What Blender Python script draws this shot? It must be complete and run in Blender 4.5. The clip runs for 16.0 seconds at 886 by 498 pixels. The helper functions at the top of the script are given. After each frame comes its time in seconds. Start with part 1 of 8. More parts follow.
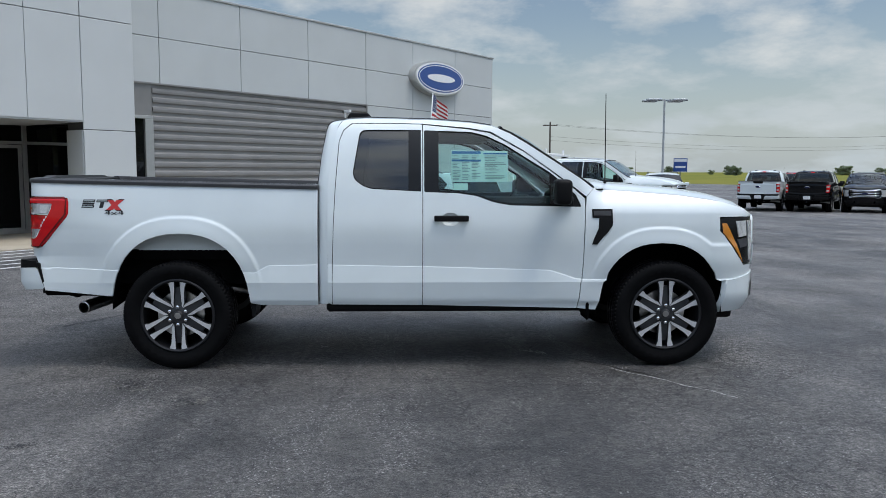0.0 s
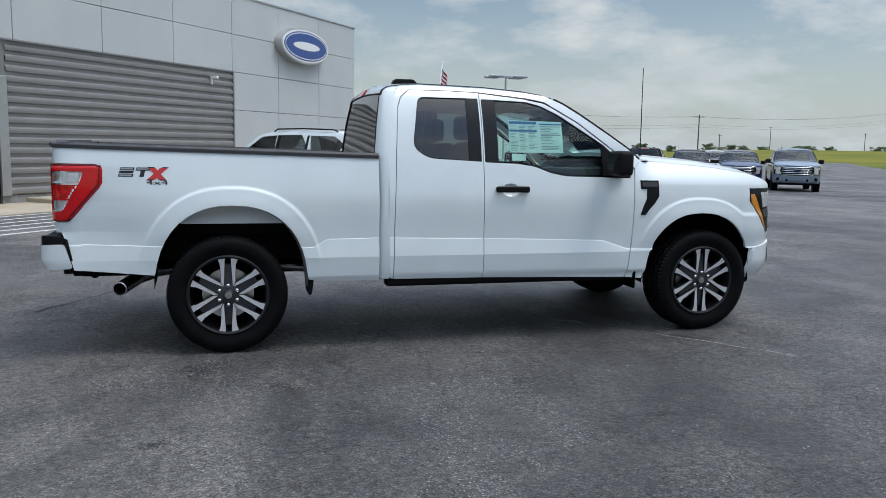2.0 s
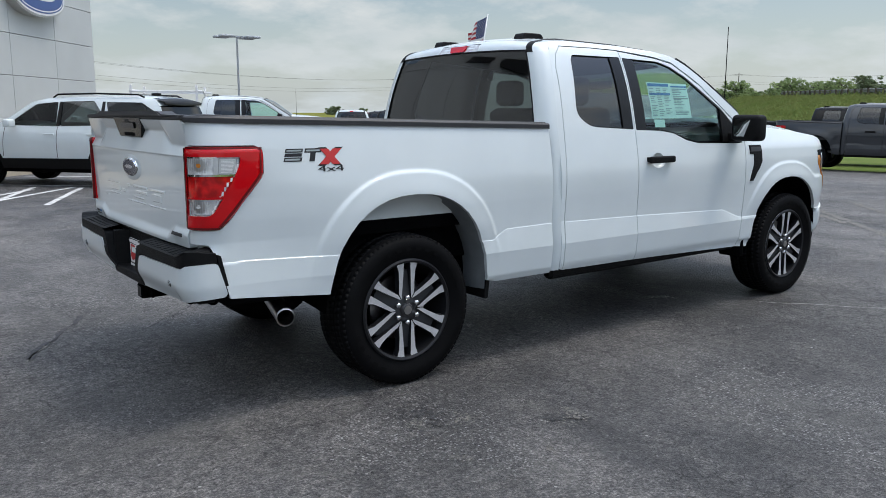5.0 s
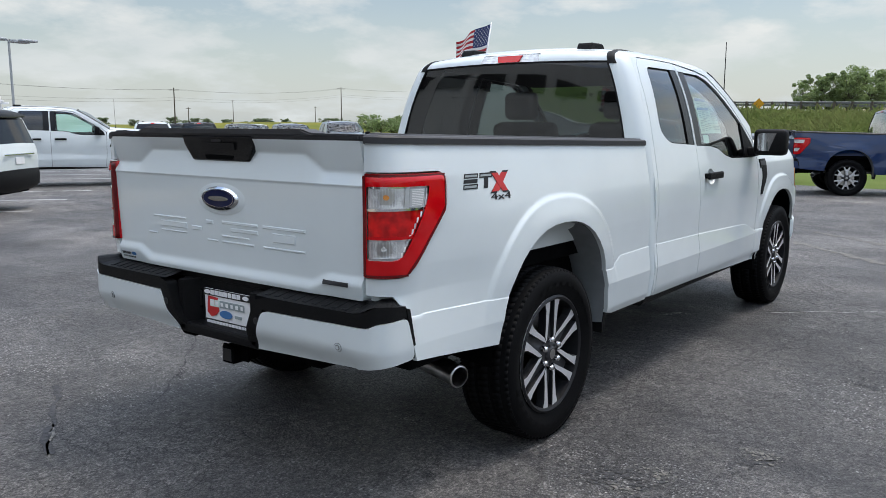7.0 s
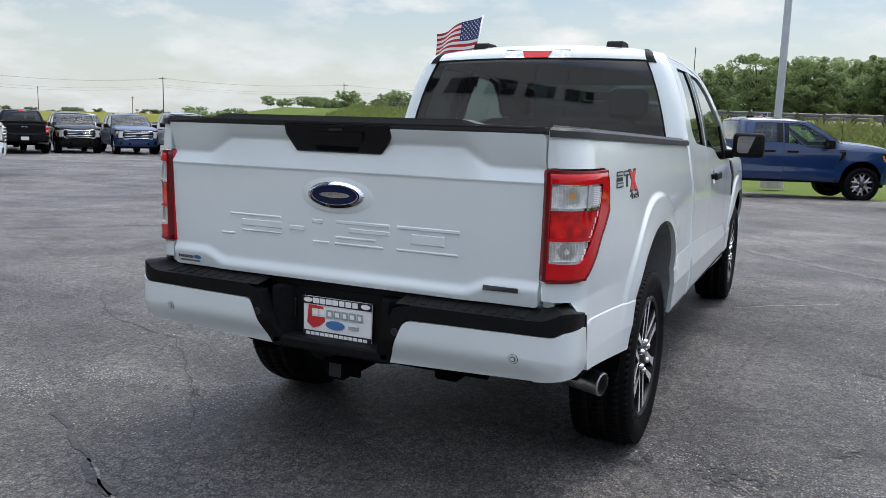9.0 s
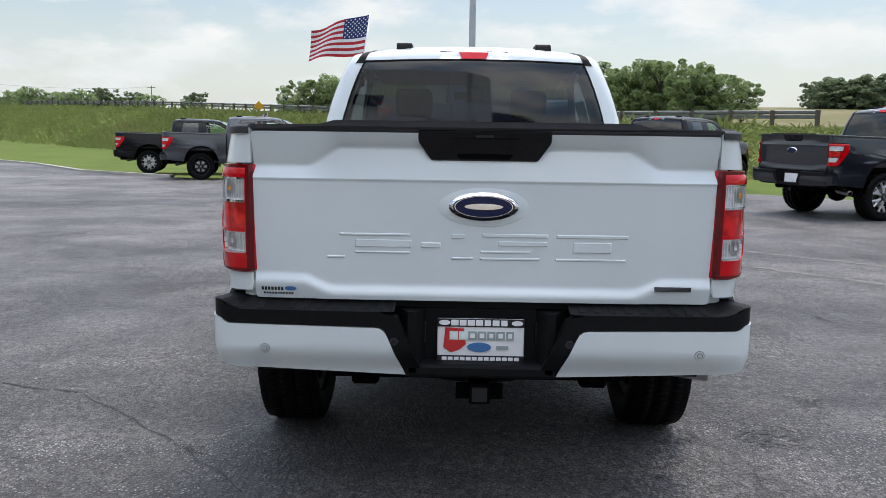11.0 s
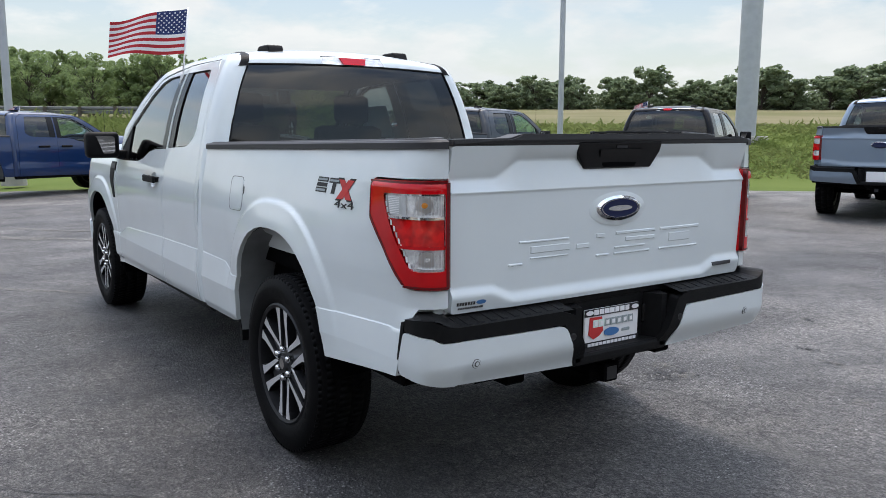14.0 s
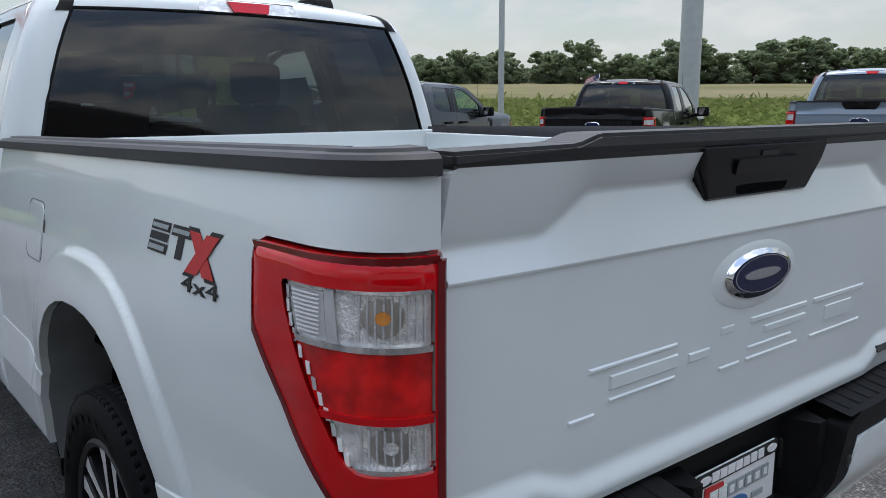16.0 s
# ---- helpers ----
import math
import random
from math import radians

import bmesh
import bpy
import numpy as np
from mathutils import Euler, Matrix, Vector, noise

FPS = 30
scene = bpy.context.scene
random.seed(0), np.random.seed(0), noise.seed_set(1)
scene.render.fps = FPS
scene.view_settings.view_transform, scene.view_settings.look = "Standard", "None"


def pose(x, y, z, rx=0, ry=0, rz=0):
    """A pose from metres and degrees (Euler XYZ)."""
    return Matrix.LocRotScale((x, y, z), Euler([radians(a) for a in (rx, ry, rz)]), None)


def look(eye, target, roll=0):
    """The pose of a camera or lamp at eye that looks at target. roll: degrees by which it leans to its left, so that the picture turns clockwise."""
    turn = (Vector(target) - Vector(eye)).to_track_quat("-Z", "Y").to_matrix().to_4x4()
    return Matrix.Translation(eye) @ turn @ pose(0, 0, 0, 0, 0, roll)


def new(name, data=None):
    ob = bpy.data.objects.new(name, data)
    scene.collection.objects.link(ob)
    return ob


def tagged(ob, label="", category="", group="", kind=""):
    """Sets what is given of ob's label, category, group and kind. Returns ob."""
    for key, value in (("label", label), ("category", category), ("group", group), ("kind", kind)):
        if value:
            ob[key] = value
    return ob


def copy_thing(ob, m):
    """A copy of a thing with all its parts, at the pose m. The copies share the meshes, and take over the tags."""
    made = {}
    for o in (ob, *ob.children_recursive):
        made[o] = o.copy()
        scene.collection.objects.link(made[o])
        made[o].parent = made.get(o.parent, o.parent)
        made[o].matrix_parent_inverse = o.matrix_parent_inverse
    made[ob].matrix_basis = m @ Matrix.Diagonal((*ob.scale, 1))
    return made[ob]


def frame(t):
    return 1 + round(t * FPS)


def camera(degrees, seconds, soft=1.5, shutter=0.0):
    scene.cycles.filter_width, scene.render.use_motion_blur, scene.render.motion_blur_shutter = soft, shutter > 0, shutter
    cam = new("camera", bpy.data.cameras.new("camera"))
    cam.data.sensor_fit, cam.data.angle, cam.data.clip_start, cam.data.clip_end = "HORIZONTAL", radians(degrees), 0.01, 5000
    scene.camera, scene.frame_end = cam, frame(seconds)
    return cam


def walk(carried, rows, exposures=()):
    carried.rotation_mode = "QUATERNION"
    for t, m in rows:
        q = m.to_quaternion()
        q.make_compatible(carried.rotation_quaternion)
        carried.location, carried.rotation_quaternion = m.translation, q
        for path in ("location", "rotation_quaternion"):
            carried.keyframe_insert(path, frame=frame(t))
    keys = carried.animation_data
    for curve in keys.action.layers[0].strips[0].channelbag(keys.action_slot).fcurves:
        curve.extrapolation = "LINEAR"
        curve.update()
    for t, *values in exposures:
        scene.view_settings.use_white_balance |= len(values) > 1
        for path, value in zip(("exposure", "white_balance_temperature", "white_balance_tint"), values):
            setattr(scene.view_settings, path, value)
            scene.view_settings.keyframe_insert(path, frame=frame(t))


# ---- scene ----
cam = camera(57.9, 16.0, soft=0.65)
PATH = [
    (0, (1.722, -6.942, 1.488), (1.808, -4.953, 1.294), 0.2),
    (0.5, (1.425, -6.909, 1.451), (1.569, -4.921, 1.287), 0.4),
    (1, (0.959, -6.793, 1.453), (1.133, -4.808, 1.276), 0.6),
    (1.5, (0.451, -6.718, 1.458), (0.768, -4.759, 1.213), 1.0),
    (2, (-0.037, -6.554, 1.444), (0.495, -4.643, 1.189), 1.0),
    (2.5, (-0.531, -6.33, 1.442), (0.185, -4.485, 1.155), 0.6),
    (3, (-0.971, -6.01, 1.432), (-0.169, -4.206, 1.113), 0.3),
    (3.5, (-1.393, -5.681, 1.446), (-0.498, -3.923, 1.118), -0.1),
    (4, (-1.764, -5.276, 1.438), (-0.781, -3.567, 1.1), 0.0),
    (6.5, (-3.006, -3.077, 1.45), (-1.507, -1.789, 1.141), -0.0),
    (7, (-3.179, -2.751, 1.459), (-1.609, -1.551, 1.152), 0.1),
    (7.5, (-3.252, -2.575, 1.453), (-1.637, -1.438, 1.135), 0.4),
    (8, (-3.284, -2.38, 1.436), (-1.64, -1.294, 1.09), 1.2),
    (8.5, (-3.405, -2.057, 1.421), (-1.715, -1.04, 1.089), 1.7),
    (9, (-3.61, -1.612, 1.423), (-1.819, -0.776, 1.116), 1.7),
    (9.5, (-3.748, -1.15, 1.425), (-1.888, -0.482, 1.116), 0.8),
    (12, (-3.853, 0.989, 1.407), (-1.917, 0.579, 1.115), 1.8),
    (12.5, (-3.763, 1.475, 1.411), (-1.887, 0.853, 1.105), 2.0),
    (13, (-3.579, 1.872, 1.417), (-1.823, 0.963, 1.113), 1.5),
    (13.5, (-3.415, 2.209, 1.448), (-1.749, 1.143, 1.15), 0.6),
    (14, (-3.311, 2.339, 1.458), (-1.677, 1.225, 1.162), 0.2),
    (14.5, (-3.121, 2.258, 1.451), (-1.498, 1.139, 1.117), 0.5),
    (15, (-2.753, 2.036, 1.475), (-1.135, 0.909, 1.14), 0.5),
    (15.5, (-2.333, 1.796, 1.472), (-0.768, 0.594, 1.145), 0.6),
    (16, (-1.921, 1.476, 1.486), (-0.395, 0.233, 1.13), -0.1),
]
walk(cam, [(t, look(eye, target, roll)) for t, eye, target, roll in PATH],
     [(0, -0.11, 6580, 8), (2, -0.05, 6600, 8), (4, 0.03, 6680, 8.5), (6.5, 0.17, 6900, 9.5), (9, 0.37, 6980, 11.5), (12.5, 0.42, 7000, 12), (14.5, 0.41, 6960, 12), (16, 0.11, 6900, 11)])
from mathutils import geometry

# ---------------------------------------------------------------- light
SUN_EL, SUN_AZ = radians(68), radians(-28)      # azimuth from +x towards +y
world = bpy.data.worlds.new("sky_world")
scene.world = world
world.use_nodes = True
wn, wl = world.node_tree.nodes, world.node_tree.links
wn.clear()
w_out = wn.new("ShaderNodeOutputWorld")
w_bg = wn.new("ShaderNodeBackground")
w_sky = wn.new("ShaderNodeTexSky")
w_sky.sky_type, w_sky.sun_disc = 'NISHITA', False
w_sky.sun_elevation, w_sky.sun_rotation = SUN_EL, radians(90) - SUN_AZ
w_sky.air_density, w_sky.dust_density, w_sky.ozone_density = 1.1, 1.2, 1.8
w_tc = wn.new("ShaderNodeTexCoord")
w_sep = wn.new("ShaderNodeSeparateXYZ")
wl.new(w_tc.outputs["Generated"], w_sep.inputs[0])
# a flat layer of cloud: the way up is divided out, so that it closes up towards the horizon
w_max = wn.new("ShaderNodeMath"); w_max.operation = 'MAXIMUM'; w_max.inputs[1].default_value = 0.0
wl.new(w_sep.outputs["Z"], w_max.inputs[0])
w_add = wn.new("ShaderNodeMath"); w_add.operation = 'ADD'; w_add.inputs[1].default_value = 0.27
wl.new(w_max.outputs[0], w_add.inputs[0])
w_div = wn.new("ShaderNodeVectorMath"); w_div.operation = 'DIVIDE'
w_cmb = wn.new("ShaderNodeCombineXYZ")
for i in range(3):
    wl.new(w_add.outputs[0], w_cmb.inputs[i])
wl.new(w_tc.outputs["Generated"], w_div.inputs[0]); wl.new(w_cmb.outputs[0], w_div.inputs[1])
w_n1 = wn.new("ShaderNodeTexNoise"); w_n1.inputs["Scale"].default_value = 2.1; w_n1.inputs["Detail"].default_value = 9; w_n1.inputs["Roughness"].default_value = 0.58
w_map = wn.new("ShaderNodeMapping"); w_map.inputs["Location"].default_value = (3.1, 1.7, 0.4); w_map.inputs["Scale"].default_value = (1, 1, 0.15)
wl.new(w_div.outputs[0], w_map.inputs[0]); wl.new(w_map.outputs[0], w_n1.inputs["Vector"])
w_r1 = wn.new("ShaderNodeValToRGB")
w_r1.color_ramp.elements[0].position, w_r1.color_ramp.elements[1].position = 0.45, 0.60
wl.new(w_n1.outputs["Fac"], w_r1.inputs[0])
w_n2 = wn.new("ShaderNodeTexNoise"); w_n2.inputs["Scale"].default_value = 2.6; w_n2.inputs["Detail"].default_value = 6
wl.new(w_map.outputs[0], w_n2.inputs["Vector"])
w_cl = wn.new("ShaderNodeValToRGB")
w_cl.color_ramp.elements[0].position, w_cl.color_ramp.elements[1].position = 0.35, 0.7
w_cl.color_ramp.elements[0].color = (5.7, 6.25, 6.75, 1)
w_cl.color_ramp.elements[1].color = (7.6, 7.85, 8.05, 1)
wl.new(w_n2.outputs["Fac"], w_cl.inputs[0])
w_fac = wn.new("ShaderNodeMath"); w_fac.operation = 'MULTIPLY_ADD'; w_fac.inputs[1].default_value = 0.80; w_fac.inputs[2].default_value = 0.06
wl.new(w_r1.outputs[0], w_fac.inputs[0])
w_mix = wn.new("ShaderNodeMixRGB")
wl.new(w_fac.outputs[0], w_mix.inputs[0]); wl.new(w_sky.outputs[0], w_mix.inputs[1]); wl.new(w_cl.outputs[0], w_mix.inputs[2])
w_up = wn.new("ShaderNodeMath"); w_up.operation = 'MULTIPLY_ADD'; w_up.inputs[1].default_value = 4.4; w_up.inputs[2].default_value = 1.0
w_hi = wn.new("ShaderNodeMath"); w_hi.operation = 'SUBTRACT'; w_hi.use_clamp = True; w_hi.inputs[1].default_value = 0.24
wl.new(w_max.outputs[0], w_hi.inputs[0]); wl.new(w_hi.outputs[0], w_up.inputs[0])
# brighter haze on the sun's side
w_dot = wn.new("ShaderNodeVectorMath"); w_dot.operation = 'DOT_PRODUCT'; w_dot.inputs[1].default_value = (math.cos(radians(-20)), math.sin(radians(-20)), 0)
wl.new(w_tc.outputs["Generated"], w_dot.inputs[0])
w_side = wn.new("ShaderNodeMath"); w_side.operation = 'MULTIPLY_ADD'; w_side.inputs[1].default_value = 0.02; w_side.inputs[2].default_value = 1.0
wl.new(w_dot.outputs["Value"], w_side.inputs[0])
w_tot = wn.new("ShaderNodeMath"); w_tot.operation = 'MULTIPLY'
wl.new(w_side.outputs[0], w_tot.inputs[0]); wl.new(w_up.outputs[0], w_tot.inputs[1])
# pale haze low over the horizon
w_hr = wn.new("ShaderNodeMapRange"); w_hr.interpolation_type = 'SMOOTHSTEP'
w_hr.inputs["From Min"].default_value, w_hr.inputs["From Max"].default_value = 0.0, 0.20
w_hr.inputs["To Min"].default_value, w_hr.inputs["To Max"].default_value = 0.65, 0.0
wl.new(w_max.outputs[0], w_hr.inputs["Value"])
w_hz = wn.new("ShaderNodeMixRGB"); w_hz.inputs[2].default_value = (5.3, 6.1, 6.7, 1)
wl.new(w_hr.outputs[0], w_hz.inputs[0]); wl.new(w_mix.outputs[0], w_hz.inputs[1])
w_zen = wn.new("ShaderNodeVectorMath"); w_zen.operation = 'SCALE'
wl.new(w_hz.outputs[0], w_zen.inputs[0]); wl.new(w_tot.outputs[0], w_zen.inputs["Scale"])
w_bg.inputs["Strength"].default_value = 0.1
wl.new(w_zen.outputs[0], w_bg.inputs[0]); wl.new(w_bg.outputs[0], w_out.inputs[0])
sun = new("sun", bpy.data.lights.new("sun", 'SUN'))
sun.data.energy, sun.data.angle, sun.data.color = 1.4, radians(15), (1.0, 0.97, 0.92)
sun.matrix_world = look((0, 0, 30), (-math.cos(SUN_EL) * math.cos(SUN_AZ), -math.cos(SUN_EL) * math.sin(SUN_AZ), 30 - math.sin(SUN_EL)))
scene.view_settings.exposure = 0.0

# ---------------------------------------------------------------- materials
def material(name, color, rough=0.5, metal=0.0, coat=0.0, spec=0.5, vary=0.0, scale=8.0, bump=0.0, bscale=60.0, color2=None, trans=0.0, alpha=1.0, emit=0.0, detail=5.0, lo=0.35, hi=0.65, ior=1.45, rvary=0.0):
    m = bpy.data.materials.new(name)
    m.use_nodes = True
    n, l = m.node_tree.nodes, m.node_tree.links
    b = n["Principled BSDF"]
    b.inputs["Base Color"].default_value = (*color, 1)
    b.inputs["Roughness"].default_value = rough
    b.inputs["Metallic"].default_value = metal
    b.inputs["Coat Weight"].default_value = coat
    b.inputs["Coat Roughness"].default_value = 0.03
    b.inputs["Specular IOR Level"].default_value = spec
    b.inputs["Transmission Weight"].default_value = trans
    b.inputs["IOR"].default_value = ior
    b.inputs["Alpha"].default_value = alpha
    if emit:
        b.inputs["Emission Color"].default_value = (*color, 1)
        b.inputs["Emission Strength"].default_value = emit
    tc = n.new("ShaderNodeTexCoord")
    if vary or color2:
        c2 = color2 or tuple(max(0, c * (1 - vary)) for c in color)
        t = n.new("ShaderNodeTexNoise")
        t.inputs["Scale"].default_value, t.inputs["Detail"].default_value = scale, detail
        l.new(tc.outputs["Object"], t.inputs["Vector"])
        r = n.new("ShaderNodeValToRGB")
        r.color_ramp.elements[0].position, r.color_ramp.elements[1].position = lo, hi
        r.color_ramp.elements[0].color, r.color_ramp.elements[1].color = (*c2, 1), (*color, 1)
        l.new(t.outputs["Fac"], r.inputs[0])
        l.new(r.outputs[0], b.inputs["Base Color"])
        if rvary:
            k = n.new("ShaderNodeMath"); k.operation = 'MULTIPLY_ADD'
            k.inputs[1].default_value, k.inputs[2].default_value = rvary, rough - rvary / 2
            l.new(t.outputs["Fac"], k.inputs[0]); l.new(k.outputs[0], b.inputs["Roughness"])
    if bump:
        t2 = n.new("ShaderNodeTexNoise")
        t2.inputs["Scale"].default_value, t2.inputs["Detail"].default_value = bscale, 4
        l.new(tc.outputs["Object"], t2.inputs["Vector"])
        bp = n.new("ShaderNodeBump")
        bp.inputs["Strength"].default_value, bp.inputs["Distance"].default_value = bump, 0.01
        l.new(t2.outputs["Fac"], bp.inputs["Height"]); l.new(bp.outputs[0], b.inputs["Normal"])
    return m


def car_paint(name, color, flake=0.0):
    return material(name, color, rough=0.32 if not flake else 0.28, metal=flake, coat=1.0, vary=0.04, scale=3.0, bump=0.006, bscale=900)


PAINT_WHITE = car_paint("white_paint", (0.672, 0.724, 0.732))
PAINT_BLUE = car_paint("blue_paint", (0.0015, 0.024, 0.095))
PAINT_GREY = car_paint("grey_paint", (0.036, 0.040, 0.047), 0.3)
PAINT_BLACK = material("black_paint", (0.004, 0.004, 0.005), rough=0.12, coat=0.2, spec=0.2, vary=0.1, scale=3)
PAINT_STEEL = car_paint("pale_blue_paint", (0.20, 0.26, 0.33), 0.35)
PAINT_RED = car_paint("red_paint", (0.22, 0.008, 0.010))
PAINT_NAVY = car_paint("navy_paint", (0.003, 0.005, 0.010))
PLASTIC = material("black_plastic", (0.007, 0.007, 0.0075), rough=0.55, spec=0.16, vary=0.25, scale=40, bump=0.12, bscale=700)
PLASTIC_GLOSS = material("gloss_black_trim", (0.005, 0.005, 0.0055), rough=0.25, spec=0.35, vary=0.1, scale=20)
TRIM_GREY = material("dark_grey_trim", (0.030, 0.030, 0.033), rough=0.5, vary=0.15, scale=30)
DARK = material("underbody_black", (0.003, 0.003, 0.0033), rough=0.85, spec=0.05, vary=0.4, scale=9, bump=0.2, bscale=40)
# arch liner paint, greyed down so the wheel arch's shade is in its colour
LINER_SHADED = material("shaded_liner_grey", (0.20, 0.215, 0.225), rough=0.6, vary=0.2, scale=9)
RUBBER = material("tyre_rubber", (0.0045, 0.0045, 0.005), rough=0.6, spec=0.10, vary=0.3, scale=14, bump=0.1, bscale=200)
ALLOY = material("machined_alloy", (0.68, 0.68, 0.69), rough=0.36, metal=0.5, vary=0.08, scale=50)
WHEEL_GREY = material("satin_grey_wheel_paint", (0.055, 0.056, 0.06), rough=0.38, metal=0.4, spec=0.4, vary=0.12, scale=30)
ALLOY_DARK = material("dark_wheel_paint", (0.018, 0.018, 0.02), rough=0.4, metal=0.2, spec=0.3, vary=0.15, scale=30)
CHROME = material("chrome", (0.75, 0.76, 0.78), rough=0.08, metal=1.0)
MIRROR = material("mirror_glass", (0.42, 0.44, 0.45), rough=0.02, metal=1.0)
STEEL = material("exhaust_steel", (0.55, 0.54, 0.53), rough=0.28, metal=1.0, vary=0.3, scale=20)
GLASS_CLEAR = material("clear_window_glass", (0.50, 0.80, 0.74), rough=0.0, trans=1.0, ior=1.05, coat=1.0)
GLASS_TINT = material("tinted_window_glass", (0.018, 0.020, 0.021), rough=0.0, trans=1.0, ior=1.05, coat=1.0)
GLASS_TINT.node_tree.nodes["Principled BSDF"].inputs["Coat IOR"].default_value = 1.7
RED_LENS = material("red_lens", (0.56, 0.002, 0.006), rough=0.10, spec=0.3, coat=0.45, vary=0.12, scale=14, detail=2.0)
RED_DEEP = material("deep_red_lens", (0.72, 0.008, 0.008), rough=0.12, spec=0.3, coat=0.6, color2=(0.36, 0.003, 0.004), scale=24, detail=2.0)
RED_DARK = material("dark_red_edge", (0.14, 0.004, 0.006), rough=0.2, vary=0.3, scale=20)
CLEAR_LENS = material("clear_lamp_lens", (0.84, 0.84, 0.83), rough=0.2, metal=0.45, coat=0.7, color2=(0.56, 0.56, 0.56), scale=38, bump=0.35, bscale=160, detail=2.0)
REFLECTOR = material("ribbed_grey_reflector", (0.55, 0.56, 0.57), rough=0.3, metal=0.3, coat=0.5, vary=0.1, scale=40)
AMBER = material("amber_lens", (0.60, 0.22, 0.03), rough=0.15, coat=1.0)
LOGO_BLUE = material("deep_blue_enamel", (0.006, 0.011, 0.050), rough=0.2, coat=0.25, spec=0.3)
SIGN_BLUE = material("blue_sign_face", (0.012, 0.06, 0.26), rough=0.3, coat=0.5, vary=0.1, scale=3)
WHITE_PLASTIC = material("white_plastic", (0.8, 0.8, 0.8), rough=0.4, vary=0.05, scale=10)
CLOTH_SEAT = material("charcoal_seat_cloth", (0.028, 0.028, 0.031), rough=0.9, vary=0.3, scale=60, bump=0.2, bscale=400)
CABIN = material("dark_cabin_plastic", (0.02, 0.02, 0.022), rough=0.7, vary=0.2, scale=30)
HEADLINER = material("grey_headliner", (0.10, 0.10, 0.10), rough=0.95, vary=0.1, scale=40)
PAPER = material("window_sticker_paper", (0.66, 0.78, 0.72), rough=0.8, vary=0.05, scale=30)
PRINT_BLUE = material("printed_blue", (0.05, 0.16, 0.36), rough=0.8)
PRINT_GREY = material("printed_grey", (0.30, 0.34, 0.34), rough=0.8)
INK_BLACK = material("black_ink", (0.012, 0.012, 0.014), rough=0.5)
INK_RED = material("red_ink", (0.52, 0.03, 0.03), rough=0.45)


# ---------------------------------------------------------------- building tools
def link(name, bm, mat, parent=None, label="", smooth=True, mats=()):
    me = bpy.data.meshes.new(name)
    bm.to_mesh(me)
    bm.free()
    for m in (mat, *mats):
        me.materials.append(m)
    if smooth:
        me.polygons.foreach_set("use_smooth", [True] * len(me.polygons))
        me.update()
    ob = new(name, me)
    if parent is not None:
        ob.parent = parent
    if label:
        ob["label"] = label
    return ob


def part(name, bm, mat, parent, label="", smooth=False, mats=()):
    return link(name, bm, mat, parent, label, smooth, mats)


def sharpen(bm, deg=35):
    for e in bm.edges:
        e.smooth = len(e.link_faces) == 2 and e.calc_face_angle(0) < radians(deg)


def curve_table(x, table):
    """A smooth curve through the table's points."""
    if x <= table[0][0]:
        return table[0][1]
    for i in range(len(table) - 1):
        (a, va), (b, vb) = table[i], table[i + 1]
        if x <= b:
            t, w = (x - a) / (b - a), b - a
            ma = (vb - table[i - 1][1]) / (b - table[i - 1][0]) if i else (vb - va) / w
            mb = (table[i + 2][1] - va) / (table[i + 2][0] - a) if i + 2 < len(table) else (vb - va) / w
            return (2 * t ** 3 - 3 * t * t + 1) * va + (t ** 3 - 2 * t * t + t) * w * ma + (3 * t * t - 2 * t ** 3) * vb + (t ** 3 - t * t) * w * mb
    return table[-1][1]


def lerp_table(x, table):
    if x <= table[0][0]:
        return table[0][1]
    for (a, va), (b, vb) in zip(table, table[1:]):
        if x <= b:
            return va + (vb - va) * (x - a) / (b - a)
    return table[-1][1]


def smooth(a, b, x):
    t = max(0.0, min(1.0, (x - a) / (b - a)))
    return t * t * (3 - 2 * t)


def rounded(poly, r, n=4):
    """A polygon with its corners rounded; r is one radius or one for each corner."""
    out, m = [], len(poly)
    for i, p in enumerate(poly):
        rad = r[i] if isinstance(r, (list, tuple)) else r
        p, a, b = Vector(p), Vector(poly[i - 1]), Vector(poly[(i + 1) % m])
        da, db = (a - p), (b - p)
        k = min(rad, da.length * 0.45, db.length * 0.45)
        if k < 1e-4:
            out.append(tuple(p))
            continue
        s, e = p + da.normalized() * k, p + db.normalized() * k
        for j in range(n + 1):
            t = j / n
            out.append(tuple((1 - t) ** 2 * s + 2 * t * (1 - t) * p + t * t * e))
    return out


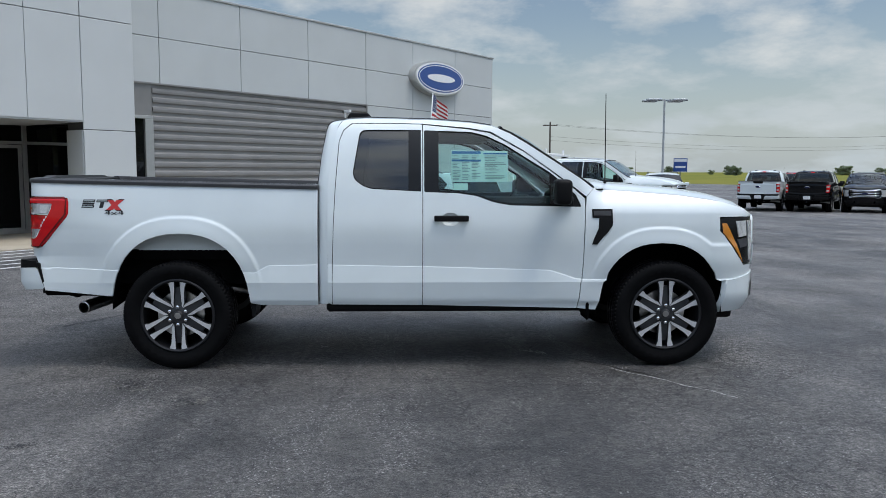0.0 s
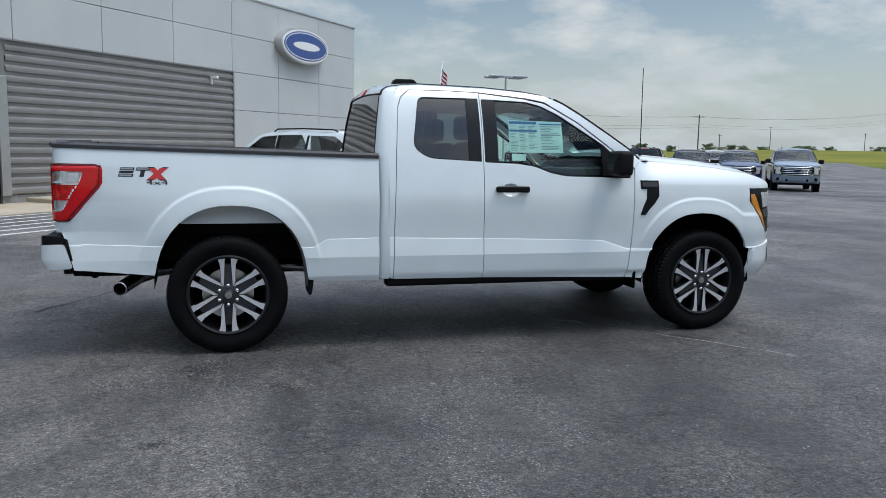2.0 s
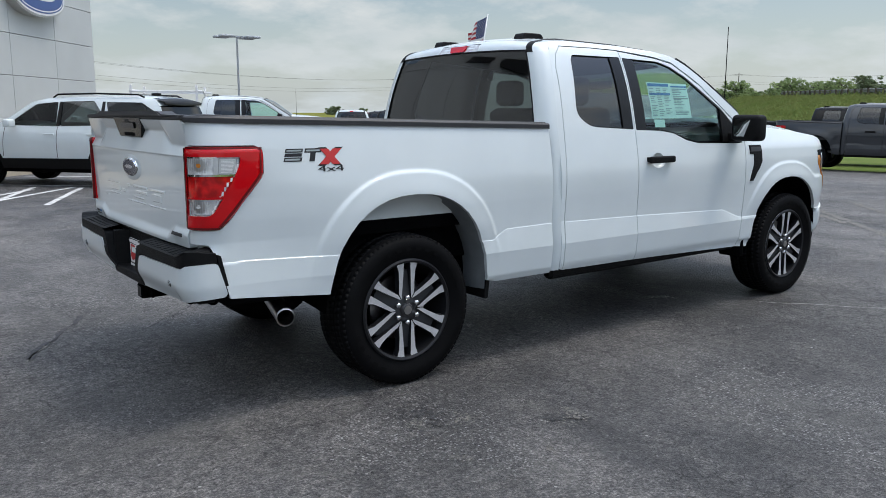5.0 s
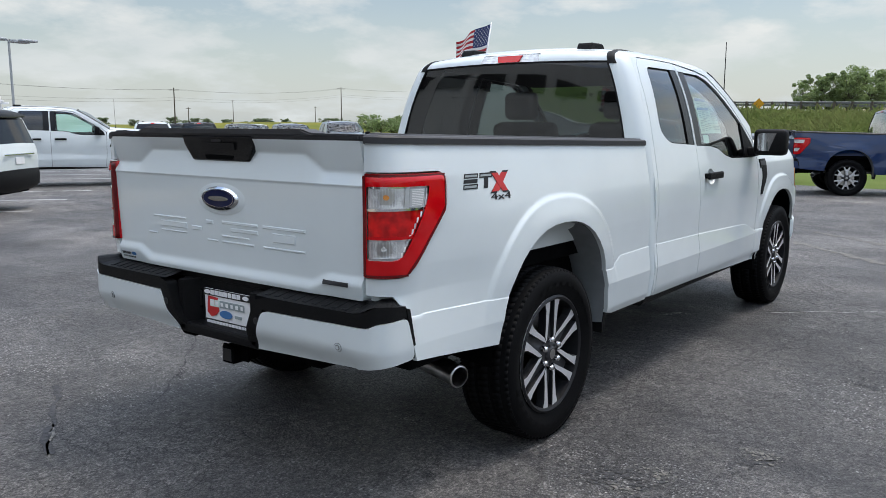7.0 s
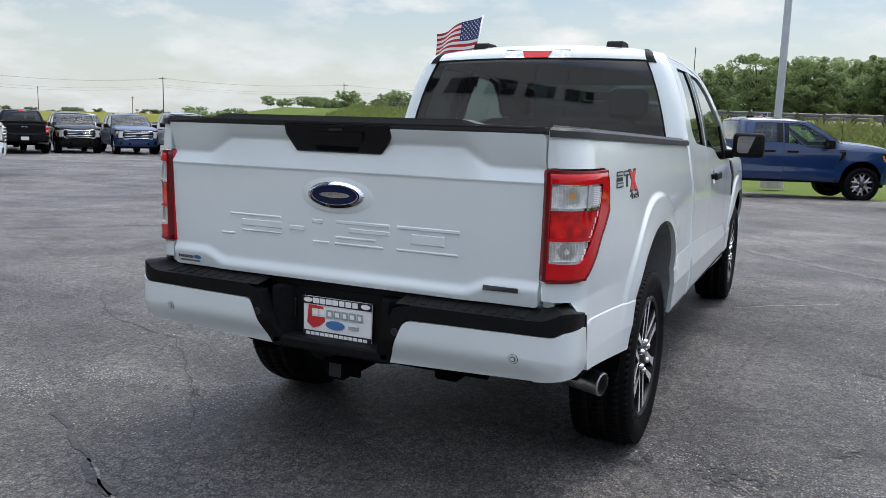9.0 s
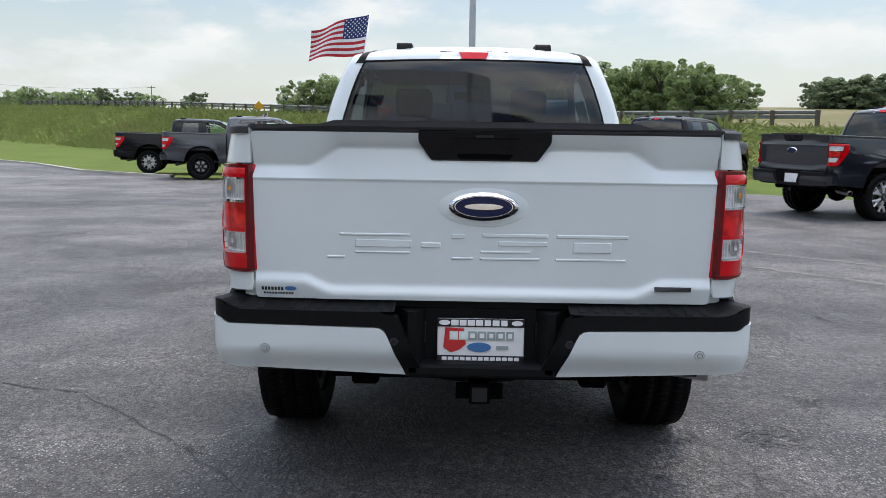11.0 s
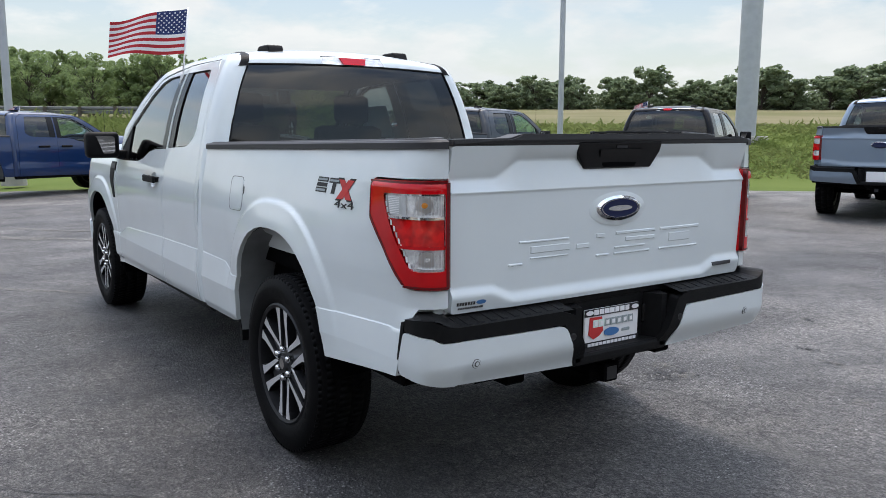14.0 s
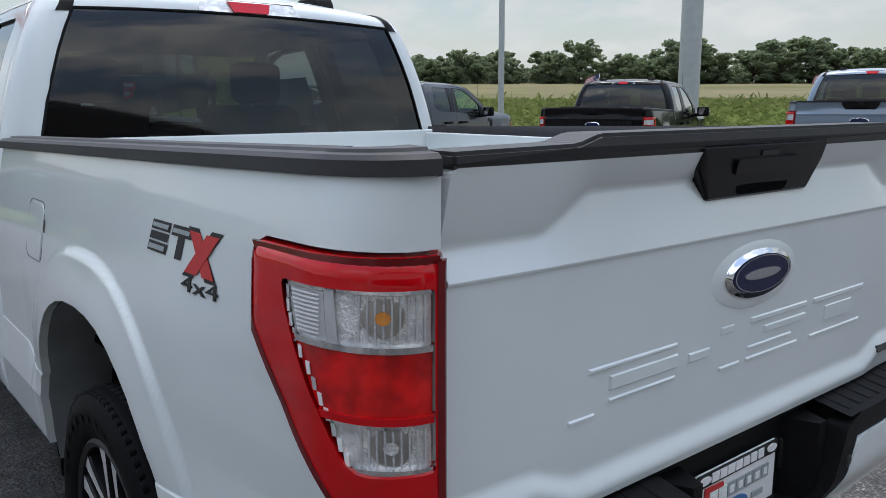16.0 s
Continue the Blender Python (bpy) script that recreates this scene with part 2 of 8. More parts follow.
def skin(poly, fn, step, holes=(), rim=None, alines=(), blines=(), creases=(), snap=None):
    """A sheet with the outline poly (and holes) in two parameters, cut along a grid and laid into space by fn(a, b); rim(a, b) is the way in which its edges turn inwards."""
    loops = [[Vector((a, b, 0)) for a, b in poly]] + [[Vector((a, b, 0)) for a, b in h] for h in holes]
    flat = [v for lp in loops for v in lp]
    bm = bmesh.new()
    vs = [bm.verts.new(v) for v in flat]
    for tri in geometry.tessellate_polygon(loops):
        try:
            bm.faces.new([vs[i] for i in tri])
        except ValueError:
            pass
    for ax in (0, 1):
        lo, hi = min(v[ax] for v in flat), max(v[ax] for v in flat)
        n = max(1, int((hi - lo) / step[ax]))
        cuts = [lo + (hi - lo) * k / n for k in range(1, n)] + [c for c in (alines, blines)[ax] if lo < c < hi]
        no = (1, 0, 0) if ax == 0 else (0, 1, 0)
        for c in cuts:
            co = (c, 0, 0) if ax == 0 else (0, c, 0)
            bmesh.ops.bisect_plane(bm, geom=bm.verts[:] + bm.edges[:] + bm.faces[:], dist=1e-5, plane_co=co, plane_no=no)
    bmesh.ops.remove_doubles(bm, verts=bm.verts[:], dist=2e-5)
    for e in bm.edges:
        if any(abs(e.verts[0].co.y - c) < 1e-4 and abs(e.verts[1].co.y - c) < 1e-4 for c in creases):
            e.smooth = False
    flat2 = {v: (v.co.x, v.co.y) for v in bm.verts}
    if snap:
        flat2 = {v: (snap(a, b) if not v.is_boundary else (a, b)) for v, (a, b) in flat2.items()}
    edge = [e for e in bm.edges if len(e.link_faces) == 1]
    if rim:
        for e in edge:
            e.smooth = False
        got = bmesh.ops.extrude_edge_only(bm, edges=edge)["geom"]
        grown = [v for v in got if isinstance(v, bmesh.types.BMVert)]
        near = {}
        for v in grown:
            near[v] = (v.co.x, v.co.y)
        for v, (a, b) in flat2.items():
            v.co = fn(a, b)
        for v, (a, b) in near.items():
            v.co = fn(a, b) + rim(a, b)
    else:
        for v, (a, b) in flat2.items():
            v.co = fn(a, b)
    # turn the faces outwards, away from the inside
    return bm


def add_box(bm, lo, hi, bev=0.0, seg=2, m=None):
    got = bmesh.ops.create_cube(bm, size=1)["verts"]
    for v in got:
        v.co = Vector([lo[i] + (v.co[i] + 0.5) * (hi[i] - lo[i]) for i in range(3)])
    if bev > 0:
        es = list({e for v in got for e in v.link_edges})
        r = bmesh.ops.bevel(bm, geom=es, offset=bev, segments=seg, affect='EDGES', profile=0.5)
        got = list({v for f in r["faces"] for v in f.verts} | {v for v in got if v.is_valid})
    if m is not None:
        bmesh.ops.transform(bm, matrix=m, verts=[v for v in got if v.is_valid])
    return got


def box(lo, hi, bev=0.0, seg=2):
    bm = bmesh.new()
    add_box(bm, lo, hi, bev, seg)
    return bm


def add_prism(bm, poly, to3, depth):
    """A prism: to3(a, b, d) lays the outline at the depths 0 and depth."""
    a = [bm.verts.new(to3(x, y, 0)) for x, y in poly]
    b = [bm.verts.new(to3(x, y, depth)) for x, y in poly]
    n = len(poly)
    bm.faces.new(a); bm.faces.new(b[::-1])
    for i in range(n):
        bm.faces.new((a[i], b[i], b[(i + 1) % n], a[(i + 1) % n]))
    bmesh.ops.recalc_face_normals(bm, faces=bm.faces[:])


def prism(poly, to3, depth):
    bm = bmesh.new()
    add_prism(bm, poly, to3, depth)
    return bm


def add_tube(bm, pts, r, n=10, r2=None, caps=True):
    pts = [Vector(p) for p in pts]
    rings = []
    for i, p in enumerate(pts):
        d = (pts[min(i + 1, len(pts) - 1)] - pts[max(i - 1, 0)]).normalized()
        u = d.orthogonal().normalized() if abs(d.z) > 0.95 else d.cross(Vector((0, 0, 1))).normalized()
        w = d.cross(u)
        rr = r if r2 is None else r + (r2 - r) * i / (len(pts) - 1)
        rings.append([bm.verts.new(p + rr * (math.cos(2 * math.pi * k / n) * u + math.sin(2 * math.pi * k / n) * w)) for k in range(n)])
    for a, b in zip(rings, rings[1:]):
        for k in range(n):
            bm.faces.new((a[k], a[(k + 1) % n], b[(k + 1) % n], b[k]))
    if caps:
        bm.faces.new(rings[0][::-1]); bm.faces.new(rings[-1])


def tube(pts, r, n=10, r2=None):
    bm = bmesh.new()
    add_tube(bm, pts, r, n, r2)
    bmesh.ops.recalc_face_normals(bm, faces=bm.faces[:])
    return bm


def lathe(profile, n, axis='Y', closed=False):
    """A turned body: profile is a list of (radius, along)."""
    bm = bmesh.new()
    rings = []
    for r, h in profile:
        ring = []
        for k in range(n):
            a = 2 * math.pi * k / n
            p = (r * math.cos(a), h, r * math.sin(a)) if axis == 'Y' else (r * math.cos(a), r * math.sin(a), h)
            ring.append(bm.verts.new(p))
        rings.append(ring)
    pairs = list(zip(rings, rings[1:])) + ([(rings[-1], rings[0])] if closed else [])
    for a, b in pairs:
        for k in range(n):
            bm.faces.new((a[k], a[(k + 1) % n], b[(k + 1) % n], b[k]))
    bmesh.ops.recalc_face_normals(bm, faces=bm.faces[:])
    return bm


def empty(name, m=None, label="", category="", group="", kind=""):
    ob = new(name)
    if m is not None:
        ob.matrix_world = m
    return tagged(ob, label, category, group, kind)


def text_mesh(body, size, depth=0.002):
    cu = bpy.data.curves.new("lettering", 'FONT')
    cu.body, cu.size, cu.extrude = body, size, depth
    ob = bpy.data.objects.new("lettering", cu)
    scene.collection.objects.link(ob)
    bpy.context.view_layer.update()
    me = bpy.data.meshes.new_from_object(ob.evaluated_get(bpy.context.evaluated_depsgraph_get()))
    bpy.data.objects.remove(ob)
    bm = bmesh.new()
    bm.from_mesh(me)
    bpy.data.meshes.remove(me)
    return bm

# ---------------------------------------------------------------- the pickup's shape, in metres from its rear axle on the ground, nose to +x
SIDE = [(0.40, 0.955), (0.47, 0.955), (0.52, 0.976), (0.655, 0.988), (0.78, 0.973), (0.95, 0.978), (1.08, 0.971), (1.18, 0.956), (1.27, 0.939), (1.34, 0.925),
        (1.40, 0.911), (1.5, 0.887), (1.65, 0.840), (1.78, 0.785), (1.84, 0.748), (1.875, 0.71), (1.90, 0.665)]
UPPER = [p for p in SIDE if p[0] > 0.9]
CREASE = [(-1.3, 0.775), (-0.45, 0.748), (0.0, 0.748), (0.58, 0.726), (0.68, 0.781), (1.05, 0.786), (1.83, 0.771), (2.79, 0.741), (3.0, 0.672), (3.2, 0.668), (4.6, 0.668)]
ROOFLINE = [(1.04, 1.30), (1.055, 1.40), (1.10, 1.76), (1.125, 1.82), (1.17, 1.855), (1.26, 1.878), (1.40, 1.888), (1.89, 1.878), (2.2, 1.856), (2.36, 1.832), (2.48, 1.785), (2.62, 1.70), (2.85, 1.55), (3.13, 1.362)]
HOODLINE = [(3.0, 1.372), (3.13, 1.365), (3.31, 1.342), (3.79, 1.305), (4.09, 1.262), (4.24, 1.215), (4.32, 1.17), (4.42, 1.13)]


FLARES = ((0.035, 0.45, 0.505, 0.573), (3.64, 0.40, 0.475, 0.552))
EDGE_OUT, EDGE_IN = 1.225, 1.190


def flare_rho(x, z, cx, zc, a, b):
    return (abs((x - cx) / a) ** 2.3 + abs(max(0, z - zc) / b) ** 2.3) ** (1 / 2.3)


def bump_at(x, z, f):
    r = flare_rho(x, z, *f)
    return (0.013 * (1 - smooth(EDGE_IN, EDGE_OUT, r)) + 0.011 * (1 - smooth(0.99, 1.20, r))) * smooth(0.60, 0.86, z)


def half_width(x, z):
    c = lerp_table(x, CREASE)
    h = max(0.0, c - 0.655) / 0.125
    y = curve_table(z, UPPER) if z > 0.95 else lerp_table(z, SIDE)
    if 0.5 < z <= c + 0.30:      # the swept band above the sill
        flat = 0.976
        if z <= c + 1e-6:
            band = 0.988 - 0.015 * max(0.0, min(1.0, (z - 0.655) / max(0.02, c - 0.655)))
            y = band if z > 0.655 else y
            y = flat + (y - flat) * min(1.0, h + 0.25) * (1 - 0.7 * smooth(-0.35, -0.62, x))
        else:
            k = smooth(c, c + 0.30, z)
            y = 0.9705 * (1 - k) + curve_table(max(z, 0.9), UPPER) * k
    if x > 3.0 and z > 1.1:     # the shoulder of the front wing
        y -= 0.55 * max(0.0, z - 1.17) ** 1.5 * smooth(3.0, 3.25, x) * 2.2
    if x < -0.3:                # drawn in towards the tail
        y -= smooth(-0.35, -0.95, x) * lerp_table(z, [(0.60, 0.035), (0.85, 0.050), (1.05, 0.042), (1.27, 0.012), (1.4, 0.010)])
    return y + bump_at(x, z, FLARES[0]) + bump_at(x, z, FLARES[1])


def to_band(a, z):
    """The height counted from the crease, which lies at 0.75 all along."""
    c = max(0.662, lerp_table(a, CREASE))
    if z <= 0.655 or z >= 1.0:
        return z
    return 0.655 + (z - 0.655) * 0.095 / (c - 0.655) if z <= c else 0.75 + (z - c) * 0.25 / (1.0 - c)


def from_band(a, w):
    c = max(0.662, lerp_table(a, CREASE))
    if w <= 0.655 or w >= 1.0:
        return w
    return 0.655 + (w - 0.655) * (c - 0.655) / 0.095 if w <= 0.75 else c + (w - 0.75) * (1.0 - c) / 0.25


def side(a, z, out=0.0):
    """The right-hand skin of the body at the length a and height z; a runs on round the corners."""
    if a < -0.92:
        f = min(1.57, (-0.92 - a) / 0.158)
        h = half_width(-0.92, z)
        k = 0.2 + 0.8 * smooth(0.78, 0.85, z)
        return Vector((-0.92 - (0.172 + out) * math.sin(f), -(h - k * (h - 0.799) * (1 - max(0.0, math.cos(f)) ** 0.8) + out * math.cos(f)), z))
    if a > 4.02:
        f = min(1.5, (a - 4.02) / 0.34)
        return Vector((4.02 + (0.42 + out) * math.sin(f), -(half_width(4.02, z) - 0.33 * (1 - math.cos(f)) + out * math.cos(f)), z))
    return Vector((a, -(half_width(a, z) + out), z))


def arch(cx, zc, a, b, z0, n=22):
    pts = []
    for k in range(n + 1):
        th = math.pi * (1 - k / n)
        c, s = math.cos(th), math.sin(th)
        e = 2 / 2.3
        pts.append((cx + a * math.copysign(abs(c) ** e, c), zc + b * abs(s) ** e))
    return [(x, max(z, z0)) for x, z in pts]


def gate_x(y, z):
    """How far back the tailgate stands at y, z."""
    y = abs(y)
    ledge = lerp_table(y, [(0.0, 1.350), (0.50, 1.350), (0.60, 1.288), (0.9, 1.286)])
    foot = lerp_table(y, [(0.0, 0.867), (0.53, 0.867), (0.62, 0.907), (0.9, 0.907)])
    if z > ledge:
        x = -1.078 - 0.034 * ((z - ledge) / (1.41 - ledge)) ** 0.8 - 0.004
    elif z > 1.243:
        x = -1.082 - 0.024 * (ledge - z) / (ledge - 1.243)
    elif z > 1.236:
        x = -1.106 + 0.004 * (1.243 - z) / 0.007
    elif z > foot + 0.012:
        x = -1.102 + 0.010 * ((1.236 - z) / 0.36)
    elif z > foot - 0.03:
        x = -1.092 - 0.016 * smooth(foot + 0.012, foot - 0.03, z)
    else:
        x = -1.108 + 0.012 * (foot - 0.03 - z) / 0.06
    return x + 0.010 * (y / 0.82) ** 6


def bumper_map(a, z, out=0.0):
    """The rear bumper's face: a runs from the middle round the corner."""
    lean = 0.045 * smooth(0.67, 0.56, z)
    s, a = (1 if a >= 0 else -1), abs(a)
    if a < 0.80:
        return Vector((-1.185 - out + lean + 0.012 * (a / 0.80) ** 2, s * a, z))
    f = min(math.pi / 2, (a - 0.80) / 0.1846)
    return Vector((-1.036 + max(0.0, a - 1.09) - (0.137 + out - lean * 0.8) * max(0.0, math.cos(f)) ** 0.66, s * (0.80 + (0.138 + out - lean * 0.3) * math.sin(f) ** 0.66), z))


def mirror_y(bm):
    for v in bm.verts:
        v.co.y = -v.co.y
    bmesh.ops.reverse_faces(bm, faces=bm.faces[:])


def wheel(parent, name, x, y, s, fine, style):
    """A wheel at x, y; s: the side on which its face looks (-1: right)."""
    R, RIM = 0.405, 0.272
    root = new(name)
    root.parent = parent
    root.location = (x, y, R)
    n = 72 if fine else 40
    prof = [(RIM - 0.012, 0.095), (RIM + 0.004, 0.118), (RIM + 0.03, 0.131), (RIM + 0.075, 0.139), (R - 0.045, 0.135), (R - 0.015, 0.122), (R - 0.004, 0.105), (R - 0.004, -0.105), (R - 0.015, -0.122), (R - 0.045, -0.135), (RIM + 0.06, -0.135), (RIM, -0.11)]
    bm = lathe(prof, n)
    # tread blocks
    rows = ((-0.108, 0.030), (-0.066, 0.042), (-0.0, 0.052), (0.066, 0.042), (0.108, 0.030)) if fine else ((-0.09, 0.07), (0.0, 0.07), (0.09, 0.07))
    count = 80 if fine else 30
    for j, (h, wd) in enumerate(rows):
        for k in range(count):
            a = 2 * math.pi * (k + 0.5 * (j % 2)) / count
            wa = math.pi / count * (0.88 if abs(h) < 0.1 else 0.84)
            drop = 0.009 if abs(h) > 0.1 else 0.0
            q = []
            for rr in (R - 0.014 - drop, R - drop * 0.9):
                for da, dh in ((-wa, -wd / 2), (wa, -wd / 2), (wa, wd / 2), (-wa, wd / 2)):
                    sk = 0.25 * wa * (1 if dh > 0 else -1)
                    q.append(bm.verts.new((rr * math.cos(a + da + sk), h + dh, rr * math.sin(a + da + sk))))
            for f in ((4, 5, 6, 7), (0, 1, 5, 4), (1, 2, 6, 5), (2, 3, 7, 6), (3, 0, 4, 7)):
                bm.faces.new([q[i] for i in f])
    if fine:    # raised marks on the sidewall, too worn to read
        for k in range(34):
            if k % 17 > 9:
                continue
            a = 2 * math.pi * k / 34 + 0.3
            q = [bm.verts.new((rr * math.cos(a + da), s * 0.1405, rr * math.sin(a + da))) for rr, da in ((0.325, -0.045), (0.325, 0.045), (0.345, 0.045), (0.345, -0.045))]
            bm.faces.new(q)
    sharpen(bm, 40)
    part("tyre", bm, RUBBER, root, smooth=True)
    bm = lathe([(RIM + 0.006, s * 0.118), (RIM - 0.004, s * 0.125), (RIM - 0.016, s * 0.118), (RIM - 0.022, s * 0.06), (RIM - 0.05, s * -0.09), (RIM, s * -0.10)], n)
    sharpen(bm)
    rim = part("rim", bm, ALLOY_DARK, root, smooth=True)
    face = s * 0.098
    # spokes
    def spoke(bm, ang, off0, off1, w0, w1, y0, y1, r0=0.062, r1=0.262, chamfer=0.006):
        c, sn = math.cos(ang), math.sin(ang)
        q = []
        for r, off, w, dep in ((r0, off0, w0, 0.010), (r1, off1, w1, 0.0)):
            for dw, dy in ((-w / 2, -0.03), (-w / 2, -chamfer), (-w / 2 + chamfer, 0), (w / 2 - chamfer, 0), (w / 2, -chamfer), (w / 2, -0.03)):
                t = off + dw
                q.append(bm.verts.new((r * c - t * sn, y0 + s * (dy + (dep - 0.010)), r * sn + t * c)))
        for i in range(5):
            bm.faces.new((q[i], q[i + 1], q[i + 7], q[i + 6]))
        bm.faces.new(q[0:6]); bm.faces.new(q[6:12][::-1])
    def ring_of(bm, count, mat, nm, lab=""):
        bmesh.ops.recalc_face_normals(bm, faces=bm.faces[:])
        ob = part(nm, bm, mat, rim, lab)
        for k in range(1, count):
            o = new(nm, ob.data)
            o.parent = rim
            o.rotation_euler = (0, k * 2 * math.pi / count, 0)
            if lab:
                o["label"] = lab
    bm, bd = bmesh.new(), bmesh.new()
    up = math.pi / 2
    if style == "twin":
        def dish(r):
            return face + s * (0.016 - 0.012 * (1 - min(1.0, r / 0.25)))
        for sg in (-1, 1):
            outline = [(0.031, 0.060), (0.027, 0.12), (0.023, 0.20), (0.020, 0.2655), (0.070, 0.2585), (0.053, 0.212), (0.0485, 0.15), (0.0480, 0.094), (0.0440, 0.080)]
            top = [bm.verts.new((sg * o, dish(r), r)) for o, r in outline]
            co, cr = sum(o for o, r in outline) / len(outline), sum(r for o, r in outline) / len(outline)
            low = [bm.verts.new((sg * (o + (o - 0.040) * 0.10), dish(r) - s * 0.007, r)) for o, r in outline]
            deep = [bm.verts.new((sg * (o + (o - 0.040) * 0.18), dish(r) - s * 0.040, r)) for o, r in outline]
            bm.faces.new(top)
            for hi_, lo_ in ((top, low), (low, deep)):
                for i in range(len(outline)):
                    f = bm.faces.new((hi_[i], hi_[(i + 1) % len(outline)], lo_[(i + 1) % len(outline)], lo_[i]))
                    f.material_index = 1
        spoke(bd, up, 0, 0, 0.075, 0.050, face - s * 0.004, 0, r0=0.045, r1=0.212)
        bmesh.ops.recalc_face_normals(bm, faces=bm.faces[:])
        ob = part("twin_spoke", bm, ALLOY, rim, "machined aluminium twin spoke", mats=(ALLOY_DARK,))
        for k in range(1, 6):
            o = new("twin_spoke", ob.data)
            o.parent, o.rotation_euler = rim, (0, k * math.pi / 3, 0)
            o["label"] = "machined aluminium twin spoke"
        ring_of(bd, 6, WHEEL_GREY, "spoke_pocket")
    else:
        bd.free()
        spoke(bm, up, 0, 0.0, 0.04, 0.05, face + s * 0.012, 0, r1=0.19)
        spoke(bm, up + 0.16, 0, 0.02, 0.03, 0.03, face + s * 0.010, 0, r0=0.15)
        spoke(bm, up - 0.16, 0, -0.02, 0.03, 0.03, face + s * 0.010, 0, r0=0.15)
        ring_of(bm, 6 if style == "six" else 8, ALLOY_DARK if style == "dark" else ALLOY, "spoke")
    # hub, nuts, outer machined lip, brake disc
    bm = lathe([(0.001, face + s * 0.020), (0.030, face + s * 0.020), (0.036, face + s * 0.012), (0.038, face - s * 0.01)], 24)
    part("hub_cap", bm, TRIM_GREY, rim, "round dark grey centre cap", True)
    bm = lathe([(0.001, face + s * 0.0215), (0.024, face + s * 0.0215)], 20)
    part("cap_disc", bm, STEEL, rim)
    bm = lathe([(0.034, face + s * 0.002), (0.060, face + s * 0.000), (0.078, face - s * 0.008), (0.085, face - s * 0.04)], 28)
    part("hub", bm, WHEEL_GREY, rim, smooth=True)
    if fine:
        for k in range(6):
            a = math.pi / 2 + k * math.pi / 3
            bm = lathe([(0.001, s * 0.03), (0.010, s * 0.03), (0.0145, s * 0.022), (0.0145, 0)], 8)
            nut = part("lug_nut", bm, CHROME, rim, smooth=True)
            nut.location = (0.067 * math.cos(a), face - s * 0.002, 0.067 * math.sin(a))
        bm = lathe([(RIM - 0.010, face + s * 0.017), (RIM - 0.004, face + s * 0.018), (RIM + 0.001, face + s * 0.013)], n)
        part("machined_lip", bm, ALLOY, rim, smooth=True)
    bm = lathe([(0.05, s * 0.02), (0.175, s * 0.02), (0.175, s * 0.0), (0.05, 0)], 32)
    part("brake_disc", bm, STEEL, rim)
    bm = lathe([(0.001, -s * 0.03), (0.25, -s * 0.03), (0.25, -s * 0.05)], 32)
    part("dust_shield", bm, DARK, rim)
    return root


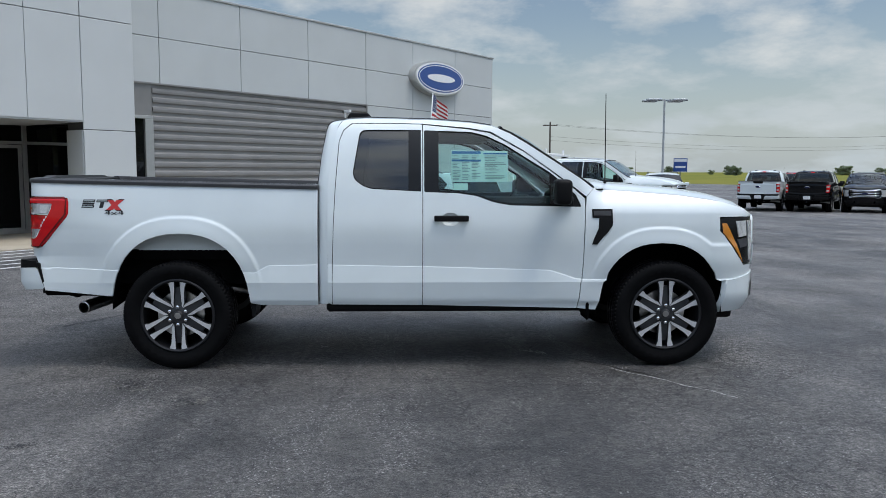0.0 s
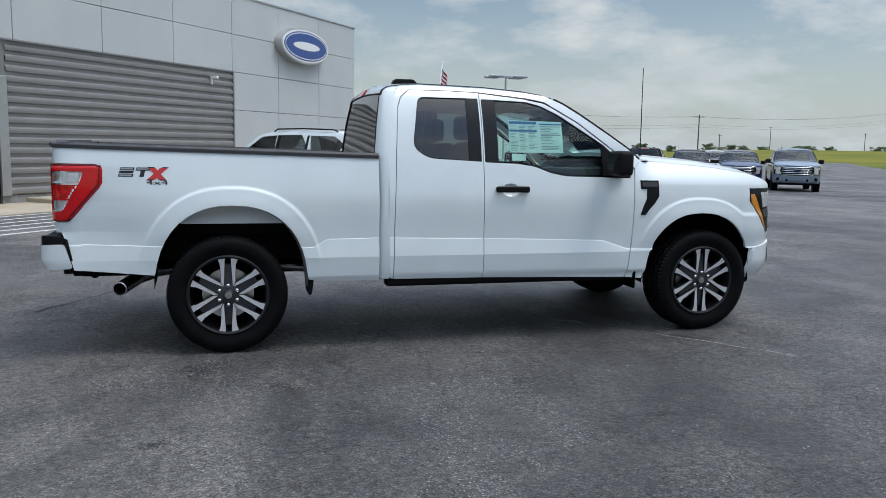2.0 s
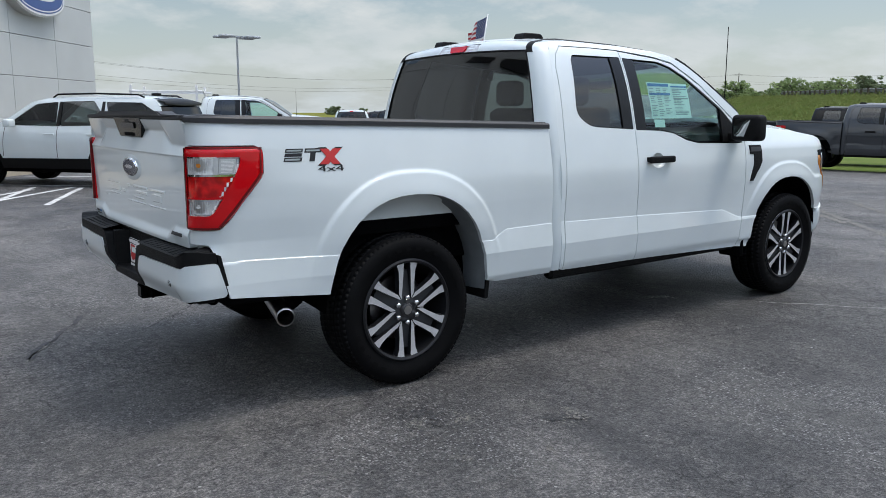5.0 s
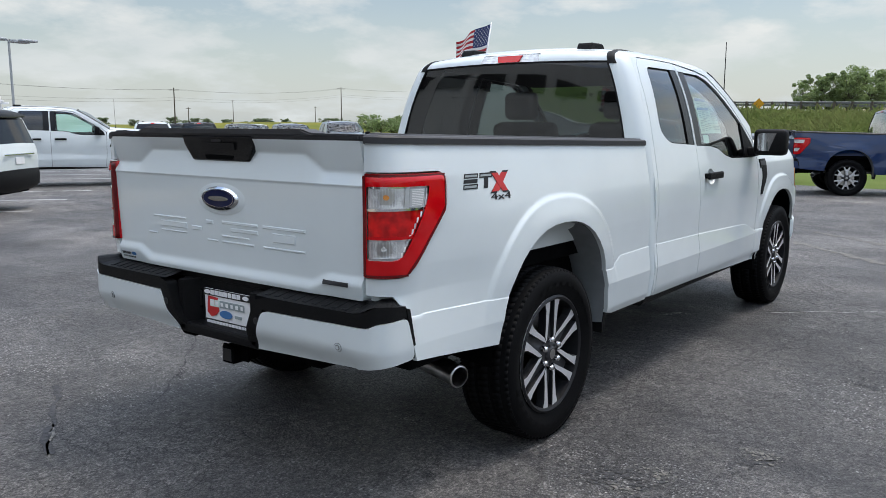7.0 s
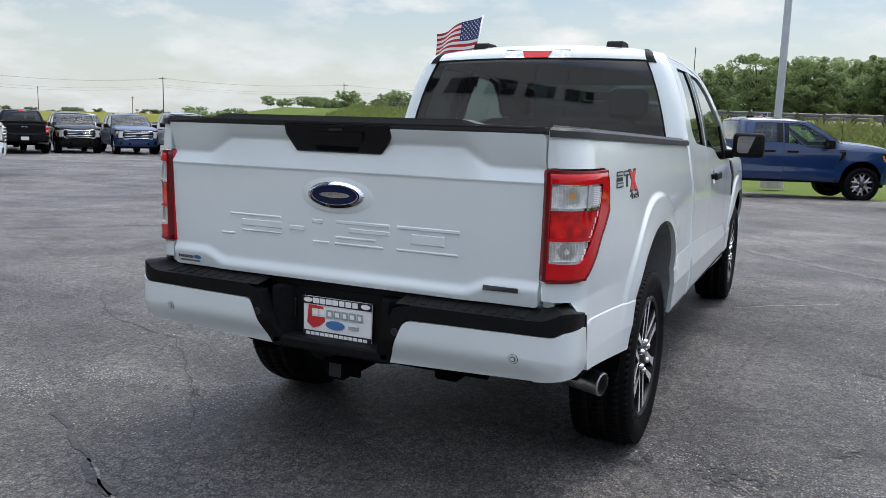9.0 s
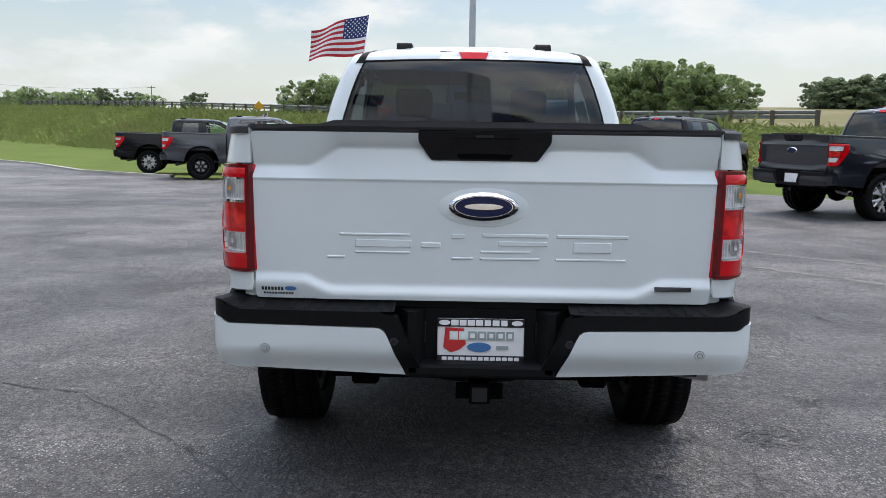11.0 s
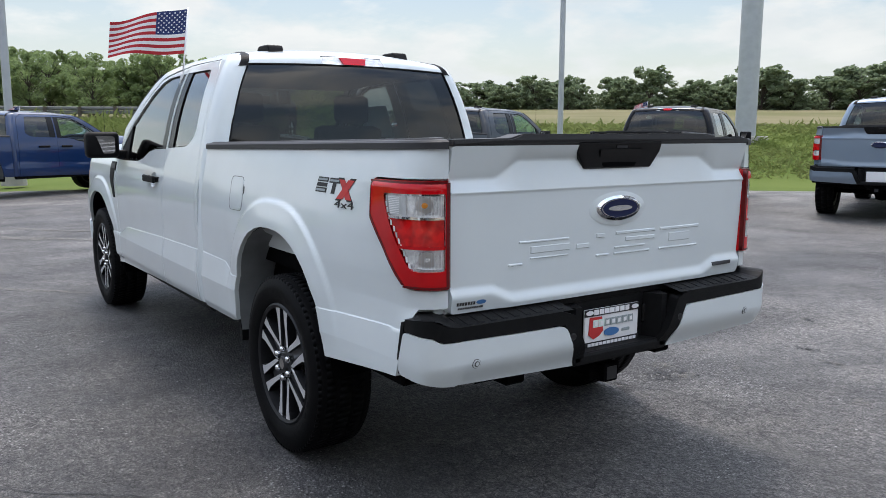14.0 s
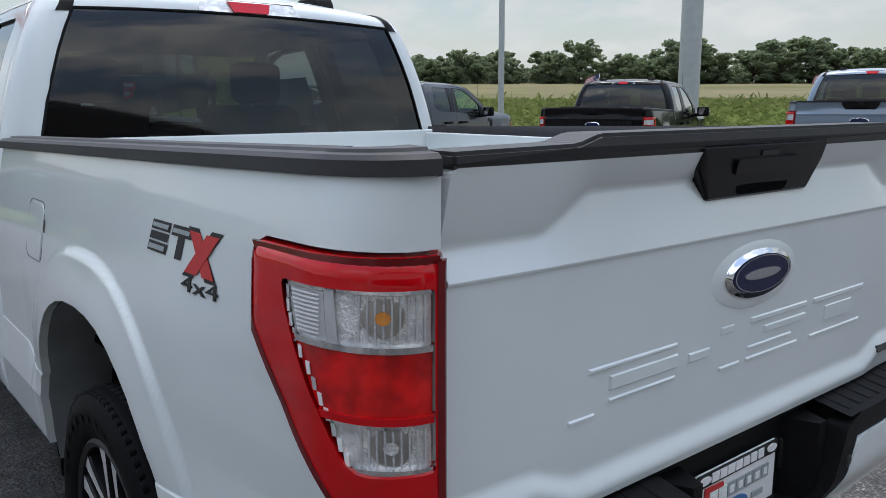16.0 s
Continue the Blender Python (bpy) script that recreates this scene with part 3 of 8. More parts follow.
def pickup(name, paint, crew=False, fine=False, style="twin", label="", group="", glass_rear=None):
    """One pickup truck with all its parts."""
    root = empty(name, None, label, "pickup truck", group)
    st = (0.034, 0.021) if fine else (0.12, 0.06)
    bf = 1.045 if not crew else 0.755                       # front of the bed
    def cx(x):                                              # lengths in the cab, stretched rearwards for four doors
        return x if not crew or x >= 1.83 else 0.76 + (x - 1.05) * (1.83 - 0.76) / 0.78
    inn = lambda a, z: Vector((0, 0.022, 0))
    def pair(nm, poly, mat, holes=(), out=0.0, rim=inn, lab="", step=st, smooth_=True, flared=False):
        for s in (1, -1):
            if fine:
                wp = lambda pl: [(a, to_band(a, z)) for a, z in pl]
                bm = skin(wp(poly), lambda a, w: side(a, from_band(a, w), out), (0.0115, 0.009) if flared else step, [wp(h) for h in holes], (lambda a, w: rim(a, w)) if rim else None,
                          blines=(0.655, 0.662, 0.70, 0.75, 0.756, 0.762, 0.775), creases=(0.655, 0.75, 0.756), snap=None)
            else:
                bm = skin(poly, lambda a, z: side(a, z, out), step, holes, rim, blines=(0.655, 0.75, 0.78))
            if s == -1:
                mirror_y(bm)
            part(nm, bm, mat, root, lab, smooth_)
    def mapped(poly):
        return [(cx(x), z) for x, z in poly]
    # ---- bed sides
    arr = arch(0.035, 0.45, 0.505, 0.573, 0.545)
    bed = [(-0.964, 0.597), (-0.47, 0.556)] + [p for p in arr if p[1] > 0.56] + [(0.545, 0.50), (0.62, 0.485), (bf, 0.483), (bf, 1.365), (-0.3, 1.397), (-1.165, 1.412), (-1.165, 1.293), (-0.82, 1.290), (-0.785, 1.275),
           (-0.778, 1.25), (-0.781, 1.165), (-0.795, 1.138), (-0.895, 1.022), (-0.955, 0.945), (-0.985, 0.917), (-1.02, 0.910), (-1.165, 0.910), (-1.165, 0.848), (-1.046, 0.845), (-1.011, 0.79)]
    pair("bed_side", bed, paint, lab="long steel bed side" if fine else "", flared=True, rim=lambda a, z: Vector((0.03 * smooth(-1.0, -1.1, a), 0.022 * (1 - smooth(-1.0, -1.1, a)), 0)))
    # tail lamps: a red housing with a bevelled window, in which the panes sit
    lamp = rounded([(-1.162, 1.287), (-0.784, 1.283), (-0.793, 1.160), (-0.908, 1.024), (-0.988, 0.916), (-1.162, 0.916)], [0.006, 0.035, 0.05, 0.2, 0.05, 0.006])
    pane_win = rounded([(-1.150, 1.243), (-0.893, 1.240), (-0.903, 1.20), (-0.925, 1.155), (-0.975, 1.055), (-1.020, 0.977), (-1.150, 0.979)], [0.008, 0.012, 0.03, 0.03, 0.03, 0.03, 0.008], 3)
    in_x = lambda a, z: Vector((0.03, 0.03, 0))
    def lamp_out(a, z):
        return 0.013 - 0.009 * smooth(-0.815, -0.785, a - 0.8 * max(0, 1.15 - z) + 0.0) - 0.009 * smooth(1.262, 1.284, z)
    for s in (1, -1):
        def lens(nm, poly, out, mat, parent, lab="", holes=(), rim=lambda a, z: Vector((0.012, 0.012, 0)), step=(0.02, 0.02), sm=True):
            bm = skin(poly, (lambda a, z: side(a, z, out(a, z))) if callable(out) else (lambda a, z: side(a, z, out)), step, holes, rim)
            if s == -1:
                mirror_y(bm)
            return part(nm, bm, mat, parent, lab, sm)
        tl = lens("tail_lamp", lamp, lamp_out, RED_LENS, root, "deep red tail lamp with clear panes", [pane_win], in_x, (0.014, 0.014))
        lens("upper_pane", [(-1.149, 1.163), (-0.922, 1.163), (-0.895, 1.239), (-1.149, 1.242)], 0.004, CLEAR_LENS, tl)
        lens("brake_pane", [(-1.149, 1.062), (-0.972, 1.062), (-0.925, 1.155), (-1.149, 1.157)], 0.006, RED_DEEP, tl)
        lens("lower_pane", [(-1.149, 0.980), (-1.022, 0.980), (-0.982, 1.052), (-1.149, 1.054)], 0.003, CLEAR_LENS, tl)
        lens("top_edge", [(-1.160, 1.274), (-0.80, 1.270), (-0.79, 1.281), (-1.160, 1.286)], 0.0075, RED_DARK, tl)
        lens("inner_edge", [(-1.163, 0.92), (-1.153, 0.92), (-1.153, 1.28), (-1.163, 1.28)], 0.0145, RED_DARK, tl)
        if fine:
            lip = lambda a, z: lamp_out(a, z) + 0.0022
            lens("outer_edge", [(-0.789, 1.270), (-0.797, 1.158), (-0.911, 1.022), (-0.985, 0.927), (-0.995, 0.927), (-0.920, 1.028), (-0.806, 1.165), (-0.798, 1.270)], lip, RED_DARK, tl, rim=lambda a, z: Vector((0, 0.004, 0)))
            lens("lower_edge", [(-1.155, 0.918), (-0.99, 0.918), (-0.99, 0.926), (-1.155, 0.926)], lip, RED_DARK, tl, rim=lambda a, z: Vector((0, 0.004, 0)))
            lens("pane_lip", [(-1.149, 1.155), (-0.922, 1.155), (-0.919, 1.164), (-1.149, 1.164)], 0.010, CHROME, tl)
            lens("pane_lip", [(-1.149, 0.977), (-1.020, 0.977), (-1.014, 0.987), (-1.149, 0.987)], 0.009, CHROME, tl)
            lens("pane_lip", [(-1.149, 1.236), (-0.99, 1.236), (-0.99, 1.241), (-1.149, 1.241)], 0.007, CHROME, tl)
            lens("pane_divider", [(-1.149, 1.053), (-0.975, 1.053), (-0.968, 1.064), (-1.149, 1.064)], 0.011, RED_LENS, tl)
            lens("ribbed_reflector", [(-0.988, 1.168), (-0.932, 1.168), (-0.915, 1.232), (-0.982, 1.233)], 0.008, REFLECTOR, tl, "ribbed grey reflector")
            lens("lamp_post", [(-1.008, 1.164), (-0.990, 1.164), (-0.984, 1.239), (-1.000, 1.239)], 0.010, REFLECTOR, tl)
            for k in range(10):
                z = 1.173 + k * 0.006
                o = 0.27 * (z - 1.168)
                lens("reflector_rib", [(-0.977 + 0.05 * (z - 1.168), z), (-0.936 + o, z), (-0.936 + o, z + 0.0028), (-0.977, z + 0.0028)], 0.0105, WHITE_PLASTIC, tl, sm=False, rim=None)
            for zc, ac, mt in ((1.204, -1.075, AMBER), (1.020, -1.085, CLEAR_LENS)):
                for rr, o, m_ in ((0.034, 0.0052, STEEL), (0.012, 0.0072, mt)):
                    lens("bulb", [(ac + rr * math.cos(t * math.pi / 8), zc + 0.8 * rr * math.sin(t * math.pi / 8)) for t in range(16)], o, m_, tl, rim=None)
            for k in range(9):          # fine upright flutes in the clear panes
                for z0, z1 in ((1.170, 1.234), (0.990, 1.045)):
                    a = -1.040 - k * 0.0125
                    lens("flute", [(a, z0), (a + 0.003, z0), (a + 0.003, z1), (a, z1)], 0.0062, REFLECTOR, tl, sm=False, rim=None)
            for j in range(12):      # a row of small bright facets down the slanted edge
                z = 1.230 - j * 0.0205
                a = -0.900 - 0.035 * smooth(1.22, 1.12, z) - 0.5 * max(0, 1.155 - z)
                lens("facet", [(a - 0.009, z), (a - 0.001, z + 0.001), (a - 0.004, z - 0.0175), (a - 0.011, z - 0.0170)], 0.0085, WHITE_PLASTIC if j % 3 else REFLECTOR, tl, sm=False)
    # ---- tailgate
    gate = rounded([(-0.792, 0.822), (0.792, 0.822), (0.797, 1.402), (-0.797, 1.402)], 0.012, 2)
    bm = skin(gate, lambda y, z: Vector((gate_x(y, z), y, z)), (0.0135, 0.0075) if fine else (0.1, 0.03), rim=lambda y, z: Vector((0.04, 0, 0)), blines=(1.243, 1.236))
    sharpen(bm, 50)
    tg = part("tailgate", bm, paint, root, "tailgate with raised plain bars" if fine else "", True)
    bars = [(0.50, 0.25, 1.046, 1.058), (0.445, 0.245, 1.006, 1.036), (0.545, 0.475, 0.966, 0.978), (0.445, 0.25, 0.985, 0.995), (0.217, 0.142, 1.006, 1.028), (0.112, 0.06, 1.040, 1.060), (0.11, 0.03, 0.966, 0.978), (0.005, -0.228, 1.046, 1.062),
            (-0.05, -0.228, 1.016, 1.036), (0.01, -0.17, 0.990, 1.002), (0.012, -0.20, 0.966, 0.978), (-0.252, -0.505, 1.046, 1.062), (-0.309, -0.447, 0.996, 1.036), (-0.25, -0.50, 0.966, 0.978)]
    if fine:
        for y1, y0, z0, z1 in bars:
            bm = bmesh.new()
            p = 0.006
            o = gate_x((y0 + y1) / 2, (z0 + z1) / 2)
            quad = [(y0, z0), (y1, z0), (y1, z1), (y0, z1)]
            inr = [(y0 + p, z0 + 0.004), (y1 - p, z0 + 0.004), (y1 - p, z1 - 0.004), (y0 + p, z1 - 0.004)]
            a = [bm.verts.new((o + 0.002, *q)) for q in quad]
            b = [bm.verts.new((o - 0.0035, *q)) for q in inr]
            bm.faces.new(b)
            for i in range(4):
                bm.faces.new((a[i], a[(i + 1) % 4], b[(i + 1) % 4], b[i]))
            bmesh.ops.recalc_face_normals(bm, faces=bm.faces[:])
            part("raised_bar", bm, paint, tg)
    # black handle
    def hx(y, z, d):
        return Vector((lerp_table(z, [(1.30, -1.098), (1.345, -1.097), (1.412, -1.1175)]) + d, y, z))
    bm = prism([(-0.228, 1.412), (0.228, 1.412), (0.226, 1.372), (0.182, 1.310), (-0.182, 1.310), (-0.226, 1.372)], hx, 0.03)
    bmesh.ops.bevel(bm, geom=bm.edges[:], offset=0.004, segments=1, affect='EDGES')
    hd = part("tailgate_handle", bm, PLASTIC_GLOSS, tg, "black plastic tailgate handle")
    bm = prism(rounded([(-0.112, 1.352), (0.112, 1.352), (0.085, 1.316), (-0.085, 1.316)], 0.008, 2), lambda y, z, d: hx(y, z, d - 0.003), 0.003)
    part("grip_recess", bm, DARK, hd)
    part("grip", prism(rounded([(-0.118, 1.384), (0.118, 1.384), (0.114, 1.355), (-0.114, 1.355)], 0.006, 2), lambda y, z, d: hx(y, z, d - 0.010), 0.010), PLASTIC_GLOSS, hd)
    bm = prism([(-0.03, 1.398), (0.03, 1.398), (0.03, 1.388), (-0.03, 1.388)], lambda y, z, d: hx(y, z, d - 0.0035), 0.004)
    part("camera_strip", bm, TRIM_GREY, hd)
    # black cap along the top
    cap = [(-0.800, 1.402), (0.800, 1.402), (0.800, 1.424), (0.56, 1.428), (0.51, 1.442), (-0.51, 1.442), (-0.56, 1.428), (-0.800, 1.424)]
    bm = prism(cap, lambda y, z, d: Vector((-1.122 + 0.010 * (abs(y) / 0.82) ** 6 + d, y, z)), 0.085)
    bmesh.ops.bevel(bm, geom=bm.edges[:], offset=0.006, segments=2, affect='EDGES')
    part("tailgate_cap", bm, TRIM_GREY, tg, "dark grey plastic cap")
    # oval badge, no lettering
    def oval(ry, rz, n=40):
        return [(ry * math.cos(2 * math.pi * k / n), 1.155 + rz * math.sin(2 * math.pi * k / n)) for k in range(n)]
    if fine:
        bm = bmesh.new()
        r0, r1 = [bm.verts.new((gate_x(0, 1.155) + 0.0005, 1.32 * y, 1.155 + (z - 1.155) * 1.42)) for y, z in oval(0.120, 0.05)], [bm.verts.new((gate_x(0, 1.155) - 0.005, 1.08 * y, 1.155 + (z - 1.155) * 1.10)) for y, z in oval(0.120, 0.05)]
        for i in range(40):
            bm.faces.new((r0[i], r0[(i + 1) % 40], r1[(i + 1) % 40], r1[i]))
        bm.faces.new(r1)
        bmesh.ops.recalc_face_normals(bm, faces=bm.faces[:])
        part("badge_seat", bm, paint, tg, smooth=True)
    bm = prism(oval(0.120, 0.049), lambda y, z, d: Vector((-1.114 + d, y, z)), 0.015)
    bmesh.ops.bevel(bm, geom=[e for e in bm.edges if all(abs(v.co.x + 1.114) < 1e-4 for v in e.verts)], offset=0.005, segments=2, affect='EDGES')
    bd = part("oval_badge", bm, CHROME, tg, "chrome-rimmed dark blue oval badge", True)
    bm = prism(oval(0.106, 0.0385), lambda y, z, d: Vector((-1.1155 + d, y, z)), 0.004)
    part("enamel", bm, LOGO_BLUE, bd)
    if fine:
        bm = prism([(0.066 * math.cos(k * math.pi / 20), 1.155 + 0.0105 * math.sin(k * math.pi / 20)) for k in range(40)], lambda a, z, d: Vector((-1.117 + d, a, z)), 0.003)
        part("plain_mark", bm, CHROME, bd)
        bm = bmesh.new()
        rg = [[bm.verts.new((-1.1168, y * q, 1.155 + (z - 1.155) * q)) for y, z in oval(0.106, 0.0385)] for q in (0.95, 0.915)]
        for i in range(40):
            bm.faces.new((rg[0][i], rg[0][(i + 1) % 40], rg[1][(i + 1) % 40], rg[1][i]))
        part("inner_ring", bm, CHROME, bd)
    # ---- bed: rail caps, inner walls, floor
    for s in (1, -1):
        bm = bmesh.new()
        prof = [(-0.007, 0.004), (-0.006, 0.026), (0.002, 0.033), (0.026, 0.035), (0.030, 0.040), (0.075, 0.041), (0.085, 0.02), (0.085, -0.02)]
        rows = []
        for k in range(31):
            a = -1.160 + 0.24 * k / 8 if k < 8 else -0.92 + (bf + 0.92) * (k - 8) / 22
            zb = 1.352 + (1.398 - 1.352) * (bf - a) / (bf + 1.165)
            f = max(0.0, min(1.6, (-0.92 - a) / 0.166))
            p = side(a, zb, 0.004)
            rows.append([bm.verts.new((p.x + dy * math.sin(f), s * (p.y + dy * math.cos(f) * (1 if f == 0 else 0.6)), zb - 0.008 + dz)) for dy, dz in prof])
        for a, b in zip(rows, rows[1:]):
            for i in range(len(prof) - 1):
                bm.faces.new((a[i], a[i + 1], b[i + 1], b[i]))
        bm.faces.new(rows[0]); bm.faces.new(rows[-1][::-1])
        bmesh.ops.recalc_face_normals(bm, faces=bm.faces[:])
        sharpen(bm, 30)
        part("bed_rail_cap", bm, TRIM_GREY, root, "dark grey bed rail cap", True)
        part("bed_inner_wall", box((-1.06, min(s * 0.80, s * 0.84), 0.82), (bf, max(s * 0.80, s * 0.84), 1.36), 0.004), paint, root)
    part("bed_floor", box((-1.06, -0.755, 0.76), (bf, 0.755, 0.83), 0.003), paint, root)
    part("bed_front_wall", box((bf - 0.045, -0.86, 0.60), (bf - 0.01, 0.86, 1.372), 0.006), paint, root)
    # ---- cab
    frame_poly = mapped([(1.120, 0.500), (1.148, 0.487), (1.150, 0.75), (1.160, 1.08), (1.172, 1.35), (1.197, 1.71), (1.228, 1.795), (1.292, 1.850)]) + [(1.60 if not crew else 1.5, 1.852), (1.83, 1.847), (2.18, 1.817), (2.352, 1.788), (2.6, 1.645), (2.935, 1.402), (3.066, 1.30),
                 (3.135, 1.362)] + [(x, z) for x, z in reversed(ROOFLINE) if 1.5 < x < 3.1] + mapped([(1.40, 1.888), (1.26, 1.878), (1.222, 1.868), (1.198, 1.835), (1.182, 1.80), (1.146, 1.60), (1.120, 1.36)])
    pair("cab_frame", frame_poly, paint, step=(0.015, 0.021) if fine else st)
    rdoor = mapped([(1.153, 0.487), (1.8255, 0.480)]) + [(1.8265, 1.33), (1.8265, 1.841), (1.6 if not crew else 1.5, 1.846)] + mapped([(1.297, 1.845), (1.233, 1.791), (1.202, 1.71), (1.177, 1.35), (1.165, 1.08), (1.155, 0.75)])
    rwin = rounded(mapped([(1.355, 1.797), (1.816, 1.798), (1.816, 1.334), (1.41, 1.354), (1.298, 1.43)]), [0.05, 0.004, 0.004, 0.06, 0.08])
    pair("rear_door", rdoor, paint, [rwin])
    fdoor = [(1.830, 0.480), (3.000, 0.452), (3.016, 0.55), (3.040, 0.79), (3.053, 1.20), (3.056, 1.285), (2.927, 1.395), (2.6, 1.632), (2.345, 1.775), (2.18, 1.805), (1.833, 1.838)]
    fwin = rounded([(1.840, 1.796), (2.20, 1.785), (2.32, 1.755), (2.46, 1.688), (2.80, 1.475), (2.985, 1.315), (3.028, 1.222), (2.49, 1.232), (2.36, 1.255), (2.23, 1.302), (2.09, 1.322), (1.840, 1.330)], 0.012, 2)
    bowl = [(2.035 + 0.068 * math.cos(k * math.pi / 12), 1.128 + 0.050 * math.sin(k * math.pi / 12)) for k in range(24)]
    pair("front_door", fdoor, paint, [fwin, bowl] if fine else [fwin])
    # dark lining inside the rear pillars
    pair("pillar_lining", mapped([(1.085, 1.30), (1.300, 1.30), (1.285, 1.43), (1.345, 1.80), (1.345, 1.84), (1.19, 1.83), (1.135, 1.77), (1.10, 1.50)]), CABIN, out=-0.034, rim=lambda a, z: Vector((0, 0.01, 0)))
    # glass and black pillar trim
    g_out = -0.012
    rg = rounded(mapped([(1.362, 1.790), (1.722, 1.792), (1.722, 1.344), (1.415, 1.361), (1.306, 1.434)]), [0.05, 0.012, 0.012, 0.06, 0.07])
    gasket_r = rounded(mapped([(1.350, 1.802), (1.818, 1.803), (1.818, 1.330), (1.408, 1.350), (1.292, 1.430)]), [0.05, 0.004, 0.004, 0.06, 0.08])
    pair("rear_door_glass", rg, GLASS_TINT, out=g_out, rim=None, lab="dark tinted window glass")
    pair("rear_window_gasket", gasket_r, PLASTIC_GLOSS, [rg], out=g_out - 0.004, rim=None)
    pair("rear_pillar_trim", [(cx(1.722), 1.335), (1.816, 1.331), (1.816, 1.799), (cx(1.722), 1.799)], PLASTIC_GLOSS, out=-0.004, lab="black pillar trim")
    fg = rounded([(1.950, 1.782), (2.20, 1.774), (2.31, 1.746), (2.45, 1.678), (2.80, 1.456), (2.80, 1.246), (2.50, 1.246), (2.37, 1.268), (2.235, 1.315), (2.09, 1.335), (1.950, 1.339)], 0.012, 2)
    gasket_f = rounded([(1.836, 1.802), (2.20, 1.790), (2.32, 1.760), (2.465, 1.692), (2.805, 1.480), (2.99, 1.318), (3.032, 1.217), (2.49, 1.227), (2.36, 1.250), (2.23, 1.297), (2.09, 1.317), (1.836, 1.325)], 0.012, 2)
    pair("front_door_glass", fg, GLASS_CLEAR, out=g_out, rim=None, lab="clear window glass")
    pair("front_window_gasket", gasket_f, PLASTIC_GLOSS, [fg], out=g_out - 0.004, rim=None)
    pair("front_pillar_trim", [(1.840, 1.332), (1.948, 1.330), (1.948, 1.792), (1.840, 1.797)], PLASTIC_GLOSS, out=-0.004, lab="black pillar trim")
    pair("mirror_sail", rounded([(2.79, 1.24), (3.024, 1.226), (2.985, 1.312), (2.79, 1.478)], 0.012, 2), PLASTIC, out=-0.003)
    # handles
    for s in (1, -1):
        spots = [2.043] + ([1.50] if crew else [])
        for hx0 in spots:
            bm = bmesh.new()
            yy = half_width(hx0, 1.135)
            add_box(bm, (hx0 - 0.13, -yy - 0.040, 1.113), (hx0 + 0.13, -yy - 0.018, 1.158), 0.010, 2)
            add_box(bm, (hx0 - 0.125, -yy - 0.02, 1.120), (hx0 - 0.085, -yy + 0.01, 1.152), 0.004, 1)
            add_box(bm, (hx0 + 0.085, -yy - 0.02, 1.120), (hx0 + 0.125, -yy + 0.01, 1.152), 0.004, 1)
            if s == -1:
                mirror_y(bm)
            h = part("door_handle", bm, PLASTIC, root, "black plastic door handle")
            if fine:
                bm = bmesh.new()
                rings = [[side(2.035 + (a - 2.035) * q, 1.128 + (z - 1.128) * q, -d) for a, z in bowl] for q, d in ((1.0, 0.0), (0.93, 0.010), (0.75, 0.022), (0.4, 0.028), (0.05, 0.029))]
                vr = [[bm.verts.new(p) for p in r] for r in rings]
                for r, q in zip(vr, vr[1:]):
                    for i in range(24):
                        bm.faces.new((r[i], r[(i + 1) % 24], q[(i + 1) % 24], q[i]))
                if s == -1:
                    mirror_y(bm)
                part("handle_bowl", bm, paint, h, "shallow painted bowl", True)
    # roof, windscreen
    def edge_y(x):
        return half_width(x, lerp_table(x, ROOFLINE))
    rx = [1.22, 1.26, 1.3, 1.4, 1.5, 1.9, 2.2, 2.34, 2.42]
    roof_line = [(x, -edge_y(x)) for x in rx]
    def roof_z(x, y):
        t = min(1.0, abs(y) / edge_y(x))
        return lerp_table(x, ROOFLINE) + 0.048 * (1 - t ** 2.6) * smooth(1.08, 1.25, x)
    poly = [(cx(x), y) for x, y in roof_line] + [(cx(x), -y) for x, y in reversed(roof_line)]
    unx = lambda x: x if not crew or x >= 1.83 else 1.05 + (x - 0.76) * 0.78 / 1.07
    bm = skin(poly, lambda x, y: Vector((x, y, roof_z(unx(x), y))), (0.07, 0.05), rim=lambda x, y: Vector((0, 0, -0.02)))
    part("roof", bm, paint, root, smooth=True)
    part("headliner", prism([(cx(1.16), -0.69), (2.4, -0.66), (2.4, 0.66), (cx(1.16), 0.69)], lambda x, y, d: Vector((x, y, 1.84 + d - 0.10 * smooth(2.2, 2.5, x))), 0.015), HEADLINER, root)
    wx = [2.43, 2.5, 2.62, 2.74, 2.85, 3.0, 3.12]
    def screen(x, y):
        t = min(1.0, abs(y) / edge_y(x))
        k = smooth(3.2, 2.35, x)
        return Vector((x + 0.13 * (1 - t * t) * smooth(2.3, 2.6, x), y, lerp_table(x, ROOFLINE) + 0.045 * (1 - t ** 2.6) * k))
    poly = [(x, -edge_y(x) + 0.02) for x in wx] + [(x, edge_y(x) - 0.02) for x in reversed(wx)]
    part("windscreen", skin(poly, screen, (0.08, 0.08)), GLASS_CLEAR, root, "clear windscreen glass", True)
    bm = bmesh.new()
    for s in (-1, 1):
        add_tube(bm, [screen(x, s * (edge_y(x) - 0.015)) for x in wx], 0.016, 6)
    add_tube(bm, [screen(3.12, y) for y in (-0.85, -0.5, 0, 0.5, 0.85)], 0.016, 6)
    add_tube(bm, [screen(2.43, y) for y in (-0.66, -0.3, 0, 0.3, 0.66)], 0.014, 6)
    part("windscreen_seal", bm, PLASTIC, root)
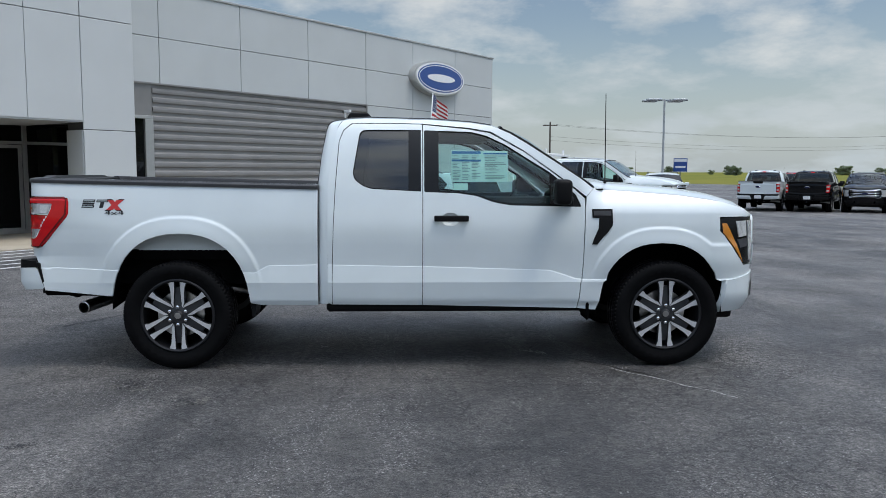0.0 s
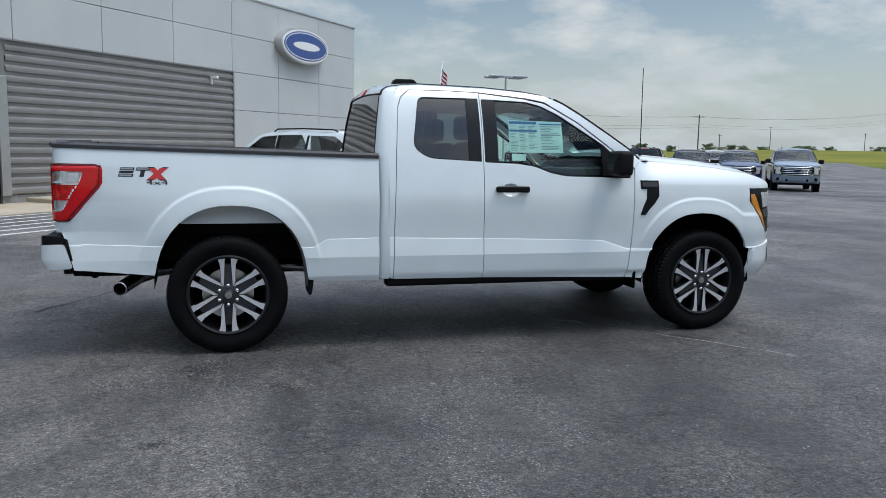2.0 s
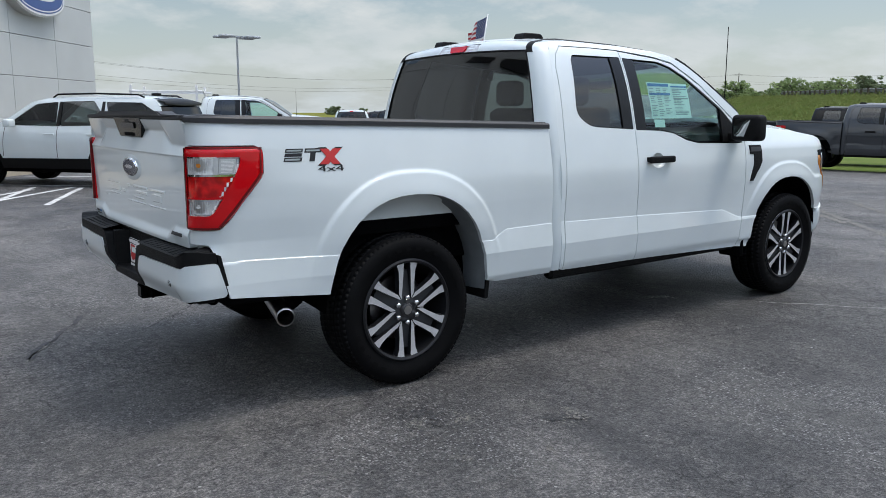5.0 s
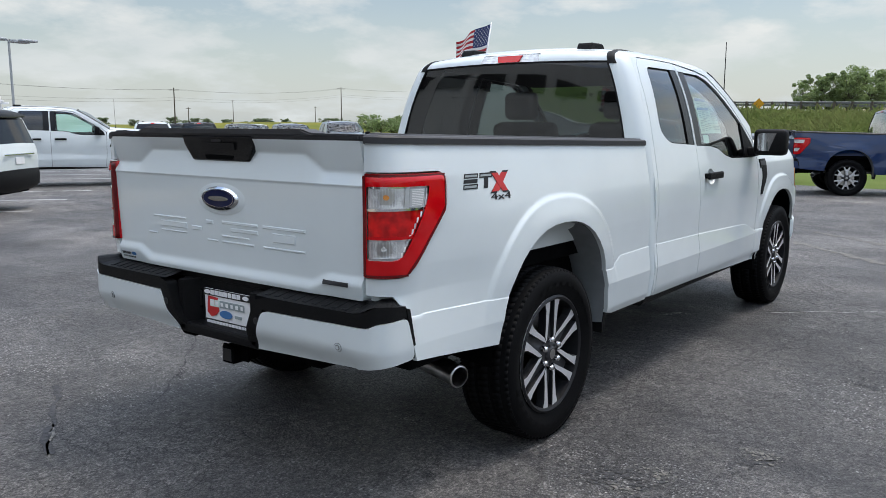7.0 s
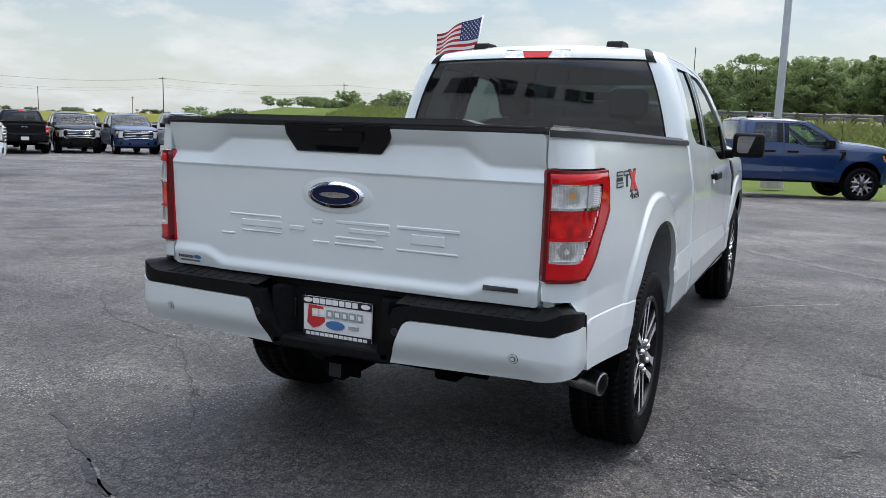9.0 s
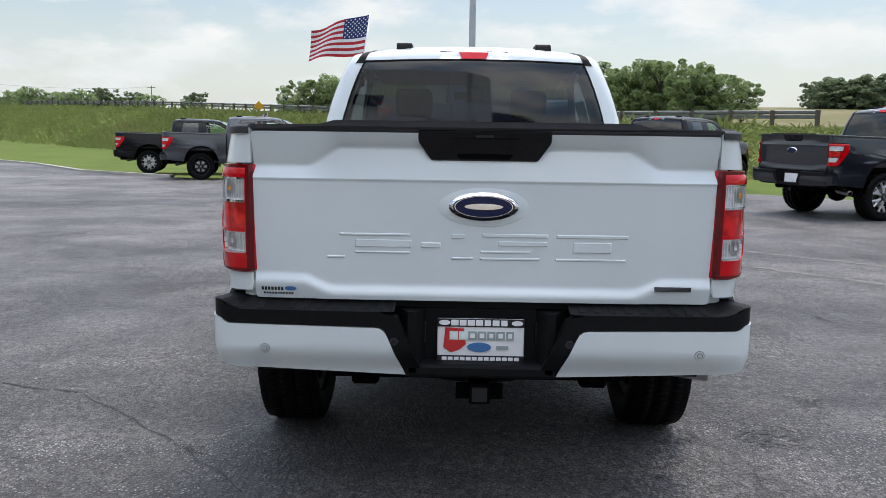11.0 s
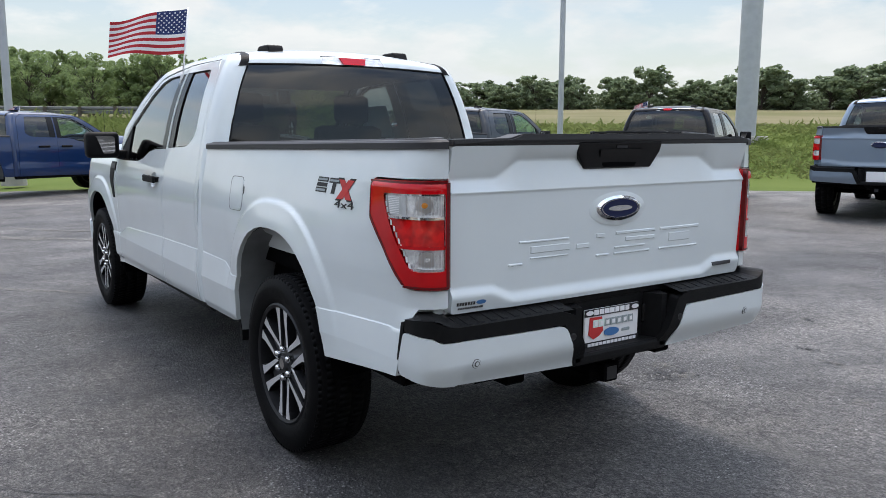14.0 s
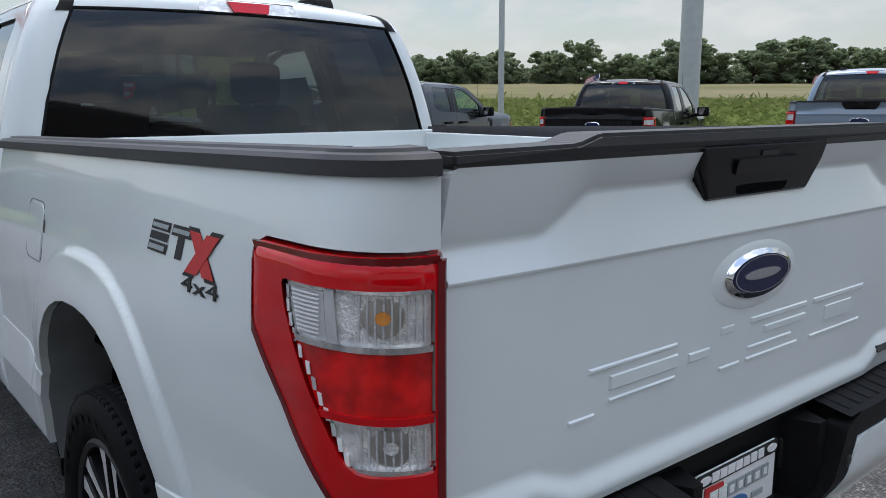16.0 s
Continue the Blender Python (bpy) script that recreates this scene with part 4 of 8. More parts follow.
    # back of the cab: one sheet from the sill over the window to the roof, rounded into the sides
    XR = [(0.4, 1.040), (1.36, 1.040), (1.60, 1.066), (1.80, 1.102), (1.825, 1.110)]
    RC, GD = 0.080, 0.112
    def back(w, sg, d):
        """The place d metres in from the side sg at the height w."""
        hw = half_width(1.1, w)
        u = max(0.0, hw - d) / hw
        x = lerp_table(w, XR) - 0.02 * (1 - u * u)
        if d < RC:
            x += RC - math.sqrt(max(0.0, RC * RC - (RC - d) ** 2))
        return Vector((cx(x) if not crew else cx(max(x, 1.05)) - max(0, 1.05 - x), sg * (hw - d), w + 0.021 * (1 - u * u) * smooth(1.5, 1.825, w)))
    def over(t, sg, d):
        """On from the top of the back, bending forward into the roof."""
        a = back(1.825, sg, d)
        e = edge_y(1.22)
        yb = e - d * e / half_width(1.1, 1.825)
        b = Vector((cx(1.22), sg * yb, roof_z(1.22, yb)))
        c = Vector((a.x + 0.018, (a.y + b.y) / 2, b.z - 0.006))
        return a * (1 - t) ** 2 + c * 2 * t * (1 - t) + b * t * t
    def row_of(bm, w=None, t=None, inset=0.0, n=8, glass=False):
        hw = half_width(1.1, w if w is not None else 1.825)
        ds = ([] if glass else [0, 0.004, 0.012, 0.025, 0.045, RC]) + [GD + (hw - GD) * k / n for k in range(n + 1)]
        pts = [(-1, d) for d in ds] + [(1, d) for d in reversed(ds[:-1])]
        fn = (lambda sg, d: back(w, sg, d)) if t is None else (lambda sg, d: over(t, sg, d))
        return [bm.verts.new(fn(sg, d) + Vector((inset, 0, 0))) for sg, d in pts]
    bm = bmesh.new()
    rows = [row_of(bm, w) for w in (0.49, 0.60, 0.9, 1.2, 1.36, 1.42, 1.50, 1.58, 1.66, 1.74, 1.80, 1.812, 1.825)] + [row_of(bm, t=t) for t in (0.12, 0.25, 0.4, 0.55, 0.7, 0.85, 1.0)]
    for k, (a, b) in enumerate(zip(rows, rows[1:])):
        for i in range(len(a) - 1):
            if 4 <= k < 11 and 6 <= i < len(a) - 7:      # the window's opening
                continue
            bm.faces.new((a[i], a[i + 1], b[i + 1], b[i]))
    bmesh.ops.recalc_face_normals(bm, faces=bm.faces[:])
    part("cab_back", bm, paint, root, smooth=True)
    bm = bmesh.new()
    rows = [row_of(bm, w, inset=0.004, glass=True) for w in (1.36, 1.42, 1.50, 1.58, 1.66, 1.74, 1.80, 1.812)]
    for a, b in zip(rows, rows[1:]):
        for i in range(len(a) - 1):
            bm.faces.new((a[i], a[i + 1], b[i + 1], b[i]))
    part("back_glass", bm, glass_rear or GLASS_TINT, root, "dark tinted rear window", True)
    bm = bmesh.new()
    ws = (1.36, 1.42, 1.50, 1.58, 1.66, 1.74, 1.80, 1.812)
    hw_t, hw_b = half_width(1.1, 1.812), half_width(1.1, 1.36)
    loop = [back(w, -1, GD) for w in ws] + [back(1.812, -1 if k < 9 else 1, GD + (hw_t - GD) * (k if k < 9 else 17 - k) / 9) for k in range(1, 17)] + [back(w, 1, GD) for w in reversed(ws)]
    add_tube(bm, [p - Vector((0.0005, 0, 0)) for p in loop], 0.005, 5, caps=False)
    part("back_glass_seal", bm, PLASTIC, root)
    for sg in (-1, 1):       # black ends of the roof channels
        bm = bmesh.new()
        d0, d1 = GD - 0.052, GD - 0.004
        rows = [[back(w, sg, d) for d in (d0, (d0 + d1) / 2, d1)] for w in (1.800, 1.825)] + [[over(t, sg, d) for d in (d0, (d0 + d1) / 2, d1)] for t in (0.12, 0.25, 0.4, 0.55, 0.7, 0.85, 1.0)]
        for x in (1.30, 1.40, 1.6, 1.9, 2.2, 2.36):
            e = edge_y(x)
            rows.append([Vector((cx(x), sg * (e - d), roof_z(x, e - d))) for d in (d0, (d0 + d1) / 2, d1)])
        vr = []
        for k, r in enumerate(rows):
            a, b = rows[max(0, k - 1)][1], rows[min(len(rows) - 1, k + 1)][1]
            nrm = (b - a).normalized().cross(Vector((0, sg, 0)))
            nrm = nrm if nrm.z > 0 or nrm.x < 0 else -nrm
            vr.append([bm.verts.new(p + Vector((min(0, -abs(nrm.x)), 0, abs(nrm.z))) * h) for p, h in zip(r, (0.0, 0.006, 0.002))])
        for a, b in zip(vr, vr[1:]):
            for i in range(2):
                bm.faces.new((a[i], a[i + 1], b[i + 1], b[i]))
        bmesh.ops.recalc_face_normals(bm, faces=bm.faces[:])
        part("roof_channel", bm, PLASTIC, root, "black roof channel strip", smooth=True)
    # high brake lamp
    bxr = cx(1.10) - 0.028
    lampx = lambda y, z, d: Vector((bxr + 0.62 * (z - 1.832) + 0.05 * (y / 0.5) ** 2 + d, y, z))
    cl = part("high_brake_lamp", prism(rounded([(-0.214, 1.836), (0.214, 1.836), (0.198, 1.880), (-0.198, 1.880)], 0.008, 2), lampx, 0.05), CLEAR_LENS, root, "clear and red brake lamp above the rear window")
    part("red_pane", prism([(-0.072, 1.838), (0.072, 1.838), (0.090, 1.878), (-0.090, 1.878)], lambda y, z, d: lampx(y, z, d - 0.004), 0.04), RED_LENS, cl)
    part("lamp_gasket", prism(rounded([(-0.226, 1.830), (0.226, 1.830), (0.206, 1.886), (-0.206, 1.886)], 0.008, 2), lambda y, z, d: lampx(y, z, d + 0.006), 0.04), TRIM_GREY, cl)
    # roof marks: two low black fins
    for s in (-1, 1):
        bm = prism(rounded([(-0.10, -0.02), (0.12, -0.02), (0.07, 0.034), (-0.075, 0.034)], 0.012, 2), lambda a, z, d: Vector((cx(1.33) + a, s * 0.43 - 0.048 + d, 1.912 + z)), 0.096)
        bmesh.ops.bevel(bm, geom=bm.edges[:], offset=0.006, segments=1, affect='EDGES')
        part("roof_mount", bm, PLASTIC, root, "low black roof mount")
    # ---- front wing, bonnet, nose
    arf = arch(3.64, 0.40, 0.475, 0.552, 0.45)
    wing = [(3.006, 0.452), (3.145, 0.438)] + [p for p in arf if p[1] > 0.46 and p[0] < 4.07] + [(4.085, 0.66), (4.16, 0.668), (4.50, 0.70), (4.50, 0.775), (4.27, 0.775), (4.20, 0.86), (4.075, 1.04), (4.075, 1.148), (4.50, 1.148), (4.50, 1.165), (4.36, 1.172), (4.24, 1.216), (4.09, 1.262), (3.79, 1.305), (3.31, 1.342), (3.142, 1.364),
            (3.071, 1.30), (3.059, 1.20), (3.046, 0.79), (3.022, 0.55)]
    pair("front_wing", wing, paint, flared=True)
    def nose(y, z):
        e = side(4.50, z)
        return Vector((e.x + 0.16 * (1 - (y / e.y) ** 2), y, z))
    hx1 = [3.15, 3.31, 3.55, 3.79, 3.95, 4.09, 4.17, 4.24, 4.32, 4.36]
    def hood_edge(x):
        return -side(x, lerp_table(x, HOODLINE)).y
    def hood(x, y):
        e = hood_edge(x)
        t = min(1, abs(y) / e)
        dome = 0.018 * smooth(0.35, 0.5, t) * (1 - smooth(0.75, 0.95, t))
        return Vector((x + 0.17 * (1 - t * t) * smooth(3.9, 4.36, x), y, lerp_table(x, HOODLINE) + 0.058 * (1 - t ** 2.4) * (1 - 0.55 * smooth(3.9, 4.4, x)) + dome))
    poly = [(x, -hood_edge(x) + 0.012) for x in hx1] + [(x, hood_edge(x) - 0.012) for x in reversed(hx1)]
    part("bonnet", skin(poly, hood, (0.06, 0.06), rim=lambda x, y: Vector((0, 0, -0.03))), paint, root, smooth=True)
    poly = [(3.05, -0.86), (3.20, -0.86), (3.20, 0.86), (3.05, 0.86)]
    part("cowl", prism(poly, lambda x, y, d: Vector((x + 0.1 * (1 - (y / 0.9) ** 2), y, 1.345 + d + 0.03 * (1 - (y / 0.9) ** 2))), 0.01), PLASTIC, root)
    # grille, head lamps, bumper
    hl = rounded([(4.082, 1.142), (4.082, 1.045), (4.205, 0.868), (4.275, 0.782), (4.54, 0.782), (4.54, 1.142)], [0.015, 0.02, 0.02, 0.03, 0.01, 0.01], 2)
    for s in (1, -1):
        bm = skin(hl, lambda a, z: side(a, z, -0.004), (0.04, 0.04), rim=lambda a, z: Vector((-0.03, 0.03, 0)))
        if s == -1:
            mirror_y(bm)
        h = part("head_lamp", bm, PLASTIC_GLOSS, root, "dark head lamp with amber and clear panes", True)
        for pl, mt, nm in (([(4.095, 1.10), (4.12, 1.10), (4.20, 0.93), (4.26, 0.80), (4.225, 0.85), (4.10, 1.03)], AMBER, "amber_pane"), ([(4.20, 1.115), (4.30, 1.115), (4.31, 1.00), (4.22, 0.99)], CLEAR_LENS, "main_lens"),
                           ([(4.21, 0.975), (4.31, 0.98), (4.31, 0.92), (4.23, 0.91)], TRIM_GREY, "turn_pane"), ([(4.33, 1.115), (4.52, 1.115), (4.52, 0.81), (4.34, 0.81)], CLEAR_LENS, "inner_lens")):
            bm = skin(pl, lambda a, z: side(a, z, 0.002), (0.04, 0.04), rim=lambda a, z: Vector((-0.01, 0.01, 0)))
            if s == -1:
                mirror_y(bm)
            part(nm, bm, mt, h, smooth=True)
    gr = rounded([(-0.63, 0.75), (0.63, 0.75), (0.70, 0.95), (0.64, 1.135), (-0.64, 1.135), (-0.70, 0.95)], 0.04, 3)
    ebm = skin(gr, lambda y, z: nose(y, z) - Vector((0.03, 0, 0)), (0.2, 0.1))
    grille = part("grille", ebm, DARK, root, "dark grille with bright bars", True)
    for z in (0.80, 0.875, 0.95, 1.025, 1.09):
        part("grille_bar", tube([nose(y, z) for y in (-0.62, -0.4, -0.2, 0, 0.2, 0.4, 0.62)], 0.018, 6), CHROME if not fine else TRIM_GREY, grille, smooth=True)
    bm = bmesh.new()
    add_tube(bm, [nose(y, z) + Vector((0.004, 0, 0)) for y, z in gr + gr[:1]], 0.016, 6, caps=False)
    part("grille_frame", bm, CHROME if not fine else paint, grille, smooth=True)
    bm = prism([(0.13 * math.cos(k * math.pi / 12), 0.95 + 0.055 * math.sin(k * math.pi / 12)) for k in range(24)], lambda y, z, d: Vector((nose(0, 0.95).x + 0.012 + d, y, z)), 0.012)
    part("oval_badge", bm, LOGO_BLUE, grille)
    def fb_map(a, z):
        v = side(a, 0.70, 0.012 - 0.06 * smooth(0.54, 0.40, z))
        return Vector((v.x, v.y, z))
    bp = [(4.10, 0.41), (4.53, 0.43), (4.53, 0.725), (4.35, 0.70), (4.13, 0.665)]
    for s in (1, -1):
        bm = skin(bp, fb_map, (0.05, 0.05), rim=lambda a, z: Vector((-0.03, 0.03, 0)))
        if s == -1:
            mirror_y(bm)
        fbm = part("front_bumper", bm, paint, root, smooth=True)
        bm = skin([(4.36, 0.52), (4.50, 0.52), (4.50, 0.66), (4.38, 0.64)], lambda a, z: fb_map(a, z) + Vector((0.004, -0.004, 0)), (0.05, 0.05))
        if s == -1:
            mirror_y(bm)
        part("fog_lamp_pocket", bm, PLASTIC_GLOSS, fbm)
    e = fb_map(4.53, 0.6)
    bm = skin([(-abs(e.y), 0.43), (abs(e.y), 0.43), (abs(e.y), 0.74), (-abs(e.y), 0.74)], lambda y, z: Vector((e.x + 0.15 * (1 - (y / e.y) ** 2) - 0.05 * smooth(0.52, 0.42, z), y, z)), (0.1, 0.05), rim=lambda y, z: Vector((-0.05, 0, 0)))
    part("front_bumper_middle", bm, paint, root, smooth=True)
    part("air_dam", box((4.08, -0.74, 0.33), (4.30, 0.74, 0.45), 0.03), PLASTIC, root)
    part("lower_intake", box((4.46, -0.45, 0.50), (4.555, 0.45, 0.60), 0.01), DARK, root)
    # side vents on the wings
    vent = [(3.106, 1.206), (3.262, 1.206), (3.262, 1.085), (3.225, 1.03), (3.146, 0.940), (3.106, 0.940), (3.155, 1.06), (3.160, 1.138), (3.110, 1.140)]
    pair("wing_vent", vent, PLASTIC, out=0.006, lab="black wing vent", smooth_=False)
    pair("vent_recess", [(3.118, 1.192), (3.25, 1.192), (3.25, 1.158), (3.118, 1.158)], TRIM_GREY, out=0.0085, rim=None)
    # mirrors
    for s in (1, -1):
        m_ = bmesh.new()
        add_box(m_, (2.79, -1.215, 1.245), (2.91, -0.99, 1.430), 0.032, 3)
        add_box(m_, (2.86, -1.0, 1.235), (2.96, -0.90, 1.30), 0.015, 2)
        for v in m_.verts:
            v.co.x += 0.10 * (abs(v.co.y) - 1.0) * -0.15
        if s == -1:
            mirror_y(m_)
        mr = part("door_mirror", m_, PLASTIC, root, "large black door mirror", True)
        glass_bm = prism(rounded([(-1.196, 1.278), (-1.028, 1.278), (-1.028, 1.402), (-1.196, 1.402)], 0.025, 3), lambda y, z, d: Vector((2.786 + d - 0.05 * (z - 1.34) + 0.12 * (abs(y) - 1.11), s * -y * -1 if s == 1 else -y, z)), 0.004)
        part("mirror_glass", glass_bm, MIRROR, mr)
    # aerial on the right wing
    bm = bmesh.new()
    add_tube(bm, [(3.285, -0.60, 1.37), (3.285, -0.60, 1.42)], 0.012, 8)
    add_tube(bm, [(3.285, -0.60, 1.42), (3.278, -0.602, 2.10)], 0.0045, 6, r2=0.003)
    part("aerial", bm, PLASTIC, root, "thin black whip aerial", True)
    # ---- rear bumper
    for s in (1, -1):
        wp = rounded([(0.262, 0.566), (0.80, 0.584), (0.97, 0.600), (1.136, 0.606), (1.148, 0.620), (1.104, 0.768), (1.02, 0.766), (0.925, 0.763), (0.875, 0.747), (0.336, 0.740)], [0.0, 0.02, 0.05, 0.02, 0.01, 0.02, 0.02, 0.02, 0.015, 0.03], 3)
        wp = [(s * a, z) for a, z in wp]
        bm = skin(wp, lambda a, z: bumper_map(a, z, 0.006), (0.016, 0.02) if fine else (0.04, 0.03), rim=lambda a, z: Vector((0.03 * (1 - smooth(0.98, 1.08, abs(a))), -0.035 * (1 if a > 0 else -1) * smooth(0.85, 1.05, abs(a)), 0)))
        rb = part("bumper_panel", bm, paint, root, "painted rear bumper panel", True)
        # added black strip over the open seam, painting the shade inside it
        gap = [(s * a, z) for a, z in ((1.147, 0.608), (1.165, 0.604), (1.121, 0.800), (1.101, 0.806))]
        part("gap_filler", skin(gap, lambda a, z: bumper_map(a, z, 0.003), (0.02, 0.03), rim=lambda a, z: Vector((0, -0.02 * (1 if a > 0 else -1), 0))), PLASTIC, rb, "dark strip standing in for the shade in the bumper gap")
        if fine:
            for rr, mt, o in ((0.017, PLASTIC, 0.0075), (0.0155, paint, 0.009), (0.010, TRIM_GREY, 0.0105), (0.007, paint, 0.012)):
                bm = prism([(s * 0.745 + rr * math.cos(k * math.pi / 10), 0.662 + rr * math.sin(k * math.pi / 10)) for k in range(20)], lambda a, z, d: bumper_map(a, z, o) + Vector((d, 0, 0)), 0.006)
                part("parking_sensor", bm, mt, rb)
            for rr, mt, o in ((0.014, TRIM_GREY, 0.004), (0.010, INK_BLACK, 0.0055)):
                bm = prism([(s * 0.300 + rr * math.cos(k * math.pi / 10), 0.694 + rr * math.sin(k * math.pi / 10)) for k in range(20)], lambda a, z, d: bumper_map(a, z, o) + Vector((d, 0, 0)), 0.006)
                part("parking_sensor", bm, mt, rb)
    capp = [(a, z) for a, z in [(0.20, 0.572), (0.262, 0.562), (0.338, 0.743), (0.870, 0.749), (0.925, 0.765), (1.02, 0.768), (1.103, 0.770), (1.098, 0.814), (1.03, 0.823), (0.93, 0.826), (0.87, 0.808), (0.81, 0.797), (0.36, 0.797), (0.29, 0.776)]]
    for s in (1, -1):
        bm = skin([(s * a, z) for a, z in capp], lambda a, z: bumper_map(a, z, 0.002), (0.02, 0.02) if fine else (0.05, 0.03), rim=lambda a, z: Vector((0.05 * (1 - smooth(0.98, 1.08, abs(a))), -0.04 * (1 if a > 0 else -1) * smooth(0.9, 1.05, abs(a)), 0)))
        part("bumper_cap", bm, PLASTIC, root, "black plastic bumper cap", True)
        # tread plate on top
        tp = [(0.30, 0), (0.80, 0), (0.80, 1), (0.30, 1)]
        bm = skin([(s * a, b) for a, b in tp], lambda a, b: Vector((bumper_map(a, 0.797).x * (1 - b) + -1.075 * b, a, 0.797 + 0.020 * b)), (0.1, 0.3))
        tread = part("step_pad", bm, PLASTIC, root, "black ribbed step pad")
        if fine:
            for k in range(9):
                y = s * (0.345 + k * 0.052)
                bm = box((-1.165, y - 0.013, 0.791), (-1.085, y + 0.013, 0.802), 0.003, 1)
                for v in bm.verts:
                    v.co.z += 0.016 * (v.co.x + 1.17) / 0.095
                part("tread_rib", bm, PLASTIC, tread)
        bm = skin([(s * a, b) for a, b in [(0.80, 0), (1.07, 0), (1.07, 1), (0.80, 1)]], lambda a, b: bumper_map(a, 0.797 + 0.029 * smooth(0.80, 0.93, abs(a)) - 0.018 * smooth(1.02, 1.07, abs(a))) * (1 - b) + Vector((-1.06 + 0.04 * (abs(a) - 0.80) / 0.275, math.copysign(0.80 + 0.09 * (abs(a) - 0.80) / 0.275, a), 0.817 + 0.014 * smooth(0.80, 0.93, abs(a)))) * b, (0.03, 0.3))
        part("corner_pad", bm, PLASTIC, root)
    # black middle with the plate
    bm = bmesh.new()
    add_box(bm, (-1.075, -0.30, 0.585), (-1.045, 0.30, 0.815), 0.006, 1)
    for s in (-1, 1):
        add_prism(bm, [(-1.150, s * 0.225), (-1.150, s * 0.255), (-1.05, s * 0.30), (-1.05, s * 0.185)], lambda a, b, d: Vector((a, b, 0.575 + d)), 0.215)
    add_box(bm, (-1.150, -0.262, 0.557), (-1.04, 0.262, 0.605), 0.012, 2)
    add_box(bm, (-1.08, -0.80, 0.79), (-0.99, 0.80, 0.818), 0.004, 1)
    add_box(bm, (-1.06, -0.78, 0.55), (-0.98, 0.78, 0.80), 0.004, 1)
    mid = part("bumper_middle", bm, PLASTIC, root, "black plastic bumper centre")
    if fine:
        for s, kind in ((1, 0), (-1, 1)):
            part("hitch_socket", box((-1.085, s * 0.215 - 0.025, 0.66), (-1.065, s * 0.215 + 0.025, 0.745), 0.008), PLASTIC_GLOSS, mid)
    bm = box((-1.092, -0.153, 0.602), (-1.082, 0.153, 0.757), 0.004, 1)
    plate = part("dealer_plate", bm, WHITE_PLASTIC, root, "white dealer plate with plain bars")
    if fine:
        fx = -1.0945
        def slab(nm, y0, y1, z0, z1, mt, o=0.0, poly=None):
            bm_ = prism(poly or [(y0, z0), (y1, z0), (y1, z1), (y0, z1)], lambda y, z, d: Vector((fx - o + d, y, z)), 0.003)
            part(nm, bm_, mt, plate)
        slab("frame_strip", -0.153, 0.153, 0.728, 0.757, INK_BLACK)
        slab("frame_strip", -0.153, 0.153, 0.602, 0.624, INK_BLACK)
        for k, w in enumerate((0.026, 0.024, 0.026, 0.025, 0.022, 0.024, 0.022)):
            y = 0.092 - k * 0.029
            slab("bar", y - w / 2, y + w / 2, 0.733, 0.753, WHITE_PLASTIC, 0.002)
        for k in range(13):
            y = 0.128 - k * 0.0213
            slab("bar", y - 0.0085, y + 0.0085, 0.607, 0.619, WHITE_PLASTIC, 0.002)
        slab("red_shape", 0, 0, 0, 0, INK_RED, 0.001, [(0.125, 0.725), (0.060, 0.722), (0.052, 0.665), (0.075, 0.645), (0.105, 0.635), (0.132, 0.655)])
        for k, w in enumerate((0.03, 0.03, 0.03, 0.03, 0.028, 0.03, 0.027)):
            y = 0.095 - k * 0.033
            slab("bar", y - w / 2, y + w / 2, 0.682, 0.712, PRINT_GREY if k > 1 else PAPER, 0.002)
            slab("bar", y - w / 2 + 0.007, y + w / 2 - 0.007, 0.689, 0.705, WHITE_PLASTIC, 0.003)
        slab("oval", 0, 0, 0, 0, PRINT_BLUE, 0.002, [(0.005 + 0.042 * math.cos(k * math.pi / 10), 0.655 + 0.017 * math.sin(k * math.pi / 10)) for k in range(20)])
        slab("bar", -0.098, -0.055, 0.648, 0.660, PRINT_GREY, 0.002)
        for s in (-1, 1):
            slab("oval", 0, 0, 0, 0, WHITE_PLASTIC, 0.002, [(s * 0.128 + 0.020 * math.cos(k * math.pi / 8), 0.743 + 0.009 * math.sin(k * math.pi / 8)) for k in range(16)])
    # hitch receiver
    bm = bmesh.new()
    add_box(bm, (-1.10, -0.038, 0.445), (-0.85, 0.038, 0.52), 0.006, 1)
    add_tube(bm, [(-0.90, -0.55, 0.52), (-0.90, 0.55, 0.52)], 0.04, 10)
    add_box(bm, (-1.06, -0.085, 0.452), (-1.045, 0.085, 0.512), 0.004, 1)
    hr = part("tow_hitch", bm, DARK, root, "black steel tow hitch receiver")
    part("hitch_opening", box((-1.1015, -0.027, 0.456), (-1.095, 0.027, 0.509)), INK_BLACK, hr)
    # ---- underneath
    for s in (-1, 1):
        for nm, lo, hi in (("frame_rail", (-1.0, -0.05, 0.48), (4.2, 0.05, 0.64)),):
            part(nm, box((lo[0], s * 0.42 + lo[1], lo[2]), (hi[0], s * 0.42 + hi[1], hi[2]), 0.01, 1), DARK, root)
        part("sill", box((cx(1.1), s * 0.90 - 0.06 if s > 0 else -0.92, 0.422), (3.05, 0.92 if s > 0 else -0.84, 0.50), 0.02, 1), PLASTIC, root, "black sill under the doors" if fine else "")
        part("bed_valance", box((-0.98, s * 0.80 - 0.12, 0.555), (-0.47, s * 0.80 + 0.12, 0.62), 0.01, 1), DARK, root)
        part("inner_guard", box((-0.55, s * 0.76 - 0.03, 0.62), (0.62, s * 0.76 + 0.03, 0.88), 0.01, 1), DARK, root)
